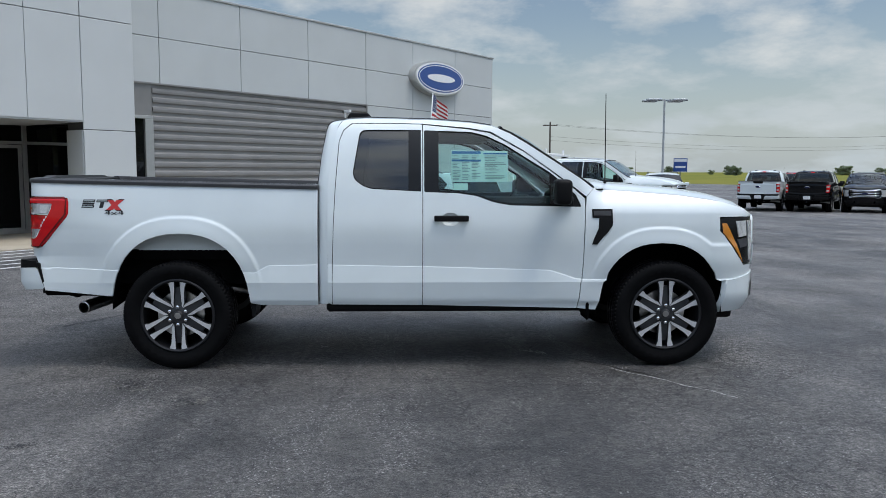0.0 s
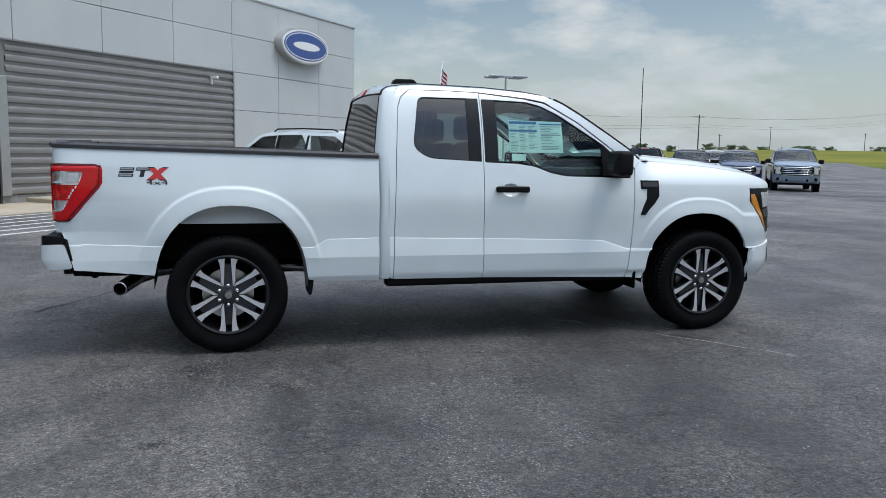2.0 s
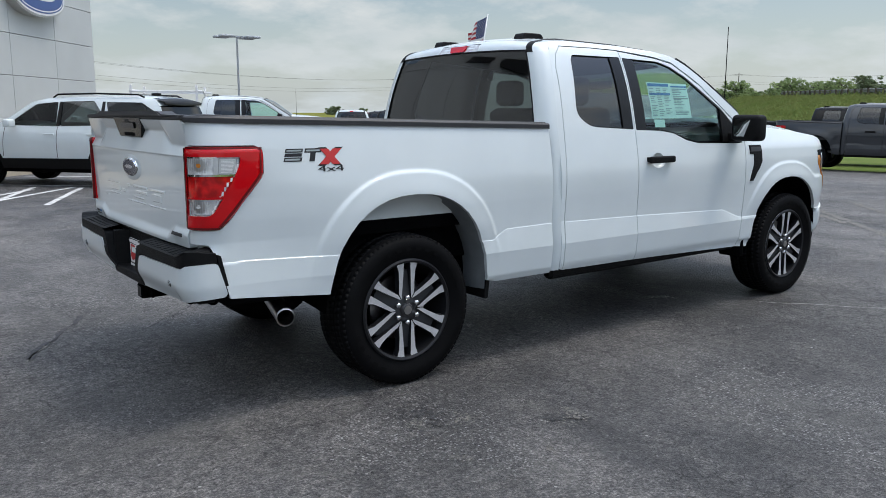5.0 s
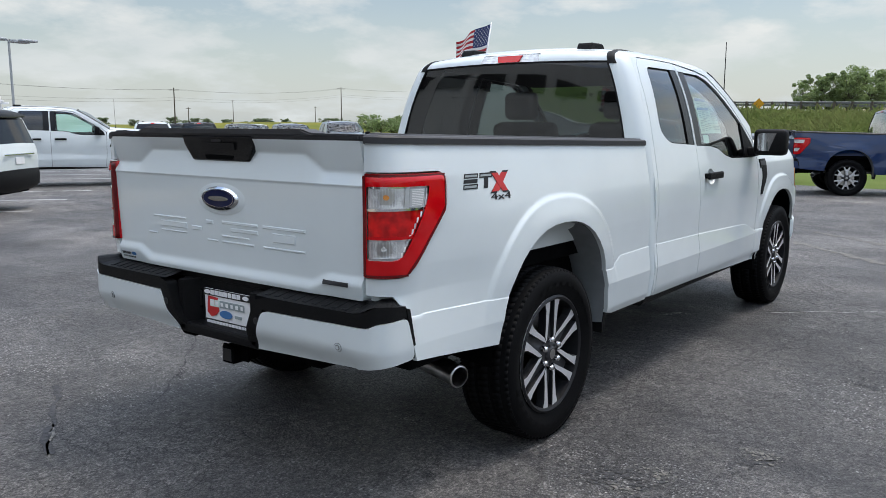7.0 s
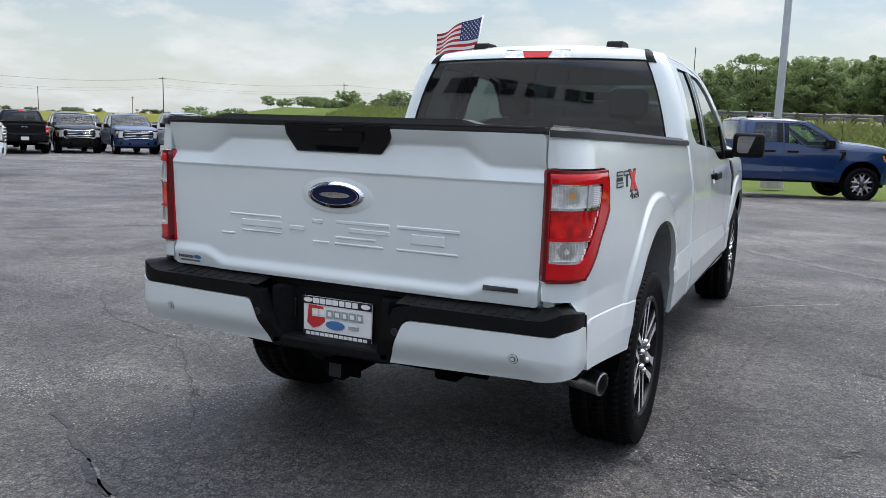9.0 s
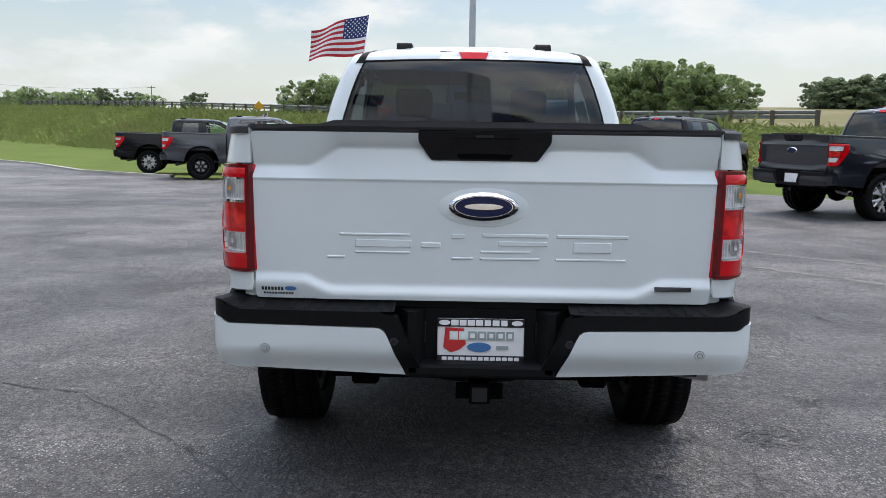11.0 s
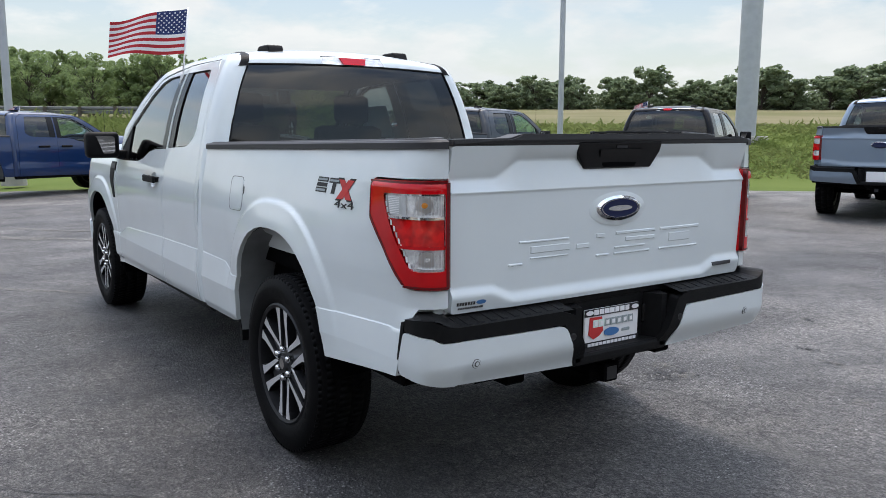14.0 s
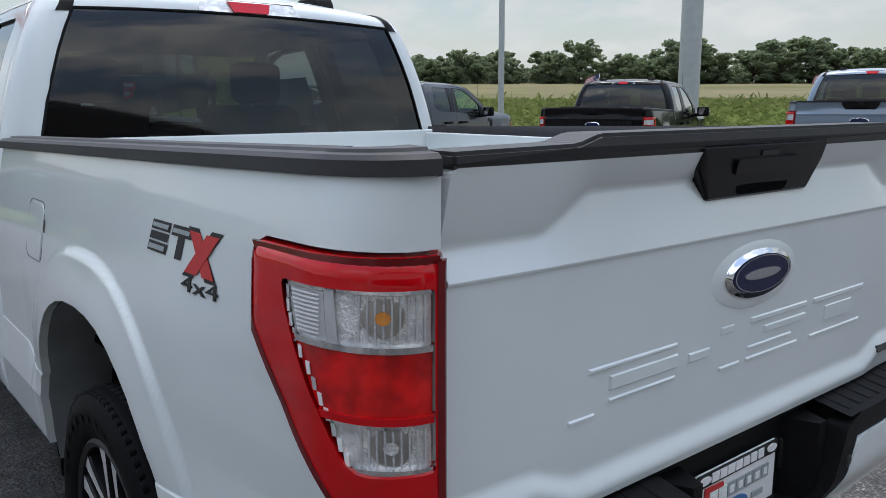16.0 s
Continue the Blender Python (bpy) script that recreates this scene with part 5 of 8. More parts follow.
        part("bed_skirt", box((-0.56, s * 0.846 - 0.005, 0.815), (0.63, s * 0.846 + 0.005, 0.893), 0.001, 1), DARK, root)
        part("splash_guard", box((3.07, s * 0.86 - 0.11, 0.36), (3.095, s * 0.86 + 0.09, 0.60), 0.01, 1), DARK, root)
        part("engine_guard", box((3.05, s * 0.60 - 0.06, 0.5), (4.2, s * 0.60 + 0.02, 1.05), 0.01, 1), DARK, root)
    part("floor_pan", box((1.0, -0.85, 0.47), (3.1, 0.85, 0.55), 0.02, 1), DARK, root)
    part("bed_underside", box((-0.5, -0.785, 0.70), (bf - 0.05, 0.785, 0.757), 0.01, 1), DARK, root)
    part("engine_tray", box((3.0, -0.7, 0.45), (4.3, 0.7, 0.75), 0.05, 1), DARK, root)
    part("rear_axle", tube([(0, -0.80, 0.40), (0, 0.80, 0.40)], 0.05, 10), DARK, root, smooth=True)
    part("front_axle", tube([(3.69, -0.80, 0.38), (3.69, 0.80, 0.38)], 0.045, 10), DARK, root, smooth=True)
    bm = lathe([(0.03, -0.12), (0.13, -0.09), (0.15, 0), (0.13, 0.09), (0.03, 0.12)], 20)
    dff = part("differential", bm, DARK, root, smooth=True); dff.location = (0, 0.05, 0.40)
    bm = lathe([(0.18, -0.1), (0.33, -0.1), (0.37, -0.06), (0.37, 0.06), (0.33, 0.1), (0.18, 0.1)], 32, 'Z')
    sp = part("spare_tyre", bm, RUBBER, root, smooth=True); sp.location = (-0.62, 0.0, 0.58)
    # wheel housings
    for s in (-1, 1):
        for cx0, zc, a_, b_ in ((0.035, 0.45, 0.515, 0.58), (3.64, 0.40, 0.485, 0.562)):
            pts = arch(cx0, zc, a_, b_, 0.0, 18)
            bm = bmesh.new()
            r0 = [bm.verts.new((x, s * (half_width(x, max(z, 0.5)) - 0.02), z)) for x, z in pts]
            r1 = [bm.verts.new((x, s * 0.62, z + 0.03)) for x, z in pts]
            for i in range(len(pts) - 1):
                bm.faces.new((r0[i], r0[i + 1], r1[i + 1], r1[i]))
            part("wheel_housing", bm, DARK, root, smooth=True)
            if cx0 < 1:     # painted inner lip of the bed side
                up = [p for p in pts if p[1] > 0.86]
                bm = bmesh.new()
                a1 = [bm.verts.new((x, s * (half_width(x, max(z, 0.5)) - 0.03), z - 0.006)) for x, z in up]
                a2 = [bm.verts.new((cx0 + (x - cx0) * 0.98, s * 0.868, min(z - 0.01, 0.93 + 0.5 * max(0, z - 0.93)))) for x, z in up]
                a3 = [bm.verts.new((cx0 + (x - cx0) * 0.96, s * 0.858, 0.888)) for x, z in up]
                for i in range(len(up) - 1):
                    bm.faces.new((a1[i], a1[i + 1], a2[i + 1], a2[i]))
                    bm.faces.new((a2[i], a2[i + 1], a3[i + 1], a3[i]))
                part("arch_inner_panel", bm, paint, root, smooth=True)
                # front liner in the grey that has the arch's shade painted in
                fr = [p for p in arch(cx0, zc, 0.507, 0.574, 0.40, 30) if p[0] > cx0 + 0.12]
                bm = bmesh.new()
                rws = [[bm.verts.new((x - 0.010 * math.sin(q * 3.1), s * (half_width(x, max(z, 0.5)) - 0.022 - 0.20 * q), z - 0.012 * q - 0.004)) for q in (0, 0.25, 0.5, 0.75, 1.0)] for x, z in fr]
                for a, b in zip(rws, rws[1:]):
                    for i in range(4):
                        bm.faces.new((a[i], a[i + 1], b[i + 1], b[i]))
                part("arch_liner", bm, LINER_SHADED, root, "inner liner, its grey darkened for the arch's shade", smooth=True)
        bm = prism(rounded([(0.546, 0.385), (0.570, 0.388), (0.584, 0.50), (0.548, 0.50)], 0.010, 2), lambda x, z, d: Vector((x, s * 0.945 - s * d, z)), 0.20)
        part("mud_flap", bm, PLASTIC, root, "black rubber mud flap")
    # exhaust
    bm = bmesh.new()
    add_tube(bm, [(0.7, -0.50, 0.50), (0.1, -0.50, 0.58), (-0.30, -0.48, 0.53), (-0.50, -0.47, 0.503), (-0.58, -0.54, 0.492)], 0.036, 12)
    ex = part("exhaust_pipe", bm, STEEL, root, "steel exhaust tail pipe", True)
    bm = bmesh.new()
    add_tube(bm, [(-0.52, -0.48, 0.498), (-0.605, -0.60, 0.489), (-0.695, -0.935, 0.466)], 0.046, 18, caps=False)
    add_tube(bm, [(-0.52, -0.48, 0.498), (-0.605, -0.60, 0.489), (-0.695, -0.935, 0.466)], 0.041, 18, caps=False)
    add_tube(bm, [(-0.6945, -0.933, 0.4661), (-0.6955, -0.937, 0.4659)], 0.0465, 18, caps=False, r2=0.0405)
    part("tail_pipe", bm, STEEL, ex, smooth=True)
    # ---- wheels
    for x in (0.0, 3.69):
        for s in (-1, 1):
            wheel(root, "wheel", x, s * 0.845, s, fine, style)
    # ---- cabin
    def seat(x, y, w, z0=0.80, rests=True):
        bm = bmesh.new()
        add_box(bm, (x - 0.25, y - w / 2, z0), (x + 0.28, y + w / 2, z0 + 0.16), 0.05, 2)
        lean = Matrix.Translation((x - 0.24, y, z0 + 0.10)) @ Matrix.Rotation(radians(-14), 4, 'Y')
        add_box(bm, (-0.07, -w / 2, 0), (0.07, w / 2, 0.60), 0.05, 2, lean)
        st_ = part("seat", bm, CLOTH_SEAT, root, "charcoal cloth seat", True)
        n = max(1, round(w / 0.5))
        for k in range(n if rests else 0):
            yy = y + (k - (n - 1) / 2) * (w / n)
            bm = bmesh.new()
            add_box(bm, (x - 0.47, yy - 0.13, z0 + 0.70), (x - 0.37, yy + 0.13, z0 + 0.90), 0.04, 2)
            hr_ = part("headrest", bm, CLOTH_SEAT, st_, smooth=True)
            bm = bmesh.new()
            for d in (-0.05, 0.05):
                add_tube(bm, [(x - 0.40, yy + d, z0 + 0.64), (x - 0.42, yy + d, z0 + 0.74)], 0.006, 6)
            part("headrest_post", bm, CHROME, hr_)
    seat(2.25, -0.40, 0.52); seat(2.25, 0.40, 0.52)
    seat(1.47 if not crew else 1.30, 0.0, 1.30, 0.78 if crew else 0.64, crew)
    bm = bmesh.new()
    add_box(bm, (2.72, -0.80, 0.95), (3.10, 0.80, 1.26), 0.06, 2)
    add_box(bm, (2.66, -0.14, 1.08), (2.76, 0.14, 1.30), 0.02, 2)
    add_box(bm, (2.0, -0.14, 0.62), (2.75, 0.14, 0.95), 0.04, 2)
    part("dashboard", bm, CABIN, root, "dark plastic dashboard", True)
    bm = lathe([(0.175, -0.012), (0.190, 0.0), (0.175, 0.012), (0.162, 0.0)], 28, 'Z', closed=True)
    add_box(bm, (-0.16, -0.02, -0.012), (0.16, 0.02, 0.004), 0.004, 1)
    add_box(bm, (-0.06, -0.06, -0.02), (0.06, 0.06, 0.01), 0.01, 1)
    sw = part("steering_wheel", bm, CABIN, root, smooth=True)
    sw.matrix_local = Matrix.Translation((2.64, 0.40, 1.17)) @ Matrix.Rotation(radians(-65), 4, 'Y')
    bm = bmesh.new()
    add_box(bm, (cx(1.12), -0.84, 0.56), (3.05, 0.84, 0.60), 0.005, 1)
    for s in (-1, 1):
        add_box(bm, (cx(1.15), s * 0.885 - 0.025, 0.58), (3.02, s * 0.885 + 0.025, 1.30), 0.01, 1)
    add_box(bm, (cx(1.10), -0.84, 0.58), (cx(1.14), 0.84, 1.36), 0.01, 1)
    add_box(bm, (3.06, -0.84, 0.56), (3.10, 0.84, 1.30), 0.01, 1)
    part("cabin_lining", bm, CABIN, root)
    bm = box((2.60, -0.12, 1.66), (2.63, 0.12, 1.73), 0.012)
    part("inner_mirror", bm, CABIN, root)
    return root

# ---------------------------------------------------------------- ground
def asphalt_material():
    m = bpy.data.materials.new("worn_asphalt")
    m.use_nodes = True
    n, l = m.node_tree.nodes, m.node_tree.links
    b = n["Principled BSDF"]
    tc = n.new("ShaderNodeTexCoord")
    def noise_(scale, detail=6, rough=0.6, dist=0.0, stretch=None):
        t = n.new("ShaderNodeTexNoise")
        t.inputs["Scale"].default_value, t.inputs["Detail"].default_value = scale, detail
        t.inputs["Roughness"].default_value, t.inputs["Distortion"].default_value = rough, dist
        if stretch:
            mp = n.new("ShaderNodeMapping")
            mp.inputs["Scale"].default_value = stretch
            mp.inputs["Rotation"].default_value = (0, 0, radians(38))
            l.new(tc.outputs["Object"], mp.inputs[0]); l.new(mp.outputs[0], t.inputs["Vector"])
        else:
            l.new(tc.outputs["Object"], t.inputs["Vector"])
        return t
    def ramp(src, stops):
        r = n.new("ShaderNodeValToRGB")
        r.color_ramp.elements[0].position, r.color_ramp.elements[0].color = stops[0][0], (*stops[0][1], 1)
        r.color_ramp.elements[1].position, r.color_ramp.elements[1].color = stops[-1][0], (*stops[-1][1], 1)
        for p, c in stops[1:-1]:
            e = r.color_ramp.elements.new(p); e.color = (*c, 1)
        l.new(src, r.inputs[0])
        return r
    def mix(kind, fac, a, bb):
        x = n.new("ShaderNodeMixRGB"); x.blend_type = kind
        if isinstance(fac, float):
            x.inputs[0].default_value = fac
        else:
            l.new(fac, x.inputs[0])
        l.new(a, x.inputs[1])
        l.new(bb, x.inputs[2])
        return x.outputs[0]
    big = ramp(noise_(0.16, 5, 0.6, 0.6, (1, 0.45, 1)).outputs["Fac"], [(0.36, (0.053, 0.0515, 0.0515)), (0.5, (0.083, 0.080, 0.0795)), (0.64, (0.117, 0.112, 0.109))])
    mid = ramp(noise_(1.1, 7, 0.68, 1.0).outputs["Fac"], [(0.36, (0.70, 0.70, 0.70)), (0.5, (1.0, 1.0, 1.0)), (0.64, (1.30, 1.29, 1.27))])
    c = mix('MULTIPLY', 1.0, big.outputs[0], mid.outputs[0])
    streaks = ramp(noise_(0.8, 6, 0.7, 0.5, (1.6, 0.22, 1)).outputs["Fac"], [(0.38, (0.66, 0.66, 0.67)), (0.50, (1.0, 1.0, 1.0)), (0.62, (1.35, 1.34, 1.32))])
    c = mix('MULTIPLY', 0.45, c, streaks.outputs[0])
    coarse = ramp(noise_(22, 5, 0.75).outputs["Fac"], [(0.40, (0.42, 0.42, 0.43)), (0.50, (1.0, 1.0, 1.0)), (0.60, (1.75, 1.72, 1.68))])
    c = mix('MULTIPLY', 0.75, c, coarse.outputs[0])
    grit = ramp(noise_(75, 4, 0.8).outputs["Fac"], [(0.38, (0.25, 0.25, 0.26)), (0.50, (1.0, 1.0, 1.0)), (0.62, (2.5, 2.47, 2.4))])
    c = mix('MULTIPLY', 0.85, c, grit.outputs[0])
    # pale stone chips, thick in worn streaks and thin elsewhere
    for scale, size, lo, hi, tone in ((62, 0.34, 0.50, 0.58, (0.34, 0.333, 0.32)), (38, 0.24, 0.52, 0.60, (0.40, 0.393, 0.38)), (11, 0.085, 0.42, 0.50, (0.40, 0.39, 0.37)), (26, 0.24, 0.40, 0.54, (0.018, 0.017, 0.017)), (9, 0.13, 0.44, 0.54, (0.016, 0.015, 0.015))):
        vo = n.new("ShaderNodeTexVoronoi"); vo.inputs["Scale"].default_value = scale
        l.new(tc.outputs["Object"], vo.inputs["Vector"])
        stone = ramp(vo.outputs["Distance"], [(size * 0.7, (1, 1, 1)), (size, (0, 0, 0))])
        one = ramp(vo.outputs["Color"], [(0.45, (0, 0, 0)), (0.6, (1, 1, 1))])
        patch = ramp(noise_(0.9 if scale > 20 else 2.3, 7, 0.75, 0.8, (1.0, 0.5, 1)).outputs["Fac"], [(lo, (0, 0, 0)), (hi, (1, 1, 1))])
        worn = mix('MULTIPLY', 1.0, mix('MULTIPLY', 1.0, stone.outputs[0], one.outputs[0]), patch.outputs[0])
        tan = n.new("ShaderNodeRGB"); tan.outputs[0].default_value = (*tone, 1)
        c = mix('MIX', worn, c, tan.outputs[0])
    # faint dusty blotches
    blot = ramp(noise_(2.6, 5, 0.6, 0.8).outputs["Fac"], [(0.56, (0, 0, 0)), (0.68, (0.35, 0.35, 0.35))])
    dust = n.new("ShaderNodeRGB"); dust.outputs[0].default_value = (0.12, 0.115, 0.105, 1)
    c = mix('MIX', blot.outputs[0], c, dust.outputs[0])
    # fine dark hair cracks
    vc = n.new("ShaderNodeTexVoronoi"); vc.feature = 'DISTANCE_TO_EDGE'; vc.inputs["Scale"].default_value = 0.55
    wob = noise_(2.2, 6, 0.7)
    add_ = n.new("ShaderNodeMixRGB"); add_.inputs[0].default_value = 0.16
    l.new(tc.outputs["Object"], add_.inputs[1]); l.new(wob.outputs["Color"], add_.inputs[2]); l.new(add_.outputs[0], vc.inputs["Vector"])
    hair = ramp(vc.outputs["Distance"], [(0.0, (0.45, 0.45, 0.45)), (0.0045, (1, 1, 1))])
    # a close net of fine cracks where the surface is tired
    for sc, wide, lo, hi in ((9.0, 0.035, 0.47, 0.58), (3.2, 0.012, 0.45, 0.55)):
        vn = n.new("ShaderNodeTexVoronoi"); vn.feature = 'DISTANCE_TO_EDGE'; vn.inputs["Scale"].default_value = sc
        wb = noise_(sc * 2.5, 4, 0.7)
        ad = n.new("ShaderNodeMixRGB"); ad.inputs[0].default_value = 0.35 / sc
        l.new(tc.outputs["Object"], ad.inputs[1]); l.new(wb.outputs["Color"], ad.inputs[2]); l.new(ad.outputs[0], vn.inputs["Vector"])
        net = ramp(vn.outputs["Distance"], [(0.0, (0.16, 0.16, 0.16)), (wide, (1, 1, 1))])
        tired = ramp(noise_(0.7, 6, 0.7, 0.6).outputs["Fac"], [(lo, (0, 0, 0)), (hi, (1, 1, 1))])
        c = mix('MULTIPLY', tired.outputs[0], c, net.outputs[0])
    where = ramp(noise_(0.35, 3).outputs["Fac"], [(0.46, (0, 0, 0)), (0.56, (1, 1, 1))])
    c = mix('MULTIPLY', where.outputs[0], c, hair.outputs[0])
    seal = ramp(noise_(0.33, 6, 0.62, 1.4, (1, 0.7, 1)).outputs["Fac"], [(0.40, (0.58, 0.59, 0.62)), (0.49, (1, 1, 1)), (0.60, (1.26, 1.25, 1.23))])
    c = mix('MULTIPLY', 0.9, c, seal.outputs[0])
    # dark oily spots
    oil = ramp(noise_(0.9, 3, 0.5, 0.4, (1.3, 0.8, 1)).outputs["Fac"], [(0.24, (0.45, 0.45, 0.45)), (0.33, (1, 1, 1))])
    c = mix('MULTIPLY', 1.0, c, oil.outputs[0])
    l.new(c, b.inputs["Base Color"])
    rr = ramp(noise_(0.6, 5).outputs["Fac"], [(0.3, (0.46, 0.46, 0.46)), (0.7, (0.74, 0.74, 0.74))])
    l.new(rr.outputs[0], b.inputs["Roughness"])
    b.inputs["Specular IOR Level"].default_value = 0.5
    bp = n.new("ShaderNodeBump"); bp.inputs["Strength"].default_value, bp.inputs["Distance"].default_value = 1.0, 0.022
    vb = n.new("ShaderNodeTexVoronoi"); vb.inputs["Scale"].default_value = 62
    l.new(tc.outputs["Object"], vb.inputs["Vector"])
    hgt = n.new("ShaderNodeMath"); hgt.operation = 'MULTIPLY_ADD'; hgt.inputs[1].default_value = -0.35
    l.new(vb.outputs["Distance"], hgt.inputs[0]); l.new(noise_(34, 6, 0.75).outputs["Fac"], hgt.inputs[2])
    l.new(hgt.outputs[0], bp.inputs["Height"])
    l.new(bp.outputs[0], b.inputs["Normal"])
    return m


ASPHALT = asphalt_material()
GRASS = material("mown_grass", (0.110, 0.140, 0.036), rough=0.95, color2=(0.078, 0.115, 0.024), scale=0.35, bump=0.6, bscale=25, lo=0.3, hi=0.7, spec=0.1)
MEADOW = material("yellow_green_meadow", (0.180, 0.165, 0.030), rough=0.95, color2=(0.105, 0.125, 0.022), scale=0.04, bump=0.6, bscale=7, spec=0.1)
FIELD = material("dry_field_grass", (0.190, 0.165, 0.095), rough=0.95, color2=(0.130, 0.128, 0.058), scale=0.05, bump=0.6, bscale=9, spec=0.1)
BLADE = material("tall_grass_blades", (0.10, 0.135, 0.03), rough=0.9, color2=(0.16, 0.145, 0.06), scale=0.25, spec=0.15)
LEAF = material("tree_leaves", (0.195, 0.255, 0.128), rough=0.75, color2=(0.108, 0.155, 0.075), scale=0.6, spec=0.25)
# paler, bluer copy of LEAF: the haze of distance is put into its colour
LEAF_HAZED = material("hazed_far_leaves", (0.215, 0.260, 0.165), rough=0.85, color2=(0.135, 0.175, 0.105), scale=0.3, spec=0.15)
for m_, glow in ((LEAF, (0.29, 0.38, 0.16, 1)), (LEAF_HAZED, (0.22, 0.28, 0.16, 1)), (BLADE, (0.21, 0.26, 0.09, 1))):
    n_, l_ = m_.node_tree.nodes, m_.node_tree.links
    tr = n_.new("ShaderNodeBsdfTranslucent")
    tr.inputs[0].default_value = glow
    mx = n_.new("ShaderNodeMixShader"); mx.inputs[0].default_value = 0.5
    l_.new(n_["Principled BSDF"].outputs[0], mx.inputs[1]); l_.new(tr.outputs[0], mx.inputs[2])
    l_.new(mx.outputs[0], n_["Material Output"].inputs[0])
BARK = material("tree_bark", (0.09, 0.075, 0.06), rough=0.95, vary=0.4, scale=6, bump=0.5, bscale=20)
CONCRETE = material("concrete", (0.42, 0.40, 0.36), rough=0.9, vary=0.22, scale=1.3, bump=0.2, bscale=60)
WALK = material("tan_concrete_walk", (0.46, 0.40, 0.31), rough=0.9, vary=0.18, scale=0.9, bump=0.15, bscale=60)
LINE = material("faded_line_paint", (0.58, 0.58, 0.57), rough=0.8, color2=(0.20, 0.20, 0.20), scale=7, lo=0.28, hi=0.5)
LINE_OLD = material("worn_line_paint", (0.17, 0.17, 0.17), rough=0.85, color2=(0.06, 0.06, 0.063), scale=5, lo=0.36, hi=0.62)
PANEL = material("light_grey_metal_panel", (0.49, 0.512, 0.512), rough=0.42, vary=0.06, scale=0.8, coat=0.1)
PANEL_WHITE = material("white_metal_panel", (0.54, 0.56, 0.56), rough=0.4, vary=0.05, scale=0.7, coat=0.1)
SIDING = material("grey_ribbed_metal", (0.26, 0.255, 0.25), rough=0.42, metal=0.35, vary=0.1, scale=2)
JOINT = material("dark_joint", (0.05, 0.05, 0.05), rough=0.9)
STORE_GLASS = material("dark_shop_glass", (0.006, 0.0065, 0.007), rough=0.03, spec=0.4)
ALU = material("brushed_aluminium_frame", (0.50, 0.50, 0.49), rough=0.35, metal=0.7, vary=0.08, scale=6)
POLE = material("painted_grey_pole", (0.44, 0.46, 0.48), rough=0.45, metal=0.3, vary=0.1, scale=4)
WOOD = material("weathered_pole_wood", (0.11, 0.09, 0.075), rough=0.95, vary=0.35, scale=3, bump=0.4, bscale=30)
GALV = material("galvanised_rail", (0.17, 0.175, 0.17), rough=0.6, metal=0.4, vary=0.2, scale=2)
BLOCK = material("grey_stone_block", (0.26, 0.26, 0.25), rough=0.9, vary=0.3, scale=6, bump=0.4, bscale=30)

# the road on its bank: a straight line behind the lot
HP, HD = Vector((48.0, -6.5)), Vector((0.71, 0.704)).normalized()
HN = Vector((HD.y, -HD.x))
EDGE = [(-70, -150), (-20, -62), (3.0, -21.5), (7.3, -16.3), (9.6, -13.8), (13.6, -9.6), (17.2, -4.4), (19.0, -0.2), (20.0, 3.8), (21.6, 9.2), (25.2, 13.8), (32.1, 19.1), (40.0, 27.7), (46.6, 35.5), (56.4, 47.4), (73.0, 67.4), (89.0, 88.0), (118, 125)]


def road_height(a):
    return lerp_table(a, [(-120, 1.5), (-45, 1.62), (-25, 1.66), (0, 1.75), (48, 3.1), (110, 4.1), (180, 4.0), (300, 3.2), (420, 1.0)])


def lot_fall(x, y):
    """How far the lot and the lawn lie below the truck's ground."""
    u = 0.75 * x + 0.66 * y - 6.0
    return -min(0.45, 0.0125 * max(0.0, u) * smooth(0, 8, u))


def ground_height(x, y):
    p = Vector((x, y)) - HP
    q, a = p.dot(HN), p.dot(HD)
    h = road_height(a)
    d, b = math.hypot(x, y), math.degrees(math.atan2(y, x))
    far = 2.8 * smooth(150, 330, d) * smooth(22, 34, b) * (1 - smooth(52, 60, b))
    if q < -6:
        return far + h * smooth(-19.0, -6.0, q) + 0.02 * smooth(-24, -20, q) + lot_fall(x, y) * (1 - smooth(-19.0, -6.5, q))
    if q < 8:
        return h + far
    return far + h - 0.6 * smooth(8, 14, q) * (1 if h > 1 else 0.3) + 7.0 * smooth(10, 230, q) * (1 - smooth(52, 62, b))


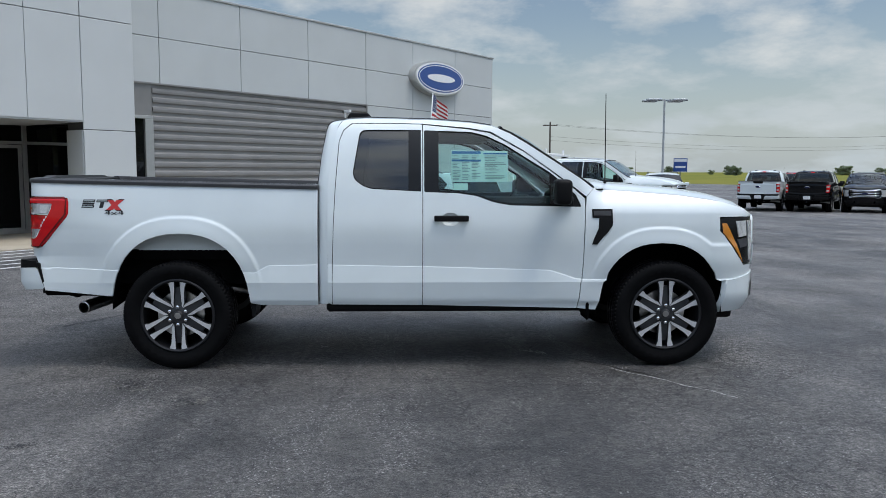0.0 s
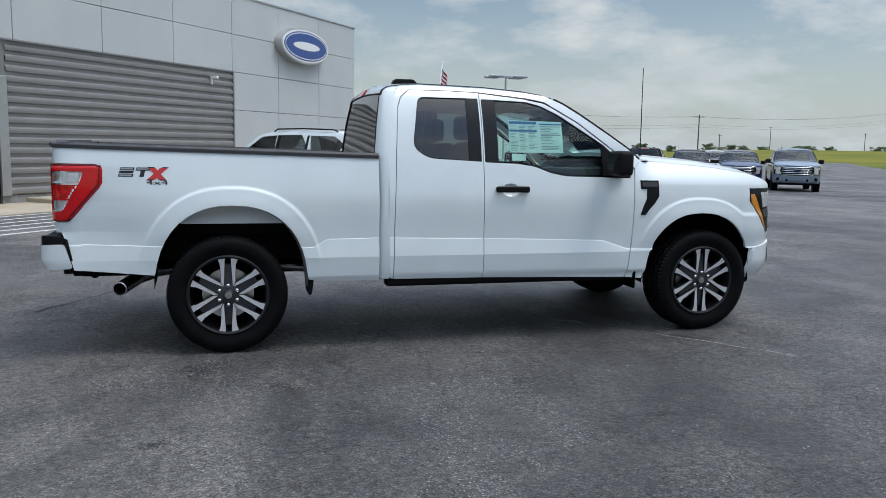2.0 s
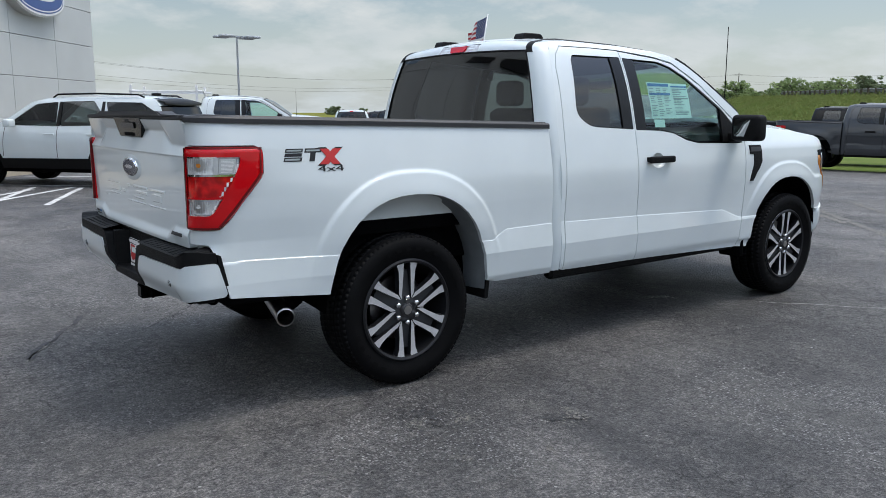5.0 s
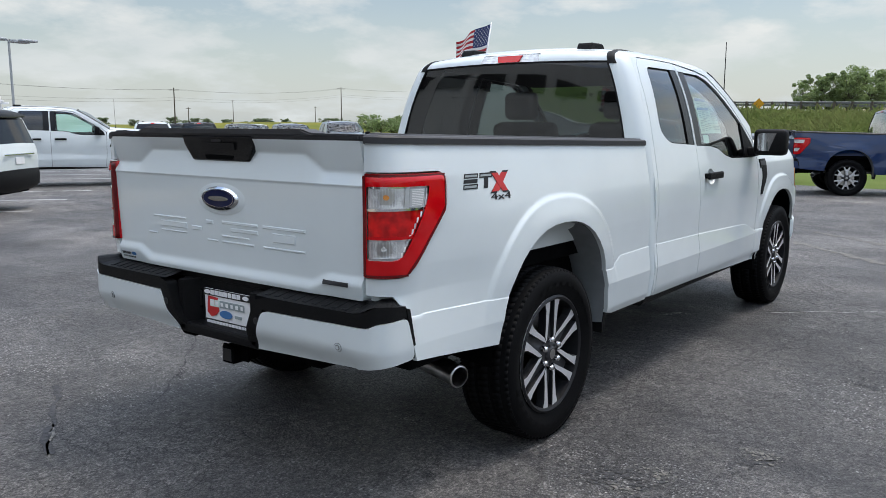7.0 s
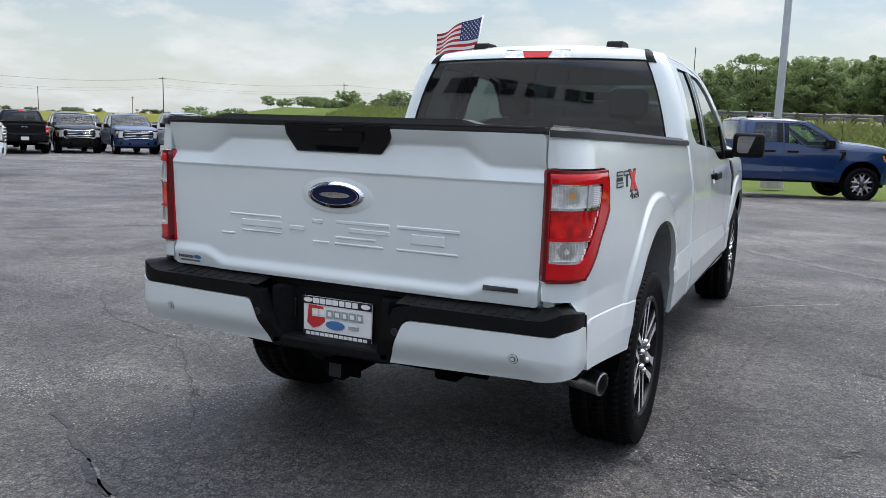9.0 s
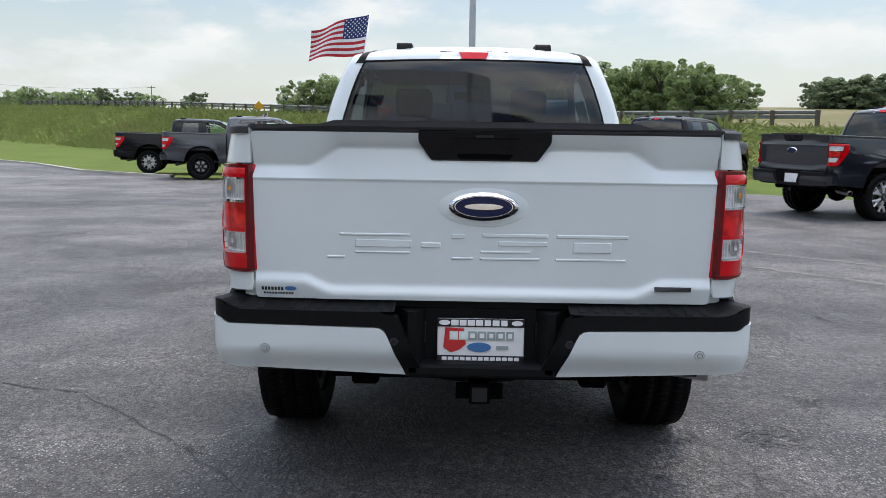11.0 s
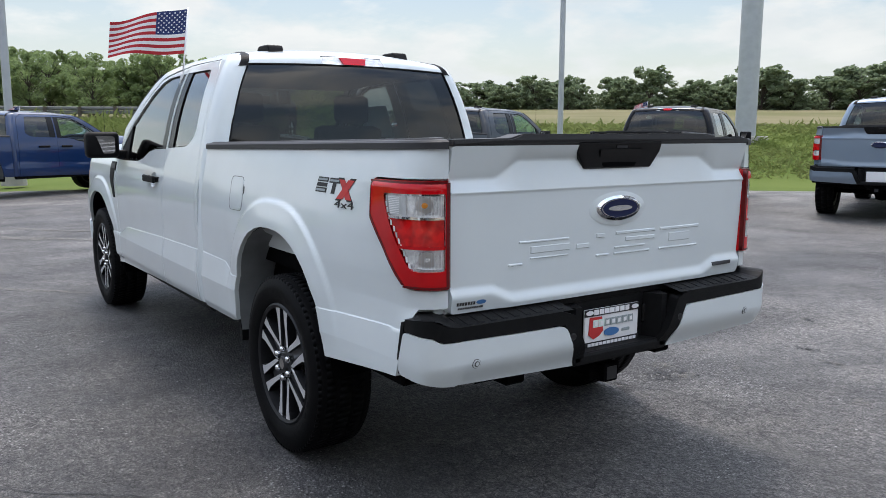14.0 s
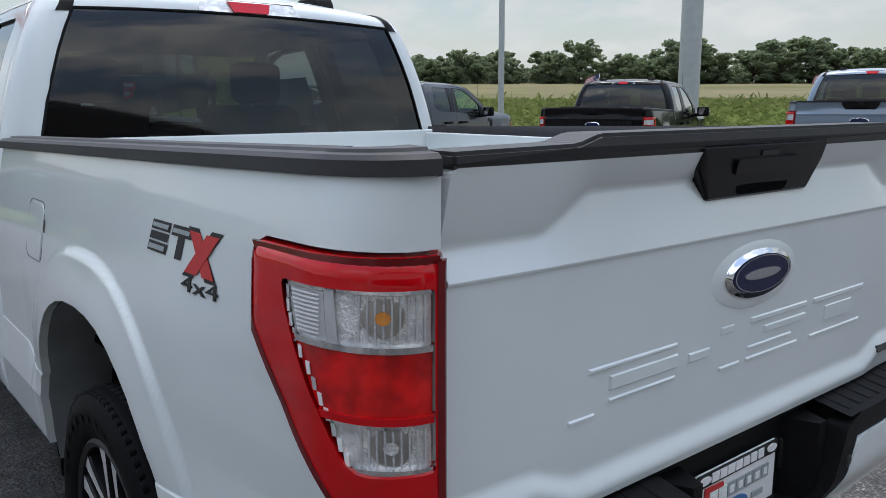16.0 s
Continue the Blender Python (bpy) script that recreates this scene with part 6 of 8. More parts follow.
def terrain():
    bm = bmesh.new()
    def axis_steps(lo, hi, fine_lo, fine_hi, fine):
        out, v = [], fine_lo
        while v <= fine_hi:
            out.append(v); v += fine
        s, v = fine * 1.5, fine_hi + fine
        while v < hi:
            out.append(v); s *= 1.35; v += s
        out.append(hi)
        s, v = fine * 1.5, fine_lo - fine
        while v > lo:
            out.insert(0, v); s *= 1.35; v -= s
        out.insert(0, lo)
        return out
    xs, ys = axis_steps(-2500, 2500, -20, 130, 2.5), axis_steps(-2500, 2500, -80, 100, 2.5)
    rng = random.Random(4)
    grid = []
    for x in xs:
        row = []
        for y in ys:
            d = math.hypot(x, y)
            z = ground_height(x, y) * smooth(700, 400, d) - 0.06 + (rng.uniform(-0.04, 0.04) if (Vector((x, y)) - HP).dot(HN) > -24 else 0)
            row.append(bm.verts.new((x, y, z)))
        grid.append(row)
    for i in range(len(xs) - 1):
        for j in range(len(ys) - 1):
            f = bm.faces.new((grid[i][j], grid[i + 1][j], grid[i + 1][j + 1], grid[i][j + 1]))
            c = f.calc_center_median()
            q = (Vector((c.x, c.y)) - HP).dot(HN)
            a = (Vector((c.x, c.y)) - HP).dot(HD)
            far = c.y > 95 or math.hypot(c.x, c.y) > 170
            f.material_index = 0 if -26 < q < 26 and 30 < a < 330 and q < 0.12 * (a - 60) else 2 if far and c.y > 40 else 1 if (q > (-12 if a > 30 else 7) or far) else 0
    return link("ground", bm, GRASS, smooth=True, mats=(FIELD, MEADOW))


tagged(terrain(), "mown lawn rising to a rough grass bank and fields", "ground", kind="structure")

lot_poly = [(-70, -150)] + EDGE[1:] + [(104, 130), (60, 95), (40, 140), (-30, 140), (-90, 60), (-90, -150)]
bm = bmesh.new()
flat = [Vector((x, y, 0.0)) for x, y in lot_poly]
vs = [bm.verts.new(v) for v in flat]
for tri in geometry.tessellate_polygon([flat]):
    bm.faces.new([vs[i] for i in tri])
for k in range(24):
    bmesh.ops.bisect_plane(bm, geom=bm.verts[:] + bm.edges[:] + bm.faces[:], dist=1e-5, plane_co=Vector((0.75, 0.66, 0)) * (6.0 + 1.75 * k), plane_no=(0.75, 0.66, 0))
for v in bm.verts:
    v.co.z = lot_fall(v.co.x, v.co.y)
bmesh.ops.recalc_face_normals(bm, faces=bm.faces[:])
if bm.faces[0].normal.z < 0:
    bmesh.ops.reverse_faces(bm, faces=bm.faces[:])
tagged(link("parking_lot", bm, ASPHALT, smooth=False), "dark worn asphalt with stains and dusty patches", "asphalt", kind="structure")

# kerb along the lawn
bm = bmesh.new()
def strip(bm, pts, w, h, z0=-0.02):
    pts = [Vector((*p, lot_fall(*p))) for p in pts]
    rows = []
    for i, p in enumerate(pts):
        d = (pts[min(i + 1, len(pts) - 1)] - pts[max(0, i - 1)]).normalized()
        nrm = Vector((d.y, -d.x, 0))
        rows.append([bm.verts.new(p + nrm * o + Vector((0, 0, z))) for o, z in ((0, z0), (0, h), (w, h), (w, z0))])
    for a, b in zip(rows, rows[1:]):
        for i in range(3):
            bm.faces.new((a[i], b[i], b[i + 1], a[i + 1]))
strip(bm, EDGE[9:15], 0.16, 0.07)
tagged(link("kerb", bm, CONCRETE, smooth=False), "pale concrete kerb between asphalt and lawn", "kerb", kind="structure")


def painted_line(p0, p1, w=0.10, mat=None, z=0.004, name="painted_line"):
    a, b = Vector((*p0, z)), Vector((*p1, z))
    d = (b - a).normalized()
    nrm = Vector((-d.y, d.x, 0)) * w / 2
    bm = bmesh.new()
    n = max(2, int((b - a).length / 0.4))
    rng = random.Random(int(p0[0] * 100 + p1[1] * 10))
    rows = []
    for k in range(n + 1):
        c = a + (b - a) * k / n
        c.z = z + lot_fall(c.x, c.y)
        rows.append((bm.verts.new(c + nrm * rng.uniform(0.9, 1.1)), bm.verts.new(c - nrm * rng.uniform(0.9, 1.1))))
    for r, s in zip(rows, rows[1:]):
        bm.faces.new((r[0], r[1], s[1], s[0]))
    bmesh.ops.recalc_face_normals(bm, faces=bm.faces[:])
    return tagged(link(name, bm, mat or LINE, smooth=False), kind="structure")


# ---------------------------------------------------------------- the showroom
BANG = radians(39.0)
BU, BN, BO = Vector((math.sin(BANG), math.cos(BANG), 0)), Vector((math.cos(BANG), -math.sin(BANG), 0)), Vector((1.75, 20.9, 0))


def bpt(u, off, z):
    return BO + BU * u + BN * off + Vector((0, 0, z))


def bbox_(bm, u0, u1, o0, o1, z0, z1, bev=0.0):
    r = Matrix(((BU.x, BN.x, 0, BO.x), (BU.y, BN.y, 0, BO.y), (0, 0, 1, 0), (0, 0, 0, 1)))
    add_box(bm, (u0, o0, z0), (u1, o1, z1), bev, 1, r)


def bbox(u0, u1, o0, o1, z0, z1, bev=0.0):
    bm = bmesh.new()
    bbox_(bm, u0, u1, o0, o1, z0, z1, bev)
    bmesh.ops.recalc_face_normals(bm, faces=bm.faces[:])
    return bm


shop = empty("showroom_building", None, "light grey panel-clad showroom with ribbed siding and white portal", "building")
part("wall", bbox(-10.95, 5.14, -24, -0.06, -0.6, 5.84), JOINT, shop)
part("wall", bbox(-42, -10.95, -24, -1.37, -0.1, 5.84), JOINT, shop)
part("wall", bbox(-42, -10.95, -1.37, -0.06, 2.55, 5.84), JOINT, shop)
part("wall", bbox(-42, -27.2, -1.37, -0.06, -0.1, 2.55), JOINT, shop)
COURSES = ((0.20, 1.28), (1.295, 2.43), (2.445, 3.575), (3.59, 4.70), (4.715, 5.86))
us = [-12.2, -9.74, -7.23, -4.73, -2.20, 0.20, 2.68, 5.21]
for i in range(len(us) - 1):
    for k, (z0, z1) in enumerate(COURSES):
        if k > 2 or us[i] > -2.5:
            part("wall_panel", bbox(us[i] + 0.008, us[i + 1] - 0.008, -0.06, 0.0, z0, z1, 0.006), PANEL, shop)
for z0, z1 in COURSES:
    for k in range(6):
        part("wall_panel", bbox(5.14, 5.20, -0.02 - (k + 1) * 2.5 + 0.008, -0.02 - k * 2.5 - 0.008, z0, z1, 0.006), PANEL, shop)
part("parapet_cap", bbox(-12.2, 5.25, -0.35, 0.03, 5.86, 5.92, 0.008), ALU, shop)
part("wall_base", bbox(-10.2, 5.16, -0.05, 0.02, 0.0, 0.19), BLOCK, shop)
# ribbed siding: one long rib after another
bm = bmesh.new()
zz, pitch = 0.20, 0.2235
prof = []
while zz < 3.56 - pitch * 0.5:
    prof += [(0.012, zz), (0.055, zz + 0.03), (0.060, zz + 0.08), (0.055, zz + 0.125), (0.012, zz + 0.165)]
    zz += pitch
prof.append((0.012, 3.57))
rows = [[bm.verts.new(bpt(u, o, z)) for o, z in prof] for u in (-10.0, -2.24)]
for i in range(len(prof) - 1):
    bm.faces.new((rows[0][i], rows[1][i], rows[1][i + 1], rows[0][i + 1]))
bmesh.ops.recalc_face_normals(bm, faces=bm.faces[:])
part("ribbed_siding", bm, SIDING, shop, "grey ribbed metal siding")
part("siding_edge", bbox(-2.26, -2.21, 0.0, 0.075, 0.19, 3.60), SIDING, shop)
part("siding_edge", bbox(-10.6, -2.27, 0.002, 0.08, 3.56, 3.60), SIDING, shop)
# narrow window beside the portal
part("window_pane", bbox(-11.0, -10.22, -0.04, 0.02, 0.2, 2.72), STORE_GLASS, shop)
part("window_frame", bbox(-10.24, -10.01, -0.02, 0.085, 0.19, 2.72, 0.008), ALU, shop)
part("window_frame", bbox(-11.0, -10.01, -0.02, 0.085, 2.72, 2.80, 0.008), ALU, shop)
part("siding_infill", bbox(-11.1, -10.0, -0.03, 0.03, 2.80, 3.56), SIDING, shop)
part("wall_camera", bbox(-3.30, -3.21, 0.05, 0.30, 3.28, 3.36, 0.01), WHITE_PLASTIC, shop)
part("camera_mount", bbox(-3.29, -3.22, 0.05, 0.10, 3.12, 3.28, 0.01), WHITE_PLASTIC, shop)
# white portal, standing forward
F = 1.20
part("portal_core", bbox(-12.42, -11.24, 0.55, F - 0.04, 0.0, 2.5), JOINT, shop)
part("portal_core", bbox(-12.42, -11.24, -0.05, F - 0.04, 2.5, 8.0), JOINT, shop)
for z0, z1 in ((0.155, 2.33), (2.345, 4.675), (4.69, 6.9), (6.915, 8.1)):
    part("portal_panel", bbox(-12.43, -11.23, F - 0.04, F, z0, z1, 0.006), PANEL_WHITE, shop)
    part("portal_panel", bbox(-11.245, -11.215, -0.18, F - 0.01, z0, z1, 0.006), PANEL_WHITE, shop)
part("portal_reveal", bbox(-12.445, -12.415, 0.52, F - 0.05, 0.155, 2.33, 0.004), PANEL, shop)
part("portal_base", bbox(-12.46, -11.20, 0.5, F + 0.02, 0.0, 0.15, 0.006), CONCRETE, shop)
part("portal_head", bbox(-26.0, -12.43, -0.6, F - 0.04, 2.54, 8.0), JOINT, shop)
for k in range(12):
    u1 = -12.445 - k * 1.155
    for z0, z1 in ((2.52, 4.675), (4.69, 6.9), (6.915, 8.1)):
        part("portal_panel", bbox(u1 - 1.145, u1, F - 0.04, F, z0, z1, 0.006), PANEL_WHITE, shop)
part("portal_soffit", bbox(-26.0, -12.43, -1.9, F - 0.02, 2.49, 2.535), PANEL, shop)
part("portal_leg", bbox(-27.2, -26.0, -0.2, F, 0.0, 8.1, 0.01), PANEL_WHITE, shop)
# plain dark blocks in the place of the lettering over the entrance
for k in range(7):
    u = -22.6 + k * 1.3
    part("sign_block", bbox(u, u + 0.95, F, F + 0.10, 5.2, 6.05, 0.02), INK_BLACK, shop)
# glazed entrance, set back
D = -1.30
part("entrance_glass", bbox(-26, -11.0, D - 0.05, D, 0.12, 2.5), STORE_GLASS, shop)
part("entrance_sill", bbox(-26, -11.0, D - 0.06, D + 0.03, 0.0, 0.12, 0.005), ALU, shop)
for k in range(9):
    u = -12.48 - k * 1.45
    part("mullion", bbox(u - 0.05, u + 0.05, D - 0.06, D + 0.05, 0.0, 2.5, 0.005), ALU, shop)
part("transom", bbox(-26, -11.0, D - 0.05, D + 0.045, 2.06, 2.13, 0.005), ALU, shop)
part("sill", bbox(-17.0, -15.45, D - 0.1, D + 0.07, 0.50, 0.58, 0.005), ALU, shop)
for k in range(4):
    for j in range(4):
        off = 0.2 * (k % 2)
        part("stone", bbox(-3.0 + max(-14.0, -12.46 - (j + 1) * 0.40 + 0.006 + off - 0.2), -3.0 + min(-12.46, -12.46 - j * 0.40 - 0.006 + off - 0.2 + 0.2 * (j == 0)), D - 0.08, D + 0.02 + 0.004 * ((j * 7 + k * 3) % 4), 0.02 + k * 0.122, 0.02 + k * 0.122 + 0.116, 0.004), BLOCK, shop)
door = part("entrance_door", bbox(-13.85, -12.56, D, D + 0.06, 0.03, 2.05, 0.01), ALU, shop, "aluminium-framed glass door")
part("door_pane", bbox(-13.76, -12.66, D + 0.02, D + 0.065, 0.16, 1.97), STORE_GLASS, door)
part("door_bar", bbox(-13.70, -13.66, D + 0.065, D + 0.12, 0.8, 1.3, 0.01), ALU, door)


# big oval wall sign, its lettering left out
def oval_ring(bm, ru, rz, o0, o1, n=64, uc=1.42, zc=4.74):
    a = [bm.verts.new(bpt(uc + ru * math.cos(2 * math.pi * k / n), o0, zc + rz * math.sin(2 * math.pi * k / n))) for k in range(n)]
    b = [bm.verts.new(bpt(uc + ru * math.cos(2 * math.pi * k / n), o1, zc + rz * math.sin(2 * math.pi * k / n))) for k in range(n)]
    bm.faces.new(b)
    for k in range(n):
        bm.faces.new((a[k], a[(k + 1) % n], b[(k + 1) % n], b[k]))


sign = empty("oval_wall_sign", None, "large blue oval sign with white rim on the wall", "sign")
for ru, rz, o0, o1, mt, nm in ((1.46, 0.60, 0.0, 0.28, ALU, "case"), (1.40, 0.545, 0.28, 0.305, WHITE_PLASTIC, "rim"), (1.32, 0.485, 0.305, 0.315, SIGN_BLUE, "face")):
    bm = bmesh.new(); oval_ring(bm, ru, rz, o0, o1)
    bmesh.ops.recalc_face_normals(bm, faces=bm.faces[:]); sharpen(bm, 40)
    part(nm, bm, mt, sign, smooth=True)
part("plain_mark", prism([(1.42 + 0.80 * math.cos(k * math.pi / 24), 4.74 + 0.135 * math.sin(k * math.pi / 24)) for k in range(48)], lambda u, z, d: bpt(u, 0.315 + d, z), 0.012), WHITE_PLASTIC, sign)
bm = bmesh.new()
ring = [[bm.verts.new(bpt(1.42 + ru * math.cos(2 * math.pi * k / 64), 0.318, 4.74 + rz * math.sin(2 * math.pi * k / 64))) for k in range(64)] for ru, rz in ((1.27, 0.445), (1.235, 0.415))]
for k in range(64):
    bm.faces.new((ring[0][k], ring[0][(k + 1) % 64], ring[1][(k + 1) % 64], ring[1][k]))
bmesh.ops.recalc_face_normals(bm, faces=bm.faces[:])
part("inner_line", bm, WHITE_PLASTIC, sign)

# walk in front of the showroom
bm = bmesh.new()
bbox_(bm, -30, -9.6, -2.6, 2.4, -0.02, 0.02)
tagged(link("pavement", bm, WALK, smooth=False), "tan concrete walk before the entrance", "pavement", kind="structure")
bm = bmesh.new()
bbox_(bm, -9.6, 6.2, 0.0, 2.0, -0.4, 0.13, 0.02)
tagged(link("raised_walk", bm, WALK, smooth=False), "raised tan concrete walk with a kerb edge", "pavement", kind="structure")
# hatched bay in front of the entrance
for k in range(6):
    a, b = bpt(-22, 2.55 + 0.50 * k, 0), bpt(-9.9 + 0.6 * k, 2.55 + 0.50 * k, 0)
    painted_line((a.x, a.y), (b.x, b.y), 0.11)
for u in (-6.5, -3.7, -0.9, 1.9, 4.7, 7.5, 10.3, 13.1, 15.9):
    a, b = bpt(u, 2.3, 0), bpt(u, 7.4, 0)
    painted_line((a.x, a.y), (b.x, b.y), 0.10)
for k in range(5):
    a, b = bpt(-7.0, 2.4 + k * 0.95, 0), bpt(-10.0, 3.3 + k * 0.95, 0)
    painted_line((a.x, a.y), (b.x, b.y), 0.10)
painted_line((37.14, 31.17), (37.60, 31.70), 0.12)
painted_line((33.68, 27.04), (34.14, 27.57), 0.12)
painted_line((29.14, 21.90), (29.59, 22.43), 0.12)
# ---------------------------------------------------------------- the vehicles
hero = pickup("pickup_truck", PAINT_WHITE, crew=False, fine=True, style="twin", label="white extended-cab pickup with twin-spoke alloy wheels, parked on asphalt")

# side decals: dark-edged plain shapes with a red cross, and the drive's lettering
for s in (1, -1):
    def at_side(x):
        return x if s == 1 else -1.046 - x
    def piece(nm, poly, o, mat, parent):
        bm = prism(poly, lambda a, z, d: side(at_side(a), z, o + d), 0.0006)
        if s == -1:
            mirror_y(bm)
        return part(nm, bm, mat, parent)
    def bar(x0, x1, z0, z1, sl=0.006):
        return [(x0, z0), (x1, z0), (x1 + sl, z1), (x0 + sl, z1)]
    dl = piece("side_decal", bar(-0.683, -0.592, 1.210, 1.229), 0.001, INK_BLACK, hero)
    dl["label"] = "dark plain decal bars with a red cross"
    for q in (bar(-0.678, -0.590, 1.233, 1.248), bar(-0.673, -0.584, 1.252, 1.270), bar(-0.574, -0.487, 1.250, 1.270), bar(-0.552, -0.524, 1.209, 1.251, 0.010)):
        piece("decal_bar", q, 0.001, INK_BLACK, dl)
    for q in (bar(-0.676, -0.600, 1.215, 1.224, 0.003), bar(-0.666, -0.590, 1.257, 1.265, 0.003), bar(-0.567, -0.495, 1.256, 1.264, 0.003)):
        piece("grey_inlay", q, 0.0022, PRINT_GREY, dl)
    for q, w in (([(-0.512, 1.186), (-0.470, 1.186), (-0.365, 1.274), (-0.407, 1.274)], 0), ([(-0.500, 1.274), (-0.458, 1.274), (-0.380, 1.186), (-0.422, 1.186)], 1)):
        piece("decal_stroke", q, 0.0012 + 0.0003 * w, INK_BLACK, dl)
        c = Vector((sum(p[0] for p in q) / 4, sum(p[1] for p in q) / 4))
        piece("red_stroke", [(c.x + (x - c.x) * (0.86 if abs(x - c.x) > 0.04 else 0.5), c.y + (z - c.y) * 0.84) for x, z in q], 0.0026 + 0.0003 * w, INK_RED, dl)
    bm = text_mesh("4x4", 0.062, 0.0008)
    w = max(v.co.x for v in bm.verts)
    for v in bm.verts:
        x, z, o = v.co.x * 0.140 / w, v.co.y * 0.64, v.co.z
        if s == 1:
            v.co = side(-0.512 + x, 1.160 + z, 0.0022 + o)
        else:
            p = side(at_side(-0.512) - x, 1.160 + z, 0.0022 + o)
            v.co = Vector((p.x, -p.y, p.z))
    part("decal_lettering", bm, INK_BLACK, dl)
# fuel flap on the left bed side
bm = skin(rounded([(0.436, 1.068), (0.594, 1.068), (0.594, 1.218), (0.436, 1.218)], 0.03, 3), lambda a, z: side(a, z, 0.0022), (0.05, 0.05), rim=lambda a, z: Vector((0, 0.012, 0)))
mirror_y(bm)
ff = part("fuel_flap", bm, PAINT_WHITE, hero, smooth=True)
bm = bmesh.new()
pts = rounded([(0.429, 1.061), (0.601, 1.061), (0.601, 1.225), (0.429, 1.225)], 0.035, 3)
add_tube(bm, [side(a, z, -0.0012) for a, z in pts + pts[:1]], 0.0026, 4, caps=False)
mirror_y(bm)
part("flap_gap", bm, TRIM_GREY, ff)
bm = skin(rounded([(0.412, 1.146), (0.424, 1.146), (0.424, 1.182), (0.412, 1.182)], 0.005, 2), lambda a, z: side(a, z, 0.001), (0.05, 0.05))
mirror_y(bm)
part("finger_slot", bm, INK_BLACK, ff)
# small dealer decal and trim strip on the tailgate, as plain bars
bm = bmesh.new()
for k in range(7):
    add_prism(bm, [(0.772 - k * 0.0115, 0.850), (0.764 - k * 0.0115, 0.850), (0.764 - k * 0.0115, 0.862), (0.772 - k * 0.0115, 0.862)], lambda y, z, d: Vector((gate_x(y, z) - 0.001 + d * -1, y, z)), 0.0006)
for k in range(11):
    add_prism(bm, [(0.765 - k * 0.0098, 0.836), (0.758 - k * 0.0098, 0.836), (0.758 - k * 0.0098, 0.843), (0.765 - k * 0.0098, 0.843)], lambda y, z, d: Vector((gate_x(y, z) - 0.001 + d * -1, y, z)), 0.0006)
dd = part("dealer_decal", bm, INK_BLACK, hero, "small dealer decal as plain bars")
bm = prism([(0.669 + 0.021 * math.cos(k * math.pi / 8), 0.857 + 0.008 * math.sin(k * math.pi / 8)) for k in range(16)], lambda y, z, d: Vector((gate_x(y, z) - 0.0012 - d, y, z)), 0.0006)
part("blue_oval", bm, PRINT_BLUE, dd)
bm = prism([(-0.598, 0.868), (-0.725, 0.868), (-0.725, 0.884), (-0.598, 0.884)], lambda y, z, d: Vector((gate_x(y, z) - 0.004 + d, y, z)), 0.006)
part("trim_badge", bm, TRIM_GREY, hero, "slim grey badge")
# window sticker in the right front window
stk = None
bm = skin([(2.045, 1.405), (2.475, 1.408), (2.475, 1.640), (2.045, 1.645)], lambda a, z: side(a, z, -0.018), (0.1, 0.1))
stk = part("window_sticker", bm, PAPER, hero, "white printed price sheet in the window")
bm_b, bm_g = bmesh.new(), bmesh.new()
rng = random.Random(11)
for x0, x1, z0, z1, tgt in ((2.05, 2.27, 1.618, 1.638, bm_b), (2.05, 2.27, 1.560, 1.575, bm_b), (2.29, 2.47, 1.615, 1.625, bm_b), (2.30, 2.46, 1.535, 1.545, bm_g)):
    add_prism(tgt, [(x0, z0), (x1, z0), (x1, z1), (x0, z1)], lambda a, z, d: side(a, z, -0.0165 + d), 0.0006)
for col, w in ((2.055, 0.065), (2.128, 0.065), (2.20, 0.065), (2.30, 0.16)):
    z = 1.60
    while z > 1.42:
        ww = w * rng.uniform(0.5, 1.0)
        add_prism(bm_g, [(col, z), (col + ww, z), (col + ww, z + 0.005), (col, z + 0.005)], lambda a, zz_, d: side(a, zz_, -0.0165 + d), 0.0005)
        z -= rng.choice((0.011, 0.011, 0.013, 0.022))
part("print", bm_b, PRINT_BLUE, stk)
part("print", bm_g, PRINT_GREY, stk)
part("second_sheet", skin([(2.06, 1.345), (2.17, 1.345), (2.17, 1.395), (2.06, 1.397)], lambda a, z: side(a, z, -0.018), (0.1, 0.1)), PAPER, stk)


# other pickups: one four-door truck is built and copied in other colours
def repaint(root, old, paint, chrome=None):
    for o in (root, *root.children_recursive):
        if o.type == 'MESH':
            for sl in o.material_slots:
                if sl.material is old:
                    sl.link = 'OBJECT'
                    sl.material = paint


def place(root, x, y, yaw, scale=1.0):
    root.matrix_world = Matrix.Translation((x, y, lot_fall(x, y))) @ Matrix.Rotation(radians(yaw), 4, 'Z') @ Matrix.Scale(scale, 4)


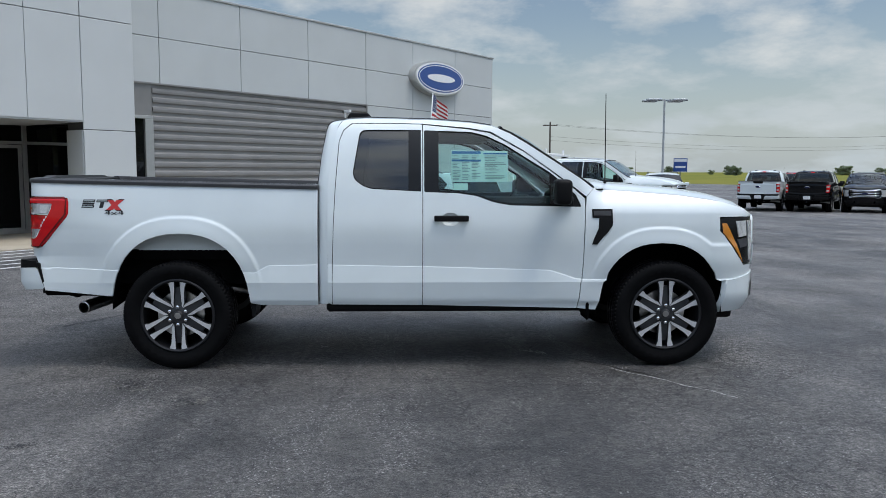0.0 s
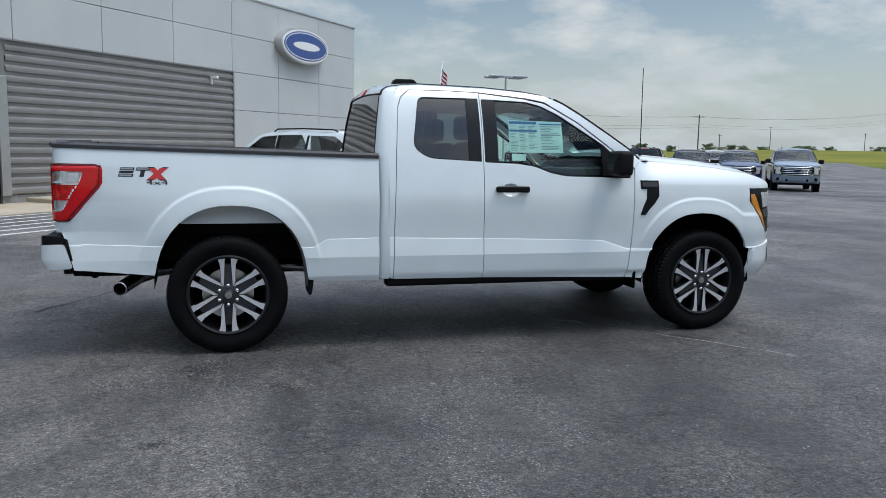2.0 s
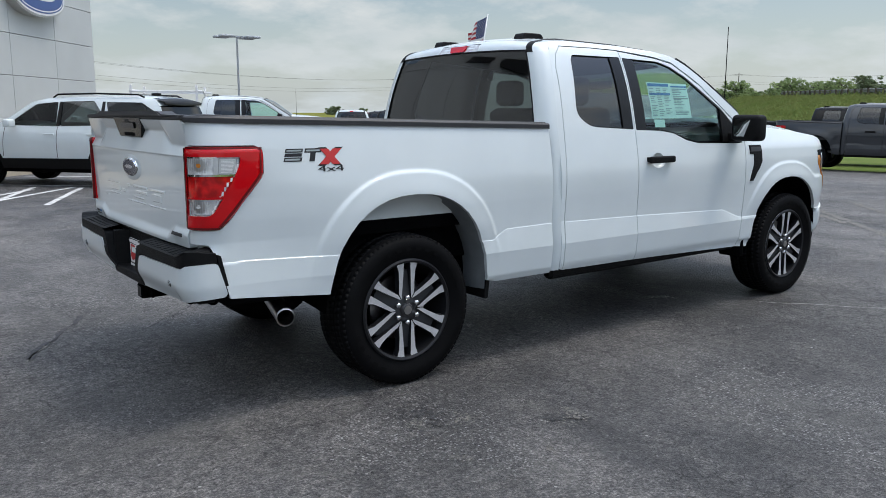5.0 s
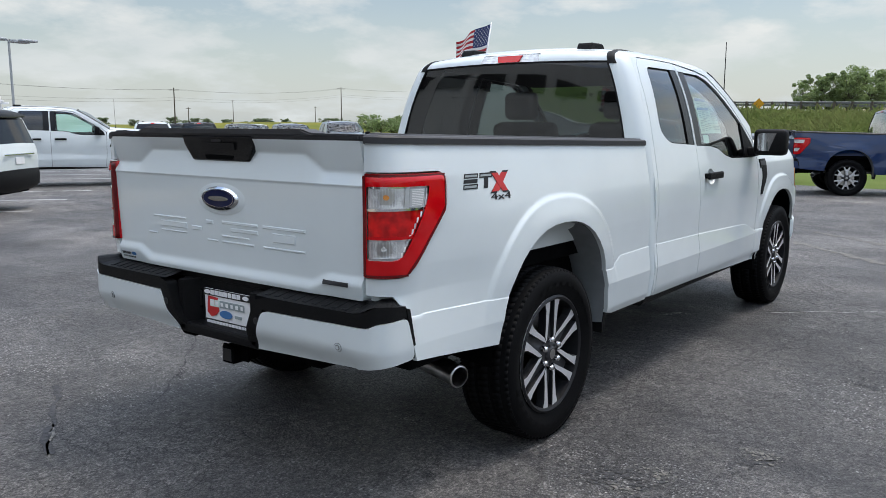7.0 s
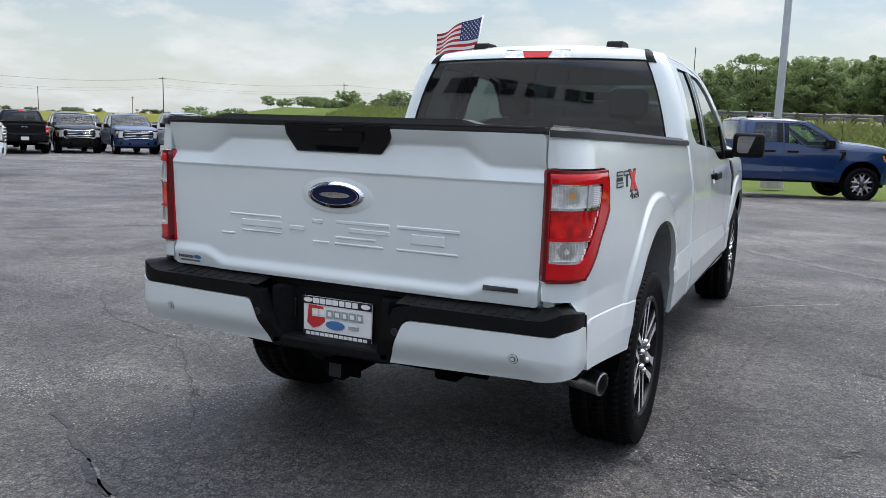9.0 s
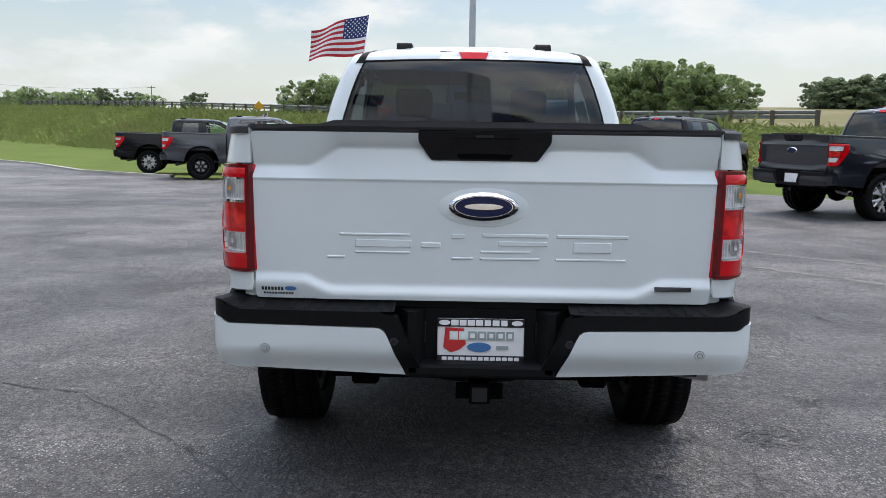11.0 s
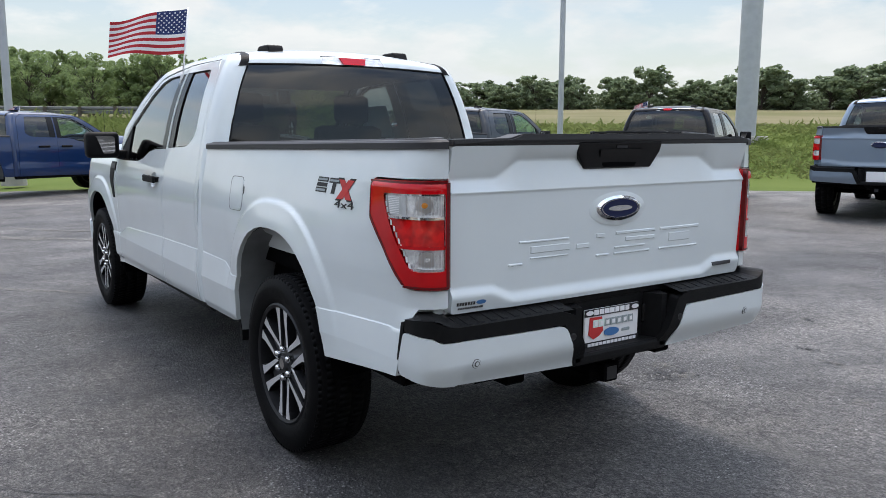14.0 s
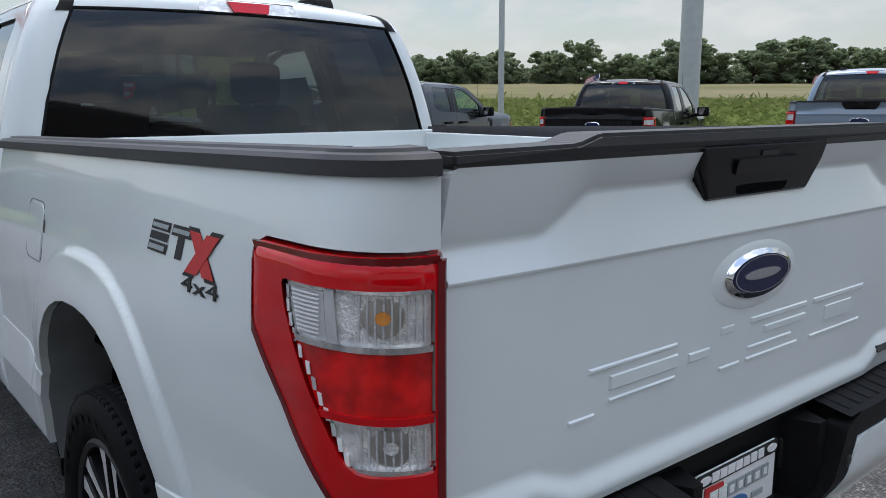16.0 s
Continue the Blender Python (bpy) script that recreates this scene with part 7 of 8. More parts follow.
first = pickup("pickup_truck", PAINT_BLUE, crew=True, fine=False, style="six", label="blue crew-cab pickup parked by the lawn", group="parked pickups")
place(first, 17.1, 1.28, -67.5)
OTHERS = [
    ("grey crew-cab pickup with dark wheels, parked", PAINT_GREY, 21.2, 8.0, -77.5, 1.0),
    ("black crew-cab pickup parked behind a grey pickup", PAINT_BLACK, 25.01, 11.03, -77, 1.0),
    ("small black pickup parked tail to the lot", PAINT_BLACK, 15.3, -4.2, -44, 0.95),
    ("navy crew-cab pickup with bright trim, parked", PAINT_NAVY, 10.55, -6.75, -71, 1.0),
    ("black crew-cab pickup parked nose to the lawn", PAINT_BLACK, 7.07, -9.56, -65.5, 1.0),
    ("pale blue heavy-duty pickup parked nose to the lawn", PAINT_STEEL, 3.74, -11.64, -70, 1.07),
    ("white crew-cab pickup, tail towards the lot", PAINT_WHITE, 18.75, 31.15, 58, 1.0),
    ("black crew-cab pickup, tail towards the lot", PAINT_BLACK, 20.75, 30.35, 56, 1.0),
    ("black pickup facing the lot", PAINT_BLACK, 25.1, 32.95, -122, 1.0),
    ("blue pickup facing the lot", PAINT_BLUE, 26.65, 30.95, -122, 1.0),
    ("pale blue heavy-duty pickup facing the lot", PAINT_STEEL, 28.3, 28.85, -124, 1.07),
    ("red crew-cab pickup in the far row", PAINT_RED, 24.6, 40.0, 58, 1.0),
    ("white crew-cab pickup behind the front row", PAINT_WHITE, 30.0, 38.0, -122, 1.0),
    ("black crew-cab pickup at the end of the row", PAINT_BLACK, 22.6, 34.2, 58, 1.0),
    ("white heavy-duty crew-cab work pickup with a ladder rack", PAINT_WHITE, 5.8, 19.4, -28, 1.07),
]
made = []
for lab, paint, x, y, yaw, sc in OTHERS:
    c = copy_thing(first, Matrix.Identity(4))
    repaint(c, PAINT_BLUE, paint)
    if paint is PAINT_GREY:
        repaint(c, ALLOY, ALLOY_DARK)
    place(c, x, y, yaw, sc)
    tagged(c, lab)
    made.append(c)
# ladder rack of the work pickup
for x in (-0.95, 0.70):
    for s in (-1, 1):
        part("rack_post", box((x - 0.03, s * 0.86 - 0.03, 1.36), (x + 0.03, s * 0.86 + 0.03, 2.18), 0.01), WHITE_PLASTIC, made[-1])
    part("rack_bar", box((x - 0.03, -0.9, 2.0), (x + 0.03, 0.9, 2.06), 0.01), WHITE_PLASTIC, made[-1])
for s in (-1, 1):
    part("rack_rail", box((-1.0, s * 0.86 - 0.025, 1.98), (0.9, s * 0.86 + 0.025, 2.03), 0.01), WHITE_PLASTIC, made[-1])
    part("tool_box", box((-1.0, s * 0.85 - 0.16, 1.0), (0.74, s * 0.85 + 0.12, 1.62), 0.02), PAINT_WHITE, made[-1])


# ---------------------------------------------------------------- sport utility vehicles
S_WIDE = [(0.30, 0.90), (0.50, 0.955), (0.70, 0.985), (0.90, 0.995), (1.05, 0.975), (1.15, 0.945), (1.25, 0.915), (1.62, 0.775), (1.72, 0.715), (1.80, 0.60)]


def suv_side(x, z, out=0.0):
    y = curve_table(z, S_WIDE) + out
    if x > 3.0:
        y *= 1 - 0.30 * ((x - 3.0) / 0.85) ** 2
    if x < -0.7:
        y *= 1 - 0.16 * ((-0.7 - x) / 0.47) ** 2
    return Vector((x, -y, z))


def suv(label, paint):
    """A sport utility vehicle on its rear axle, nose to +x."""
    root = empty("sport_utility_vehicle", None, label, "car", "parked sport utility vehicles")
    arches = (0.0, 0.37, 0.445, 0.445), (2.87, 0.37, 0.445, 0.445)
    body = [(-1.13, 0.56), (-0.44, 0.52)] + [p for p in arch(*arches[0], 0.5) if p[1] > 0.52] + [(0.46, 0.50), (2.41, 0.48)] + [p for p in arch(*arches[1], 0.5) if p[1] > 0.50] + \
           [(3.35, 0.50), (3.72, 0.52), (3.82, 0.72), (3.80, 0.90), (3.68, 1.02), (3.40, 1.08), (2.62, 1.17), (2.48, 1.20), (1.78, 1.655), (1.45, 1.725), (0.70, 1.755), (-0.35, 1.745), (-0.86, 1.70), (-0.98, 1.56), (-1.10, 1.20), (-1.15, 1.05), (-1.165, 0.75)]
    wins = [rounded([(2.28, 1.205), (1.68, 1.615), (1.20, 1.655), (1.17, 1.185)], 0.03, 3), rounded([(1.08, 1.185), (1.11, 1.660), (0.42, 1.672), (0.22, 1.45), (0.22, 1.205)], 0.03, 3), rounded([(0.02, 1.23), (0.16, 1.655), (-0.60, 1.640), (-0.90, 1.47), (-0.80, 1.285)], 0.03, 3)]
    for s in (1, -1):
        def sheet(nm, poly, mat, out=0.0, holes=(), rim=lambda a, z: Vector((0, 0.02, 0)), lab="", parent=None, step=(0.09, 0.05)):
            bm = skin(poly, lambda a, z: suv_side(a, z, out), step, holes, rim)
            if s == -1:
                mirror_y(bm)
            return part(nm, bm, mat, parent or root, lab, True)
        bs = sheet("body_side", body, paint, 0, wins)
        for w in wins:
            sheet("side_window", w, GLASS_TINT if w is not wins[0] else GLASS_CLEAR, -0.012, rim=None, lab="dark tinted side window")
        for x in (1.125, 0.19):
            sheet("door_pillar", [(x - 0.045, 1.19), (x + 0.045, 1.19), (x + 0.045, 1.66), (x - 0.02, 1.66)], PLASTIC_GLOSS, 0.002)
        for x0, z0, x1, z1 in ((1.15, 0.55, 1.13, 1.18), (0.50, 0.55, 0.12, 1.18), (2.36, 0.60, 2.30, 1.18)):
            sheet("door_gap", [(x0, z0), (x0 + 0.012, z0), (x1 + 0.012, z1), (x1, z1)], INK_BLACK, 0.0015, rim=None)
        sheet("cladding", [(0.44, 0.36), (2.43, 0.36), (2.43, 0.56), (0.44, 0.57)], PLASTIC, 0.012, lab="black sill cladding")
        sheet("rear_cladding", [(-1.16, 0.40), (-0.44, 0.40), (-0.44, 0.62), (-1.16, 0.66)], PLASTIC, 0.012)
        for f in arches:
            ring = arch(f[0], f[1], 0.50, 0.50, 0.40, 16) + arch(f[0], f[1], 0.44, 0.44, 0.40, 16)[::-1]
            sheet("arch_trim", ring, PLASTIC, 0.014)
            pts = arch(f[0], f[1], 0.45, 0.45, 0.0, 14)
            bm = bmesh.new()
            r0 = [bm.verts.new((x, s * 0.94, z)) for x, z in pts]; r1 = [bm.verts.new((x, s * 0.6, z)) for x, z in pts]
            for i in range(len(pts) - 1):
                bm.faces.new((r0[i], r0[i + 1], r1[i + 1], r1[i]))
            part("wheel_housing", bm, DARK, root)
        for x in (1.30, 0.36):
            bm = box((x - 0.11, -1.012, 1.02), (x + 0.11, -0.985, 1.05), 0.008)
            if s == -1:
                mirror_y(bm)
            part("door_handle", bm, paint, root)
        sheet("tail_lamp", rounded([(-1.155, 0.93), (-0.90, 0.96), (-0.70, 1.06), (-0.80, 1.11), (-1.12, 1.12)], 0.02, 3), RED_LENS, 0.012, lab="red wrap-round tail lamp")
        sheet("head_lamp", rounded([(3.30, 0.98), (3.80, 0.86), (3.78, 0.96), (3.45, 1.055)], 0.02, 3), PLASTIC_GLOSS, 0.008)
        bm = bmesh.new()
        add_box(bm, (2.02, -1.19, 1.17), (2.16, -0.98, 1.32), 0.03)
        if s == -1:
            mirror_y(bm)
        part("door_mirror", bm, paint, root, smooth=True)
        part("roof_rail", tube([(1.35, s * 0.70, 1.74), (1.25, s * 0.70, 1.80), (0.4, s * 0.70, 1.815), (-0.5, s * 0.70, 1.79), (-0.62, s * 0.70, 1.74)], 0.018, 8), PLASTIC_GLOSS, root, "black roof rail", True)
        for x in (0.0, 2.87):
            w = wheel(root, "wheel", x, s * 0.86, s, False, "six")
            w.scale, w.location.z = (0.925, 0.925, 0.925), 0.375
    def strip_over(nm, line, mat, lab="", crown=0.05, inset=0.0, parent=None):
        bm = bmesh.new()
        rows = []
        for k, (x, z) in enumerate(line):
            a, b = line[max(0, k - 1)], line[min(len(line) - 1, k + 1)]
            d = Vector((b[0] - a[0], b[1] - a[1])).normalized()
            ye = -suv_side(x, z).y - inset
            rows.append([bm.verts.new((x - d.y * crown * (1 - t * t), t * ye, z + d.x * crown * (1 - t * t))) for t in (-1, -0.9, -0.7, -0.4, 0, 0.4, 0.7, 0.9, 1)])
        for r, q in zip(rows, rows[1:]):
            for i in range(8):
                bm.faces.new((r[i], r[i + 1], q[i + 1], q[i]))
        return part(nm, bm, mat, parent or root, lab, True)
    tail = strip_over("tailgate", [(-1.165, 0.70), (-1.165, 0.82), (-1.15, 1.05), (-1.12, 1.14)], paint, crown=0.05)
    strip_over("rear_window", [(-1.12, 1.14), (-1.05, 1.34), (-0.97, 1.58)], STORE_GLASS, "dark rear window", 0.05)
    strip_over("rear_bumper", [(-1.10, 0.36), (-1.19, 0.42), (-1.20, 0.60), (-1.17, 0.70)], PLASTIC, "black rear bumper", 0.05)
    strip_over("spoiler", [(-1.03, 1.60), (-1.05, 1.655), (-0.80, 1.715)], PLASTIC_GLOSS, "", 0.04)
    strip_over("roof", [(-0.97, 1.58), (-0.86, 1.70), (-0.35, 1.745), (0.7, 1.755), (1.45, 1.725), (1.78, 1.655)], paint, "", 0.045)
    strip_over("windscreen", [(1.78, 1.655), (2.1, 1.45), (2.48, 1.20)], STORE_GLASS, "", 0.06)
    strip_over("bonnet", [(2.48, 1.20), (2.62, 1.17), (3.0, 1.13), (3.40, 1.08), (3.68, 1.02), (3.80, 0.90)], paint, "", 0.06)
    strip_over("grille", [(3.80, 0.90), (3.82, 0.72), (3.80, 0.60)], PLASTIC_GLOSS, "", 0.08)
    strip_over("front_bumper", [(3.80, 0.60), (3.74, 0.45), (3.6, 0.32)], paint, "", 0.08)
    part("chrome_strip", box((-1.235, -0.55, 0.955), (-1.205, 0.55, 0.985), 0.008), CHROME, tail)
    part("number_plate", box((-1.228, -0.16, 0.80), (-1.212, 0.16, 0.92), 0.004), WHITE_PLASTIC, tail, "plain white plate")
    part("underbody", box((-1.0, -0.80, 0.28), (3.6, 0.80, 0.55), 0.03), DARK, root)
    part("cabin_lining", box((-0.9, -0.80, 0.55), (2.3, 0.80, 1.10), 0.03), CABIN, root)
    part("aerial", box((-0.55, -0.03, 1.77), (-0.35, 0.03, 1.84), 0.02), PLASTIC_GLOSS, root)
    return root


place(suv("white sport utility vehicle with black sills, parked at the showroom", PAINT_WHITE), 2.63, 12.42, 131)
place(suv("white sport utility vehicle parked far down the lot", PAINT_WHITE), 14.6, 33.5, -105)


# ---------------------------------------------------------------- cracks, seams and spots in the asphalt
CRACK = material("dark_crack_filler", (0.012, 0.012, 0.013), rough=0.5, vary=0.4, scale=30)
CHALK = material("white_chalky_spill", (0.42, 0.42, 0.40), rough=0.9, color2=(0.12, 0.12, 0.12), scale=26, lo=0.34, hi=0.55)
DUSTY = material("dusty_pale_spot", (0.20, 0.19, 0.17), rough=0.9, color2=(0.075, 0.075, 0.075), scale=34, lo=0.38, hi=0.6, bump=0.5, bscale=120)
PIT = material("dark_pitted_spot", (0.024, 0.024, 0.026), rough=0.75, color2=(0.055, 0.055, 0.058), scale=30, lo=0.40, hi=0.62, bump=0.5, bscale=120)


def crack(pts, w, mat, seed, label):
    rng = random.Random(seed)
    pts = [Vector((*p, 0.0035)) for p in pts]
    bm = bmesh.new()
    rows = []
    for a, b in zip(pts, pts[1:]):
        n = max(2, int((b - a).length / 0.05))
        d = (b - a).normalized()
        nr = Vector((-d.y, d.x, 0))
        for k in range(n + (b is pts[-1])):
            c = a.lerp(b, k / n) + Vector((0, 0, lot_fall(*a.lerp(b, k / n).xy))) + nr * rng.uniform(-0.35, 0.35) * w + nr * 0.012 * math.sin(k * 0.9 + seed)
            h = w * rng.uniform(0.2, 0.65)
            rows.append((bm.verts.new(c + nr * h), bm.verts.new(c - nr * h)))
    for r, s in zip(rows, rows[1:]):
        bm.faces.new((r[0], r[1], s[1], s[0]))
    bmesh.ops.recalc_face_normals(bm, faces=bm.faces[:])
    return tagged(link("pavement_crack", bm, mat, smooth=False), label, "crack", kind="structure")


def spot(x, y, r, mat, seed, label, stretch=1.6, turn=None):
    """A cluster of small flat chips, thick in the middle."""
    rng = random.Random(seed)
    ang0 = rng.uniform(0, 3.14) if turn is None else turn
    vs, fs = [], []
    for k in range(70):
        u, v = rng.gauss(0, 0.45) * r * stretch, rng.gauss(0, 0.45) * r
        q = r * rng.uniform(0.05, 0.17)
        px, py = x + u * math.cos(ang0) - v * math.sin(ang0), y + u * math.sin(ang0) + v * math.cos(ang0)
        i = len(vs)
        a0 = rng.uniform(0, 6.28)
        for m in range(5):
            t, qq = a0 + m * 1.257, q * rng.uniform(0.6, 1.2)
            vs.append((px + qq * math.cos(t), py + qq * math.sin(t), 0.003 + 0.00003 * k))
        fs.append((i, i + 1, i + 2, i + 3, i + 4))
    me = bpy.data.meshes.new("asphalt_spot"); me.from_pydata(vs, [], fs); me.materials.append(mat); me.update()
    return tagged(new("asphalt_spot", me), label, "stain", kind="structure")


crack([(2.72, -0.44), (2.93, -0.61), (3.22, -0.92), (3.56, -1.36)], 0.022, CRACK, 1, "thin dark crack in the asphalt")
crack([(3.25, -1.04), (3.56, -1.41), (3.9, -1.85)], 0.014, CHALK, 2, "pale filled crack in the asphalt")
spot(2.80, -0.50, 0.055, CHALK, 3, "small white chalky spill on the asphalt", 2.4, -0.8)
spot(2.70, -0.44, 0.03, CHALK, 31, "small white chalky spill on the asphalt", 2.0, -0.8)
spot(1.0, -0.24, 0.035, CHALK, 4, "small white chalky spill on the asphalt", 1.8)
for k, (x, y, r) in enumerate(((0.40, -1.83, 0.06), (0.0, -2.04, 0.03), (-0.37, -1.89, 0.035), (-0.66, -2.49, 0.05), (1.65, -1.08, 0.035), (-0.08, -1.53, 0.06), (-1.13, -1.89, 0.05), (0.34, -1.84, 0.06), (1.8, -1.55, 0.04), (2.2, -3.3, 0.03), (-0.3, -1.47, 0.05), (-1.6, 1.9, 0.05), (3.4, -2.6, 0.03), (-0.2, 3.2, 0.05))):
    spot(x, y, r, DUSTY, 40 + k, "dusty pale spot of worn asphalt")
for k, (x, y, r) in enumerate(((0.67, -2.32, 0.02), (1.75, -1.99, 0.06), (2.29, -2.77, 0.06), (-0.24, -1.33, 0.07), (0.28, -1.82, 0.07), (-0.68, -0.76, 0.03), (-0.20, -1.42, 0.09), (0.1, -3.42, 0.06), (-0.22, -1.0, 0.06), (-0.35, -2.64, 0.05), (-0.5, 1.25, 0.05))):
    spot(x, y, r, PIT, 70 + k, "dark pitted spot in the asphalt", 2.0)
crack([(-1.05, 1.62), (-1.28, 1.18), (-1.46, 0.92), (-1.56, 0.70)], 0.035, PIT, 5, "rough dark crack in the asphalt")
crack([(-1.36, 1.05), (-1.60, 0.62)], 0.012, DUSTY, 6, "pale chip line along a crack")
crack([(-0.41, -0.10), (-0.56, -0.23), (-0.67, -0.39)], 0.016, DUSTY, 7, "thin pale crack in the asphalt")
crack([(0.9, 3.5), (0.44, 2.89), (0.22, 2.07), (-0.12, 1.67), (-0.48, 1.29), (-0.9, 0.9)], 0.009, PIT, 8, "thin dark crack in the asphalt")
crack([(2.5, 7.9), (2.9, 7.44), (3.57, 6.86), (4.6, 6.0)], 0.03, PIT, 10, "thin dark seam in the asphalt")
for k, pl in enumerate(([(13.6, 7.0), (10.9, 3.8), (8.3, 0.8)], [(16.6, 8.4), (13.4, 4.6)], [(11.4, 2.35), (9.1, 0.34), (6.83, -2.38), (4.3, -5.3)], [(10.0, 2.3), (8.1, 0.46), (5.45, -2.3), (3.2, -4.7)], [(5.6, 2.3), (4.26, 1.0)])):
    crack(pl, 0.11 if k < 4 else 0.05, DUSTY, 20 + k, "faded pale seam across the asphalt")


# ---------------------------------------------------------------- poles, wires, signs
def light_pole(x, y, h, r=0.07, heads=True, name="street_lamp", label="tall grey lot light with four flat heads", z0=0.0):
    root = empty(name, Matrix.Translation((x, y, z0 + lot_fall(x, y))), label, "street lamp")
    bm = lathe([(r * 3.0, 0), (r * 3.0, 0.5), (r * 2.6, 0.55), (0.001, 0.55)], 20, 'Z')
    part("base", bm, CONCRETE, root)
    bm = lathe([(r * 1.15, 0.5), (r, 1.0), (r * 0.8, h)], 20, 'Z')
    part("pole", bm, POLE, root, smooth=True)
    if heads:
        for s in (-1, 1):
            for q in (-1, 1):
                bm = box((min(0, s * 0.4), -0.03, h - 0.10), (max(0, s * 0.4), 0.03, h - 0.03), 0.005)
                bmesh.ops.rotate(bm, cent=(0, 0, 0), matrix=Matrix.Rotation(q * s * 0.75, 3, 'Z'), verts=bm.verts[:])
                part("arm", bm, POLE, root)
                bm = box((s * 0.78 - 0.42, q * 0.42 - 0.26, h - 0.14), (s * 0.78 + 0.42, q * 0.42 + 0.26, h - 0.01), 0.04)
                part("lamp_head", bm, POLE, root)
    return root


light_pole(17.1, 41.2, 6.25)
light_pole(21.66, -0.34, 11.0, 0.11)
light_pole(14.55, -14.02, 10.5, 0.085)
big = empty("sign_pole", Matrix.Translation((15.31, -23.99, ground_height(15.31, -23.99) - 0.2)), "thick grey steel sign pole on the lawn", "pole")
part("pole", lathe([(0.375, 0.2), (0.375, 14)], 32, 'Z'), POLE, big, smooth=True)
part("base", box((-0.6, -0.6, -0.05), (0.6, 0.6, 0.25), 0.03), CONCRETE, big)
part("panel", box((-1.5, -0.45, 11.5), (1.5, 0.45, 14.2), 0.05), SIGN_BLUE, big)


def on_bearing(deg, d):
    """A place d metres off, deg clockwise from +y."""
    return Vector((math.sin(radians(deg)) * d, math.cos(radians(deg)) * d, 0))


POLES = [(11.4, 118, 9.0), (34.0, 190, 9.6), (45.4, 240, 12.4), (57.6, 240, 12.6), (69, 250, 13.0)]
tops = []
for deg, d, h in POLES:
    p = on_bearing(deg, d)
    root = empty("utility_pole", Matrix.Translation(p), "weathered wooden utility pole with a cross arm", "utility pole", "utility poles")
    part("pole", lathe([(0.16, 0), (0.11, h)], 10, 'Z'), WOOD, root, smooth=True)
    bm = box((-1.1, -0.06, h - 0.6), (1.1, 0.06, h - 0.45))
    bmesh.ops.rotate(bm, cent=(0, 0, 0), matrix=Matrix.Rotation(radians(-deg), 3, 'Z'), verts=bm.verts[:])
    part("cross_arm", bm, WOOD, root)
    tops.append((p, h, deg))
for (p, h, d), (p2, h2, d2) in zip(tops, tops[1:]):
    for drop, o in ((0.4, -0.9), (0.4, 0.9), (2.2, 0.0), (2.8, 0.0)):
        bm = bmesh.new()
        side_ = Vector((math.cos(radians(-d)), math.sin(radians(-d)), 0)) * o
        pts = []
        for k in range(13):
            t = k / 12
            pts.append(p.lerp(p2, t) + side_ + Vector((0, 0, h + (h2 - h) * t - drop - 1.1 * 4 * t * (1 - t))))
        add_tube(bm, pts, 0.013, 4)
        tagged(link("overhead_wire", bm, INK_BLACK, smooth=False), "thin black overhead wire", "wire", "overhead wires")
for deg, d, h in ((35.0, 300, 7.4), (38.0, 420, 13.5), (43.6, 420, 10.5), (60.6, 300, 12.3)):
    p = on_bearing(deg, d)
    root = empty("utility_pole", Matrix.Translation(p), "distant wooden utility pole", "utility pole", "utility poles")
    part("pole", lathe([(0.18, 0), (0.13, h)], 8, 'Z'), WOOD, root)
    part("cross_arm", box((-0.9, -0.06, h - 0.5), (0.9, 0.06, h - 0.35)), WOOD, root)


# ---------------------------------------------------------------- the road on the bank and its guard rail
def road_pt(a, q, dz=0.0):
    p = HP + HD * a + HN * q
    return Vector((p.x, p.y, road_height(a) + dz))


bm = bmesh.new()
rows = [[bm.verts.new(road_pt(a, q, 0.03)) for q in (-4.4, 6.5)] for a in range(-90, 300, 10)]
for r, s in zip(rows, rows[1:]):
    bm.faces.new((r[0], r[1], s[1], s[0]))
tagged(link("road", bm, CONCRETE, smooth=True), "pale concrete road on the bank", "road", kind="structure")
rail = empty("guard_rail", None, "galvanised guard rail on short posts along the road", "guard rail")
bm = bmesh.new()
for z in (0.52, 0.72):
    add_tube(bm, [road_pt(a, -4.9, z) for a in range(-18, 92, 4)], 0.09, 5)
part("rail", bm, GALV, rail)
pb = box((-0.08, -0.08, -0.3), (0.08, 0.08, 0.80))
pm = bpy.data.meshes.new("post"); pb.to_mesh(pm); pb.free(); pm.materials.append(WOOD)
for k in range(54):
    a = -18 + k * 2.0
    o = new("post", pm); o.parent = rail; o.location = road_pt(a, -5.1)


# ---------------------------------------------------------------- small signs
def post_sign(name, label, x, y, z, top, w, h, mat, diamond=False, bars=()):
    root = empty(name, Matrix.Translation((x, y, z)) @ Matrix.Rotation(math.atan2(-(-5 - y), -(0 - x)), 4, 'Z'), label, "sign")
    part("post", tube([(0, 0, -0.3), (0, 0, top)], 0.035, 8), GALV, root)
    if diamond:
        bm = prism([(0, top - h / 2 - w / 2), (w / 2, top - h / 2), (0, top - h / 2 + w / 2), (-w / 2, top - h / 2)], lambda a, b, d: Vector((-0.06 + d, a, b)), 0.01)
    else:
        bm = box((-0.08, -w / 2, top - h), (-0.04, w / 2, top), 0.005)
    board = part("board", bm, mat, root)
    for z0, z1, wd in bars:
        part("plain_bar", box((-0.088, -wd / 2, top - z1), (-0.08, wd / 2, top - z0)), WHITE_PLASTIC, board)
    return root


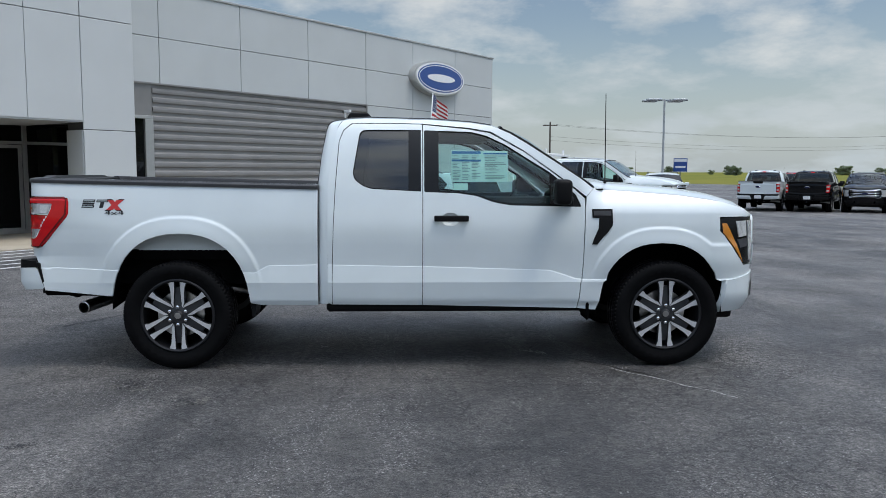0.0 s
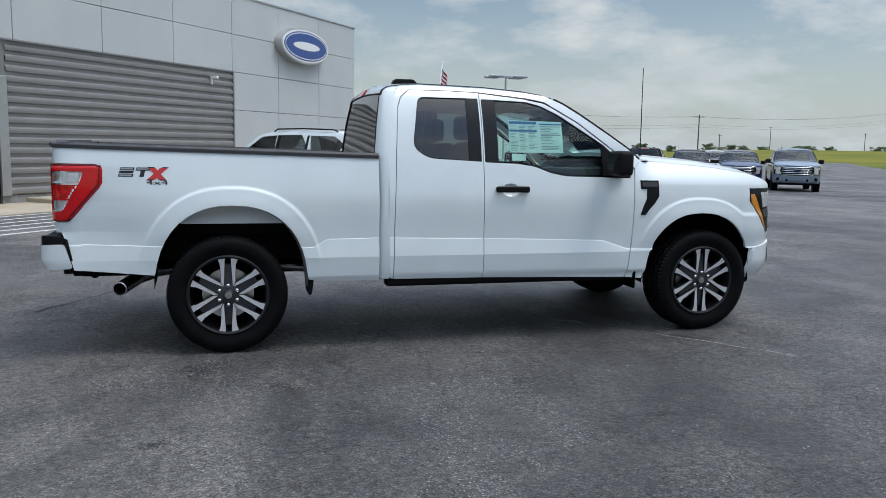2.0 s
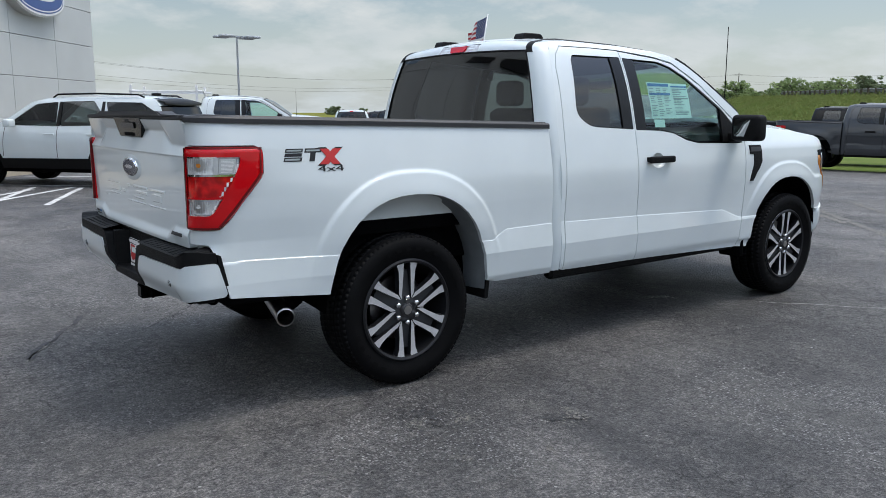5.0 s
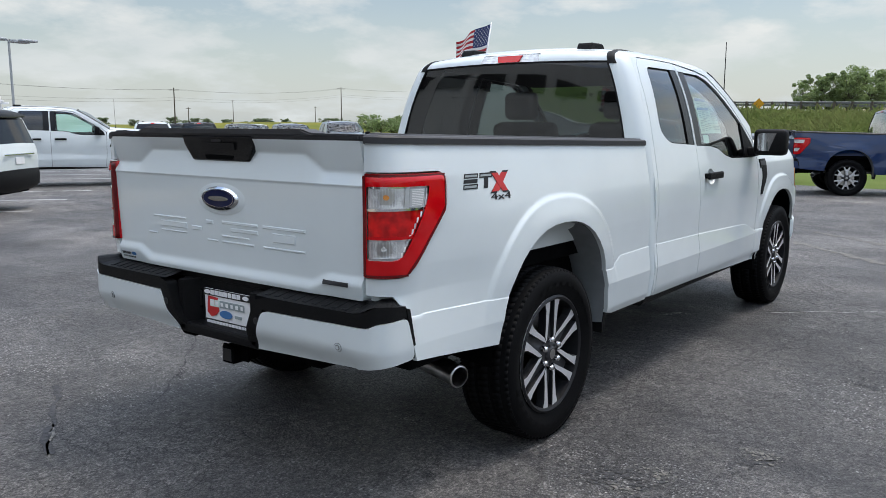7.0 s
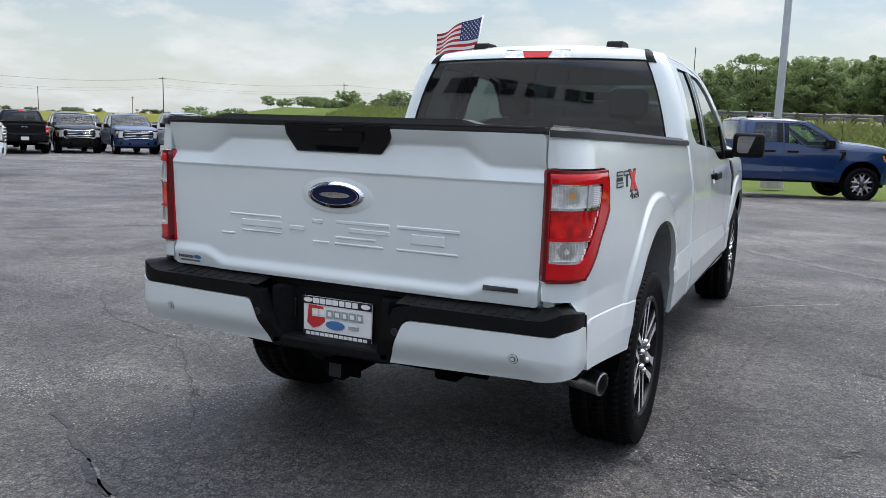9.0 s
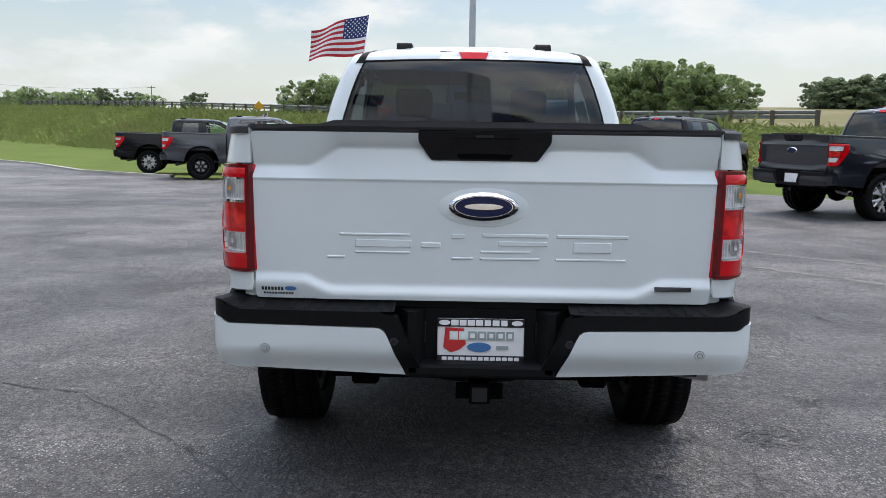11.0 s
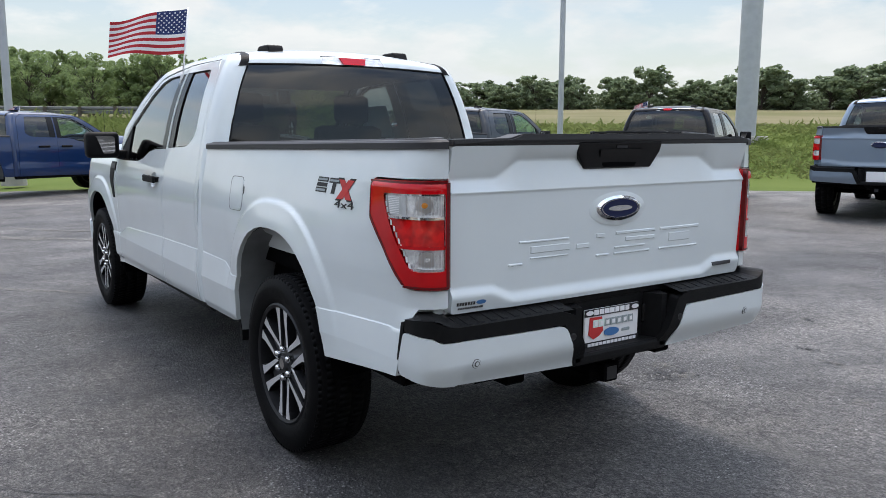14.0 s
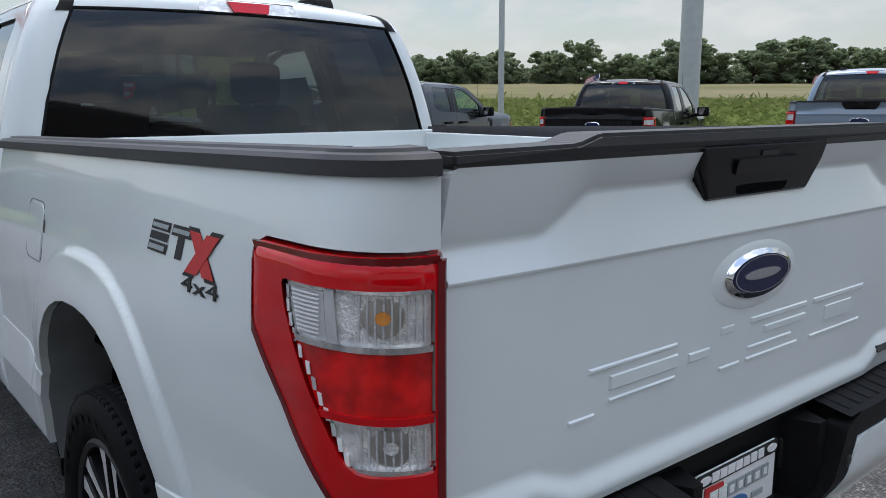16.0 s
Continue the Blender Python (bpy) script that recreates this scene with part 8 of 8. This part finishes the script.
YELLOW = material("yellow_sign_face", (0.62, 0.30, 0.01), rough=0.5, vary=0.08, scale=5)
post_sign("lot_sign", "blue and white lot sign on a post", 21.2, 50.0, 0, 2.45, 0.95, 0.95, SIGN_BLUE, bars=((0.05, 0.25, 0.85), (0.55, 0.68, 0.7)))
post_sign("road_sign", "yellow diamond road sign beside the guard rail", 62.4, 16.3, road_height(26.3) - 0.1, 1.15, 0.85, 0.85, YELLOW, True)
post_sign("lawn_sign", "small pale sign on a post in the lawn", 56.9, 46.3, -0.45, 1.72, 0.36, 0.45, POLE)


# ---------------------------------------------------------------- trees, tall grass
def leaf_cloud(rng, centres, count, size, squash=0.8):
    """Many small leaf clumps about the given balls, as bent quads."""
    vs, fs = [], []
    for _ in range(count):
        c, r = rng.choice(centres)
        while True:
            d = Vector((rng.uniform(-1, 1), rng.uniform(-1, 1), rng.uniform(-1, 1)))
            if 0.05 < d.length < 1:
                break
        d = d.normalized() * (d.length ** 0.45)
        p = c + Vector((d.x, d.y, d.z * squash)) * r
        u = Vector((rng.gauss(0, 1), rng.gauss(0, 1), rng.gauss(0, 0.6))).normalized()
        w = u.orthogonal().normalized()
        w = (Matrix.Rotation(rng.uniform(0, 6.28), 3, u) @ w)
        s = size * rng.uniform(0.5, 1.3)
        i = len(vs)
        vs += [p - u * s, p + w * s * 0.55, p + u * s * 1.1 + Vector((0, 0, -s * 0.3)), p - w * s * 0.6]
        fs.append((i, i + 1, i + 2, i + 3))
    return vs, fs


def tree_mesh(seed, h, spread, count, size, mat, trunk=0.16, low=0.3):
    rng = random.Random(seed)
    bm = bmesh.new()
    lean = Vector((rng.uniform(-0.3, 0.3), rng.uniform(-0.3, 0.3), 0))
    add_tube(bm, [(0, 0, -0.5), lean * 0.5 + Vector((0, 0, h * 0.3)), lean + Vector((0, 0, h * 0.75))], trunk, 7, r2=trunk * 0.35)
    centres = []
    for k in range(64):
        a, z = rng.uniform(0, 6.28), rng.uniform(low, 0.88) * h
        reach = spread * rng.uniform(0.25, 0.95) * (1.15 - 0.55 * abs(z / h - 0.55))
        tip = lean + Vector((math.cos(a) * reach, math.sin(a) * reach, z + 0.12 * h))
        add_tube(bm, [lean * 0.6 + Vector((0, 0, z * 0.75)), lean * 0.4 + tip * 0.5 + Vector((0, 0, z * 0.42)), tip], trunk * 0.32, 4, r2=0.02)
        centres.append((tip, spread * rng.uniform(0.09, 0.25)))
    centres.append((lean + Vector((0, 0, h * 0.86)), spread * 0.4))
    tm = bpy.data.meshes.new("trunk"); bm.to_mesh(tm); bm.free(); tm.materials.append(BARK)
    vs, fs = leaf_cloud(rng, centres, count, size)
    cm_ = bpy.data.meshes.new("crown"); cm_.from_pydata(vs, [], fs); cm_.materials.append(mat); cm_.update()
    return tm, cm_


KINDS = [tree_mesh(20 + k, 10.0, 3.8, 13000, 0.15, LEAF, low=0.16) for k in range(5)]
FARK = [tree_mesh(40 + k, 9.0, 3.4, 3200, 0.33, LEAF_HAZED, low=0.10) for k in range(4)]
BUSH = [tree_mesh(60 + k, 2.4, 1.5, 900, 0.16, LEAF, trunk=0.05, low=0.1) for k in range(3)]


def plant(kind, x, y, z, s, rot, name="tree", label="broad leafy green tree", group=""):
    root = empty(name, Matrix.Translation((x, y, z)) @ Matrix.Rotation(rot, 4, 'Z') @ Matrix.Diagonal((s[0], s[0], s[1], 1)), label, name, group)
    t = new("trunk", kind[0]); t.parent = root
    c = new("crown", kind[1]); c.parent = root
    return root


def polar(theta, d):
    return -3.5 + d * math.cos(radians(theta)), 1.5 + d * math.sin(radians(theta))


rng = random.Random(5)
for k in range(44):      # the wood beyond the road
    th = -20 + 31 * k / 43 + rng.uniform(-0.7, 0.7)
    d = rng.uniform(92, 125)
    x, y = polar(th, d)
    hgt = lerp_table(th, [(-22, 0.56), (-15, 0.76), (-3, 0.83), (4, 0.76), (8, 0.6), (11, 0.42)]) * rng.uniform(0.85, 1.1)
    plant(KINDS[k % 5], x, y, ground_height(x, y) - 0.8, (hgt * rng.uniform(0.9, 1.2), hgt), rng.uniform(0, 6.28), group="wood beyond the road")
for k in range(150):      # the far tree line
    th = -24 - 62 * k / 149 + rng.uniform(-0.5, 0.5)
    d = rng.uniform(200, 235)
    x, y = polar(th, d)
    s = rng.choice((0.4, 0.6, 0.7, 0.8, 0.9, 1.0, 1.15, 1.4))
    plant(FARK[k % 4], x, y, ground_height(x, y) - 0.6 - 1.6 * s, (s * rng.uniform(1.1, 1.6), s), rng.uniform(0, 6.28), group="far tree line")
for k in range(36):      # low trees along the bank, far up the road
    a = rng.uniform(80, 260)
    p = road_pt(a, rng.uniform(9, 22))
    s = rng.uniform(0.18, 0.34) * (1 + a / 400)
    plant(FARK[k % 4], p.x, p.y, p.z - 0.3, (s * 1.4, s), rng.uniform(0, 6.28), group="trees along the bank")
for k in range(44):      # bushes where the bank runs out and along its top
    if k < 16:
        p = on_bearing(47.2 + 4.6 * rng.random(), rng.uniform(150, 185))
        s = rng.uniform(0.6, 1.6)
    else:
        p = HP + HD * rng.uniform(90, 250) + HN * rng.uniform(-9, 14)
        s = rng.uniform(0.6, 1.4)
    p = Vector((p.x, p.y))
    plant(BUSH[k % 3], p.x, p.y, ground_height(p.x, p.y) - 0.1, (s * 1.2, s), rng.uniform(0, 6.28), "bush", "dense green bush on the bank", "bushes on the bank")
for k in range(50):      # trees at the northern horizon
    deg = rng.uniform(-10, 46)
    d = rng.uniform(430, 560)
    p = on_bearing(deg, d)
    s = rng.uniform(0.5, 1.0)
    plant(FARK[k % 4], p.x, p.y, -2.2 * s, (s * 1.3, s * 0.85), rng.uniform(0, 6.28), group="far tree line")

vs, fs = [], []
rng = random.Random(9)
for k in range(80000):
    a = (rng.uniform(-16, 40), rng.uniform(-16, 110), rng.uniform(-52, -10))[k % 3]
    q = -17.5 + 12 * rng.random() ** 0.9
    p = HP + HD * a + HN * q
    z = ground_height(p.x, p.y) - 0.1
    h = rng.uniform(0.2, 0.70) * (1.3 if rng.random() < 0.06 else 0.62)
    u = rng.uniform(0, 6.28)
    w = Vector((math.cos(u), math.sin(u), 0)) * rng.uniform(0.02, 0.06)
    b = Vector((rng.uniform(-0.3, 0.3), rng.uniform(-0.3, 0.3), 0))
    h *= 0.55 if k % 3 == 2 else 1.0
    c = Vector((p.x, p.y, z))
    i = len(vs)
    vs += [c - w, c + w, c + b * 0.6 + w * 0.6 + Vector((0, 0, h * 0.7)), c + b * 1.4 + Vector((0, 0, h))]
    fs += [(i, i + 1, i + 2), (i, i + 2, i + 3)]
me = bpy.data.meshes.new("tall_grass"); me.from_pydata(vs, [], fs); me.materials.append(BLADE); me.update()
tagged(new("tall_grass", me), "tall uncut grass and weeds on the bank", "grass", kind="stuff")


# ---------------------------------------------------------------- the flag clipped to the left front window
FLAG_RED = material("flag_red_cloth", (0.42, 0.022, 0.03), rough=0.85, vary=0.1, scale=30)
FLAG_WHITE = material("flag_white_cloth", (0.72, 0.71, 0.70), rough=0.85, vary=0.06, scale=30)
FLAG_BLUE = material("flag_blue_cloth", (0.018, 0.035, 0.13), rough=0.85, vary=0.1, scale=30)


def flag(base, x, y, z0, z1, yaw, scale=1.0):
    root = empty("window_flag", base @ Matrix.Translation((x, y, z0)) @ Matrix.Rotation(radians(8), 4, 'X') @ Matrix.Rotation(radians(4), 4, 'Y') @ Matrix.Translation((0, 0, -z0)) @ Matrix.Rotation(yaw, 4, 'Z'), "small striped flag on a white stick in a car window", "flag")
    part("stick", tube([(0, 0, z0), (0, 0, z1)], 0.0055, 8), WHITE_PLASTIC, root, smooth=True)
    part("clip", box((-0.015, -0.012, z0 - 0.02), (0.015, 0.03, z0 + 0.06), 0.004), WHITE_PLASTIC, root)
    W, Hh = 0.47 * scale, 0.285 * scale
    nu, nv = 40, 26
    bm = bmesh.new()
    def P(u, v):
        return Vector((-u * W * 0.97, 0.032 * math.sin(u * 7.5 + v * 1.6) * (0.1 + u), z1 - 0.01 - Hh * (1 - v) * (1 - 0.22 * u) - 0.14 * u - 0.012 * u * math.sin(u * 6 + v * 2 + 0.8)))
    grid = [[bm.verts.new(P(i / nu, j / nv)) for j in range(nv + 1)] for i in range(nu + 1)]
    for i in range(nu):
        for j in range(nv):
            f = bm.faces.new((grid[i][j], grid[i + 1][j], grid[i + 1][j + 1], grid[i][j + 1]))
            if i < nu * 0.4 and j >= 12:
                f.material_index = 2
            else:
                f.material_index = 0 if (j // 2) % 2 == 0 else 1
    cloth = part("cloth", bm, FLAG_RED, root, smooth=True, mats=(FLAG_WHITE, FLAG_BLUE))
    for r in range(9):
        for c in range(6 if r % 2 == 0 else 5):
            bm = bmesh.new()
            u = 0.4 * (c * 2 + 1 + (r % 2)) / 12
            v = 12 / nv + (1 - 12 / nv) * (r + 1) / 10
            for o in (-0.0016, 0.0016):
                pts = []
                for k in range(10):
                    rr = (0.0075 if k % 2 == 0 else 0.0032) * scale
                    ang = math.pi / 2 + k * math.pi / 5
                    q = P(u + rr * math.cos(ang) / W, v + rr * math.sin(ang) / Hh)
                    pts.append(bm.verts.new(q + Vector((0, o, 0))))
                bm.faces.new(pts)
            part("star", bm, FLAG_WHITE, cloth)
    return root


flag(Matrix.Identity(4), 1.92, 0.785, 1.74, 2.225, radians(-110))
for v in (first, made[0], made[3], made[5], made[4]):
    yaw = v.matrix_world.to_euler().z
    flag(v.matrix_world @ Matrix.Scale(1 / v.matrix_world.to_scale().x, 4), 1.95, 0.80, 1.74, 2.08, radians(-110) - yaw, 0.62)
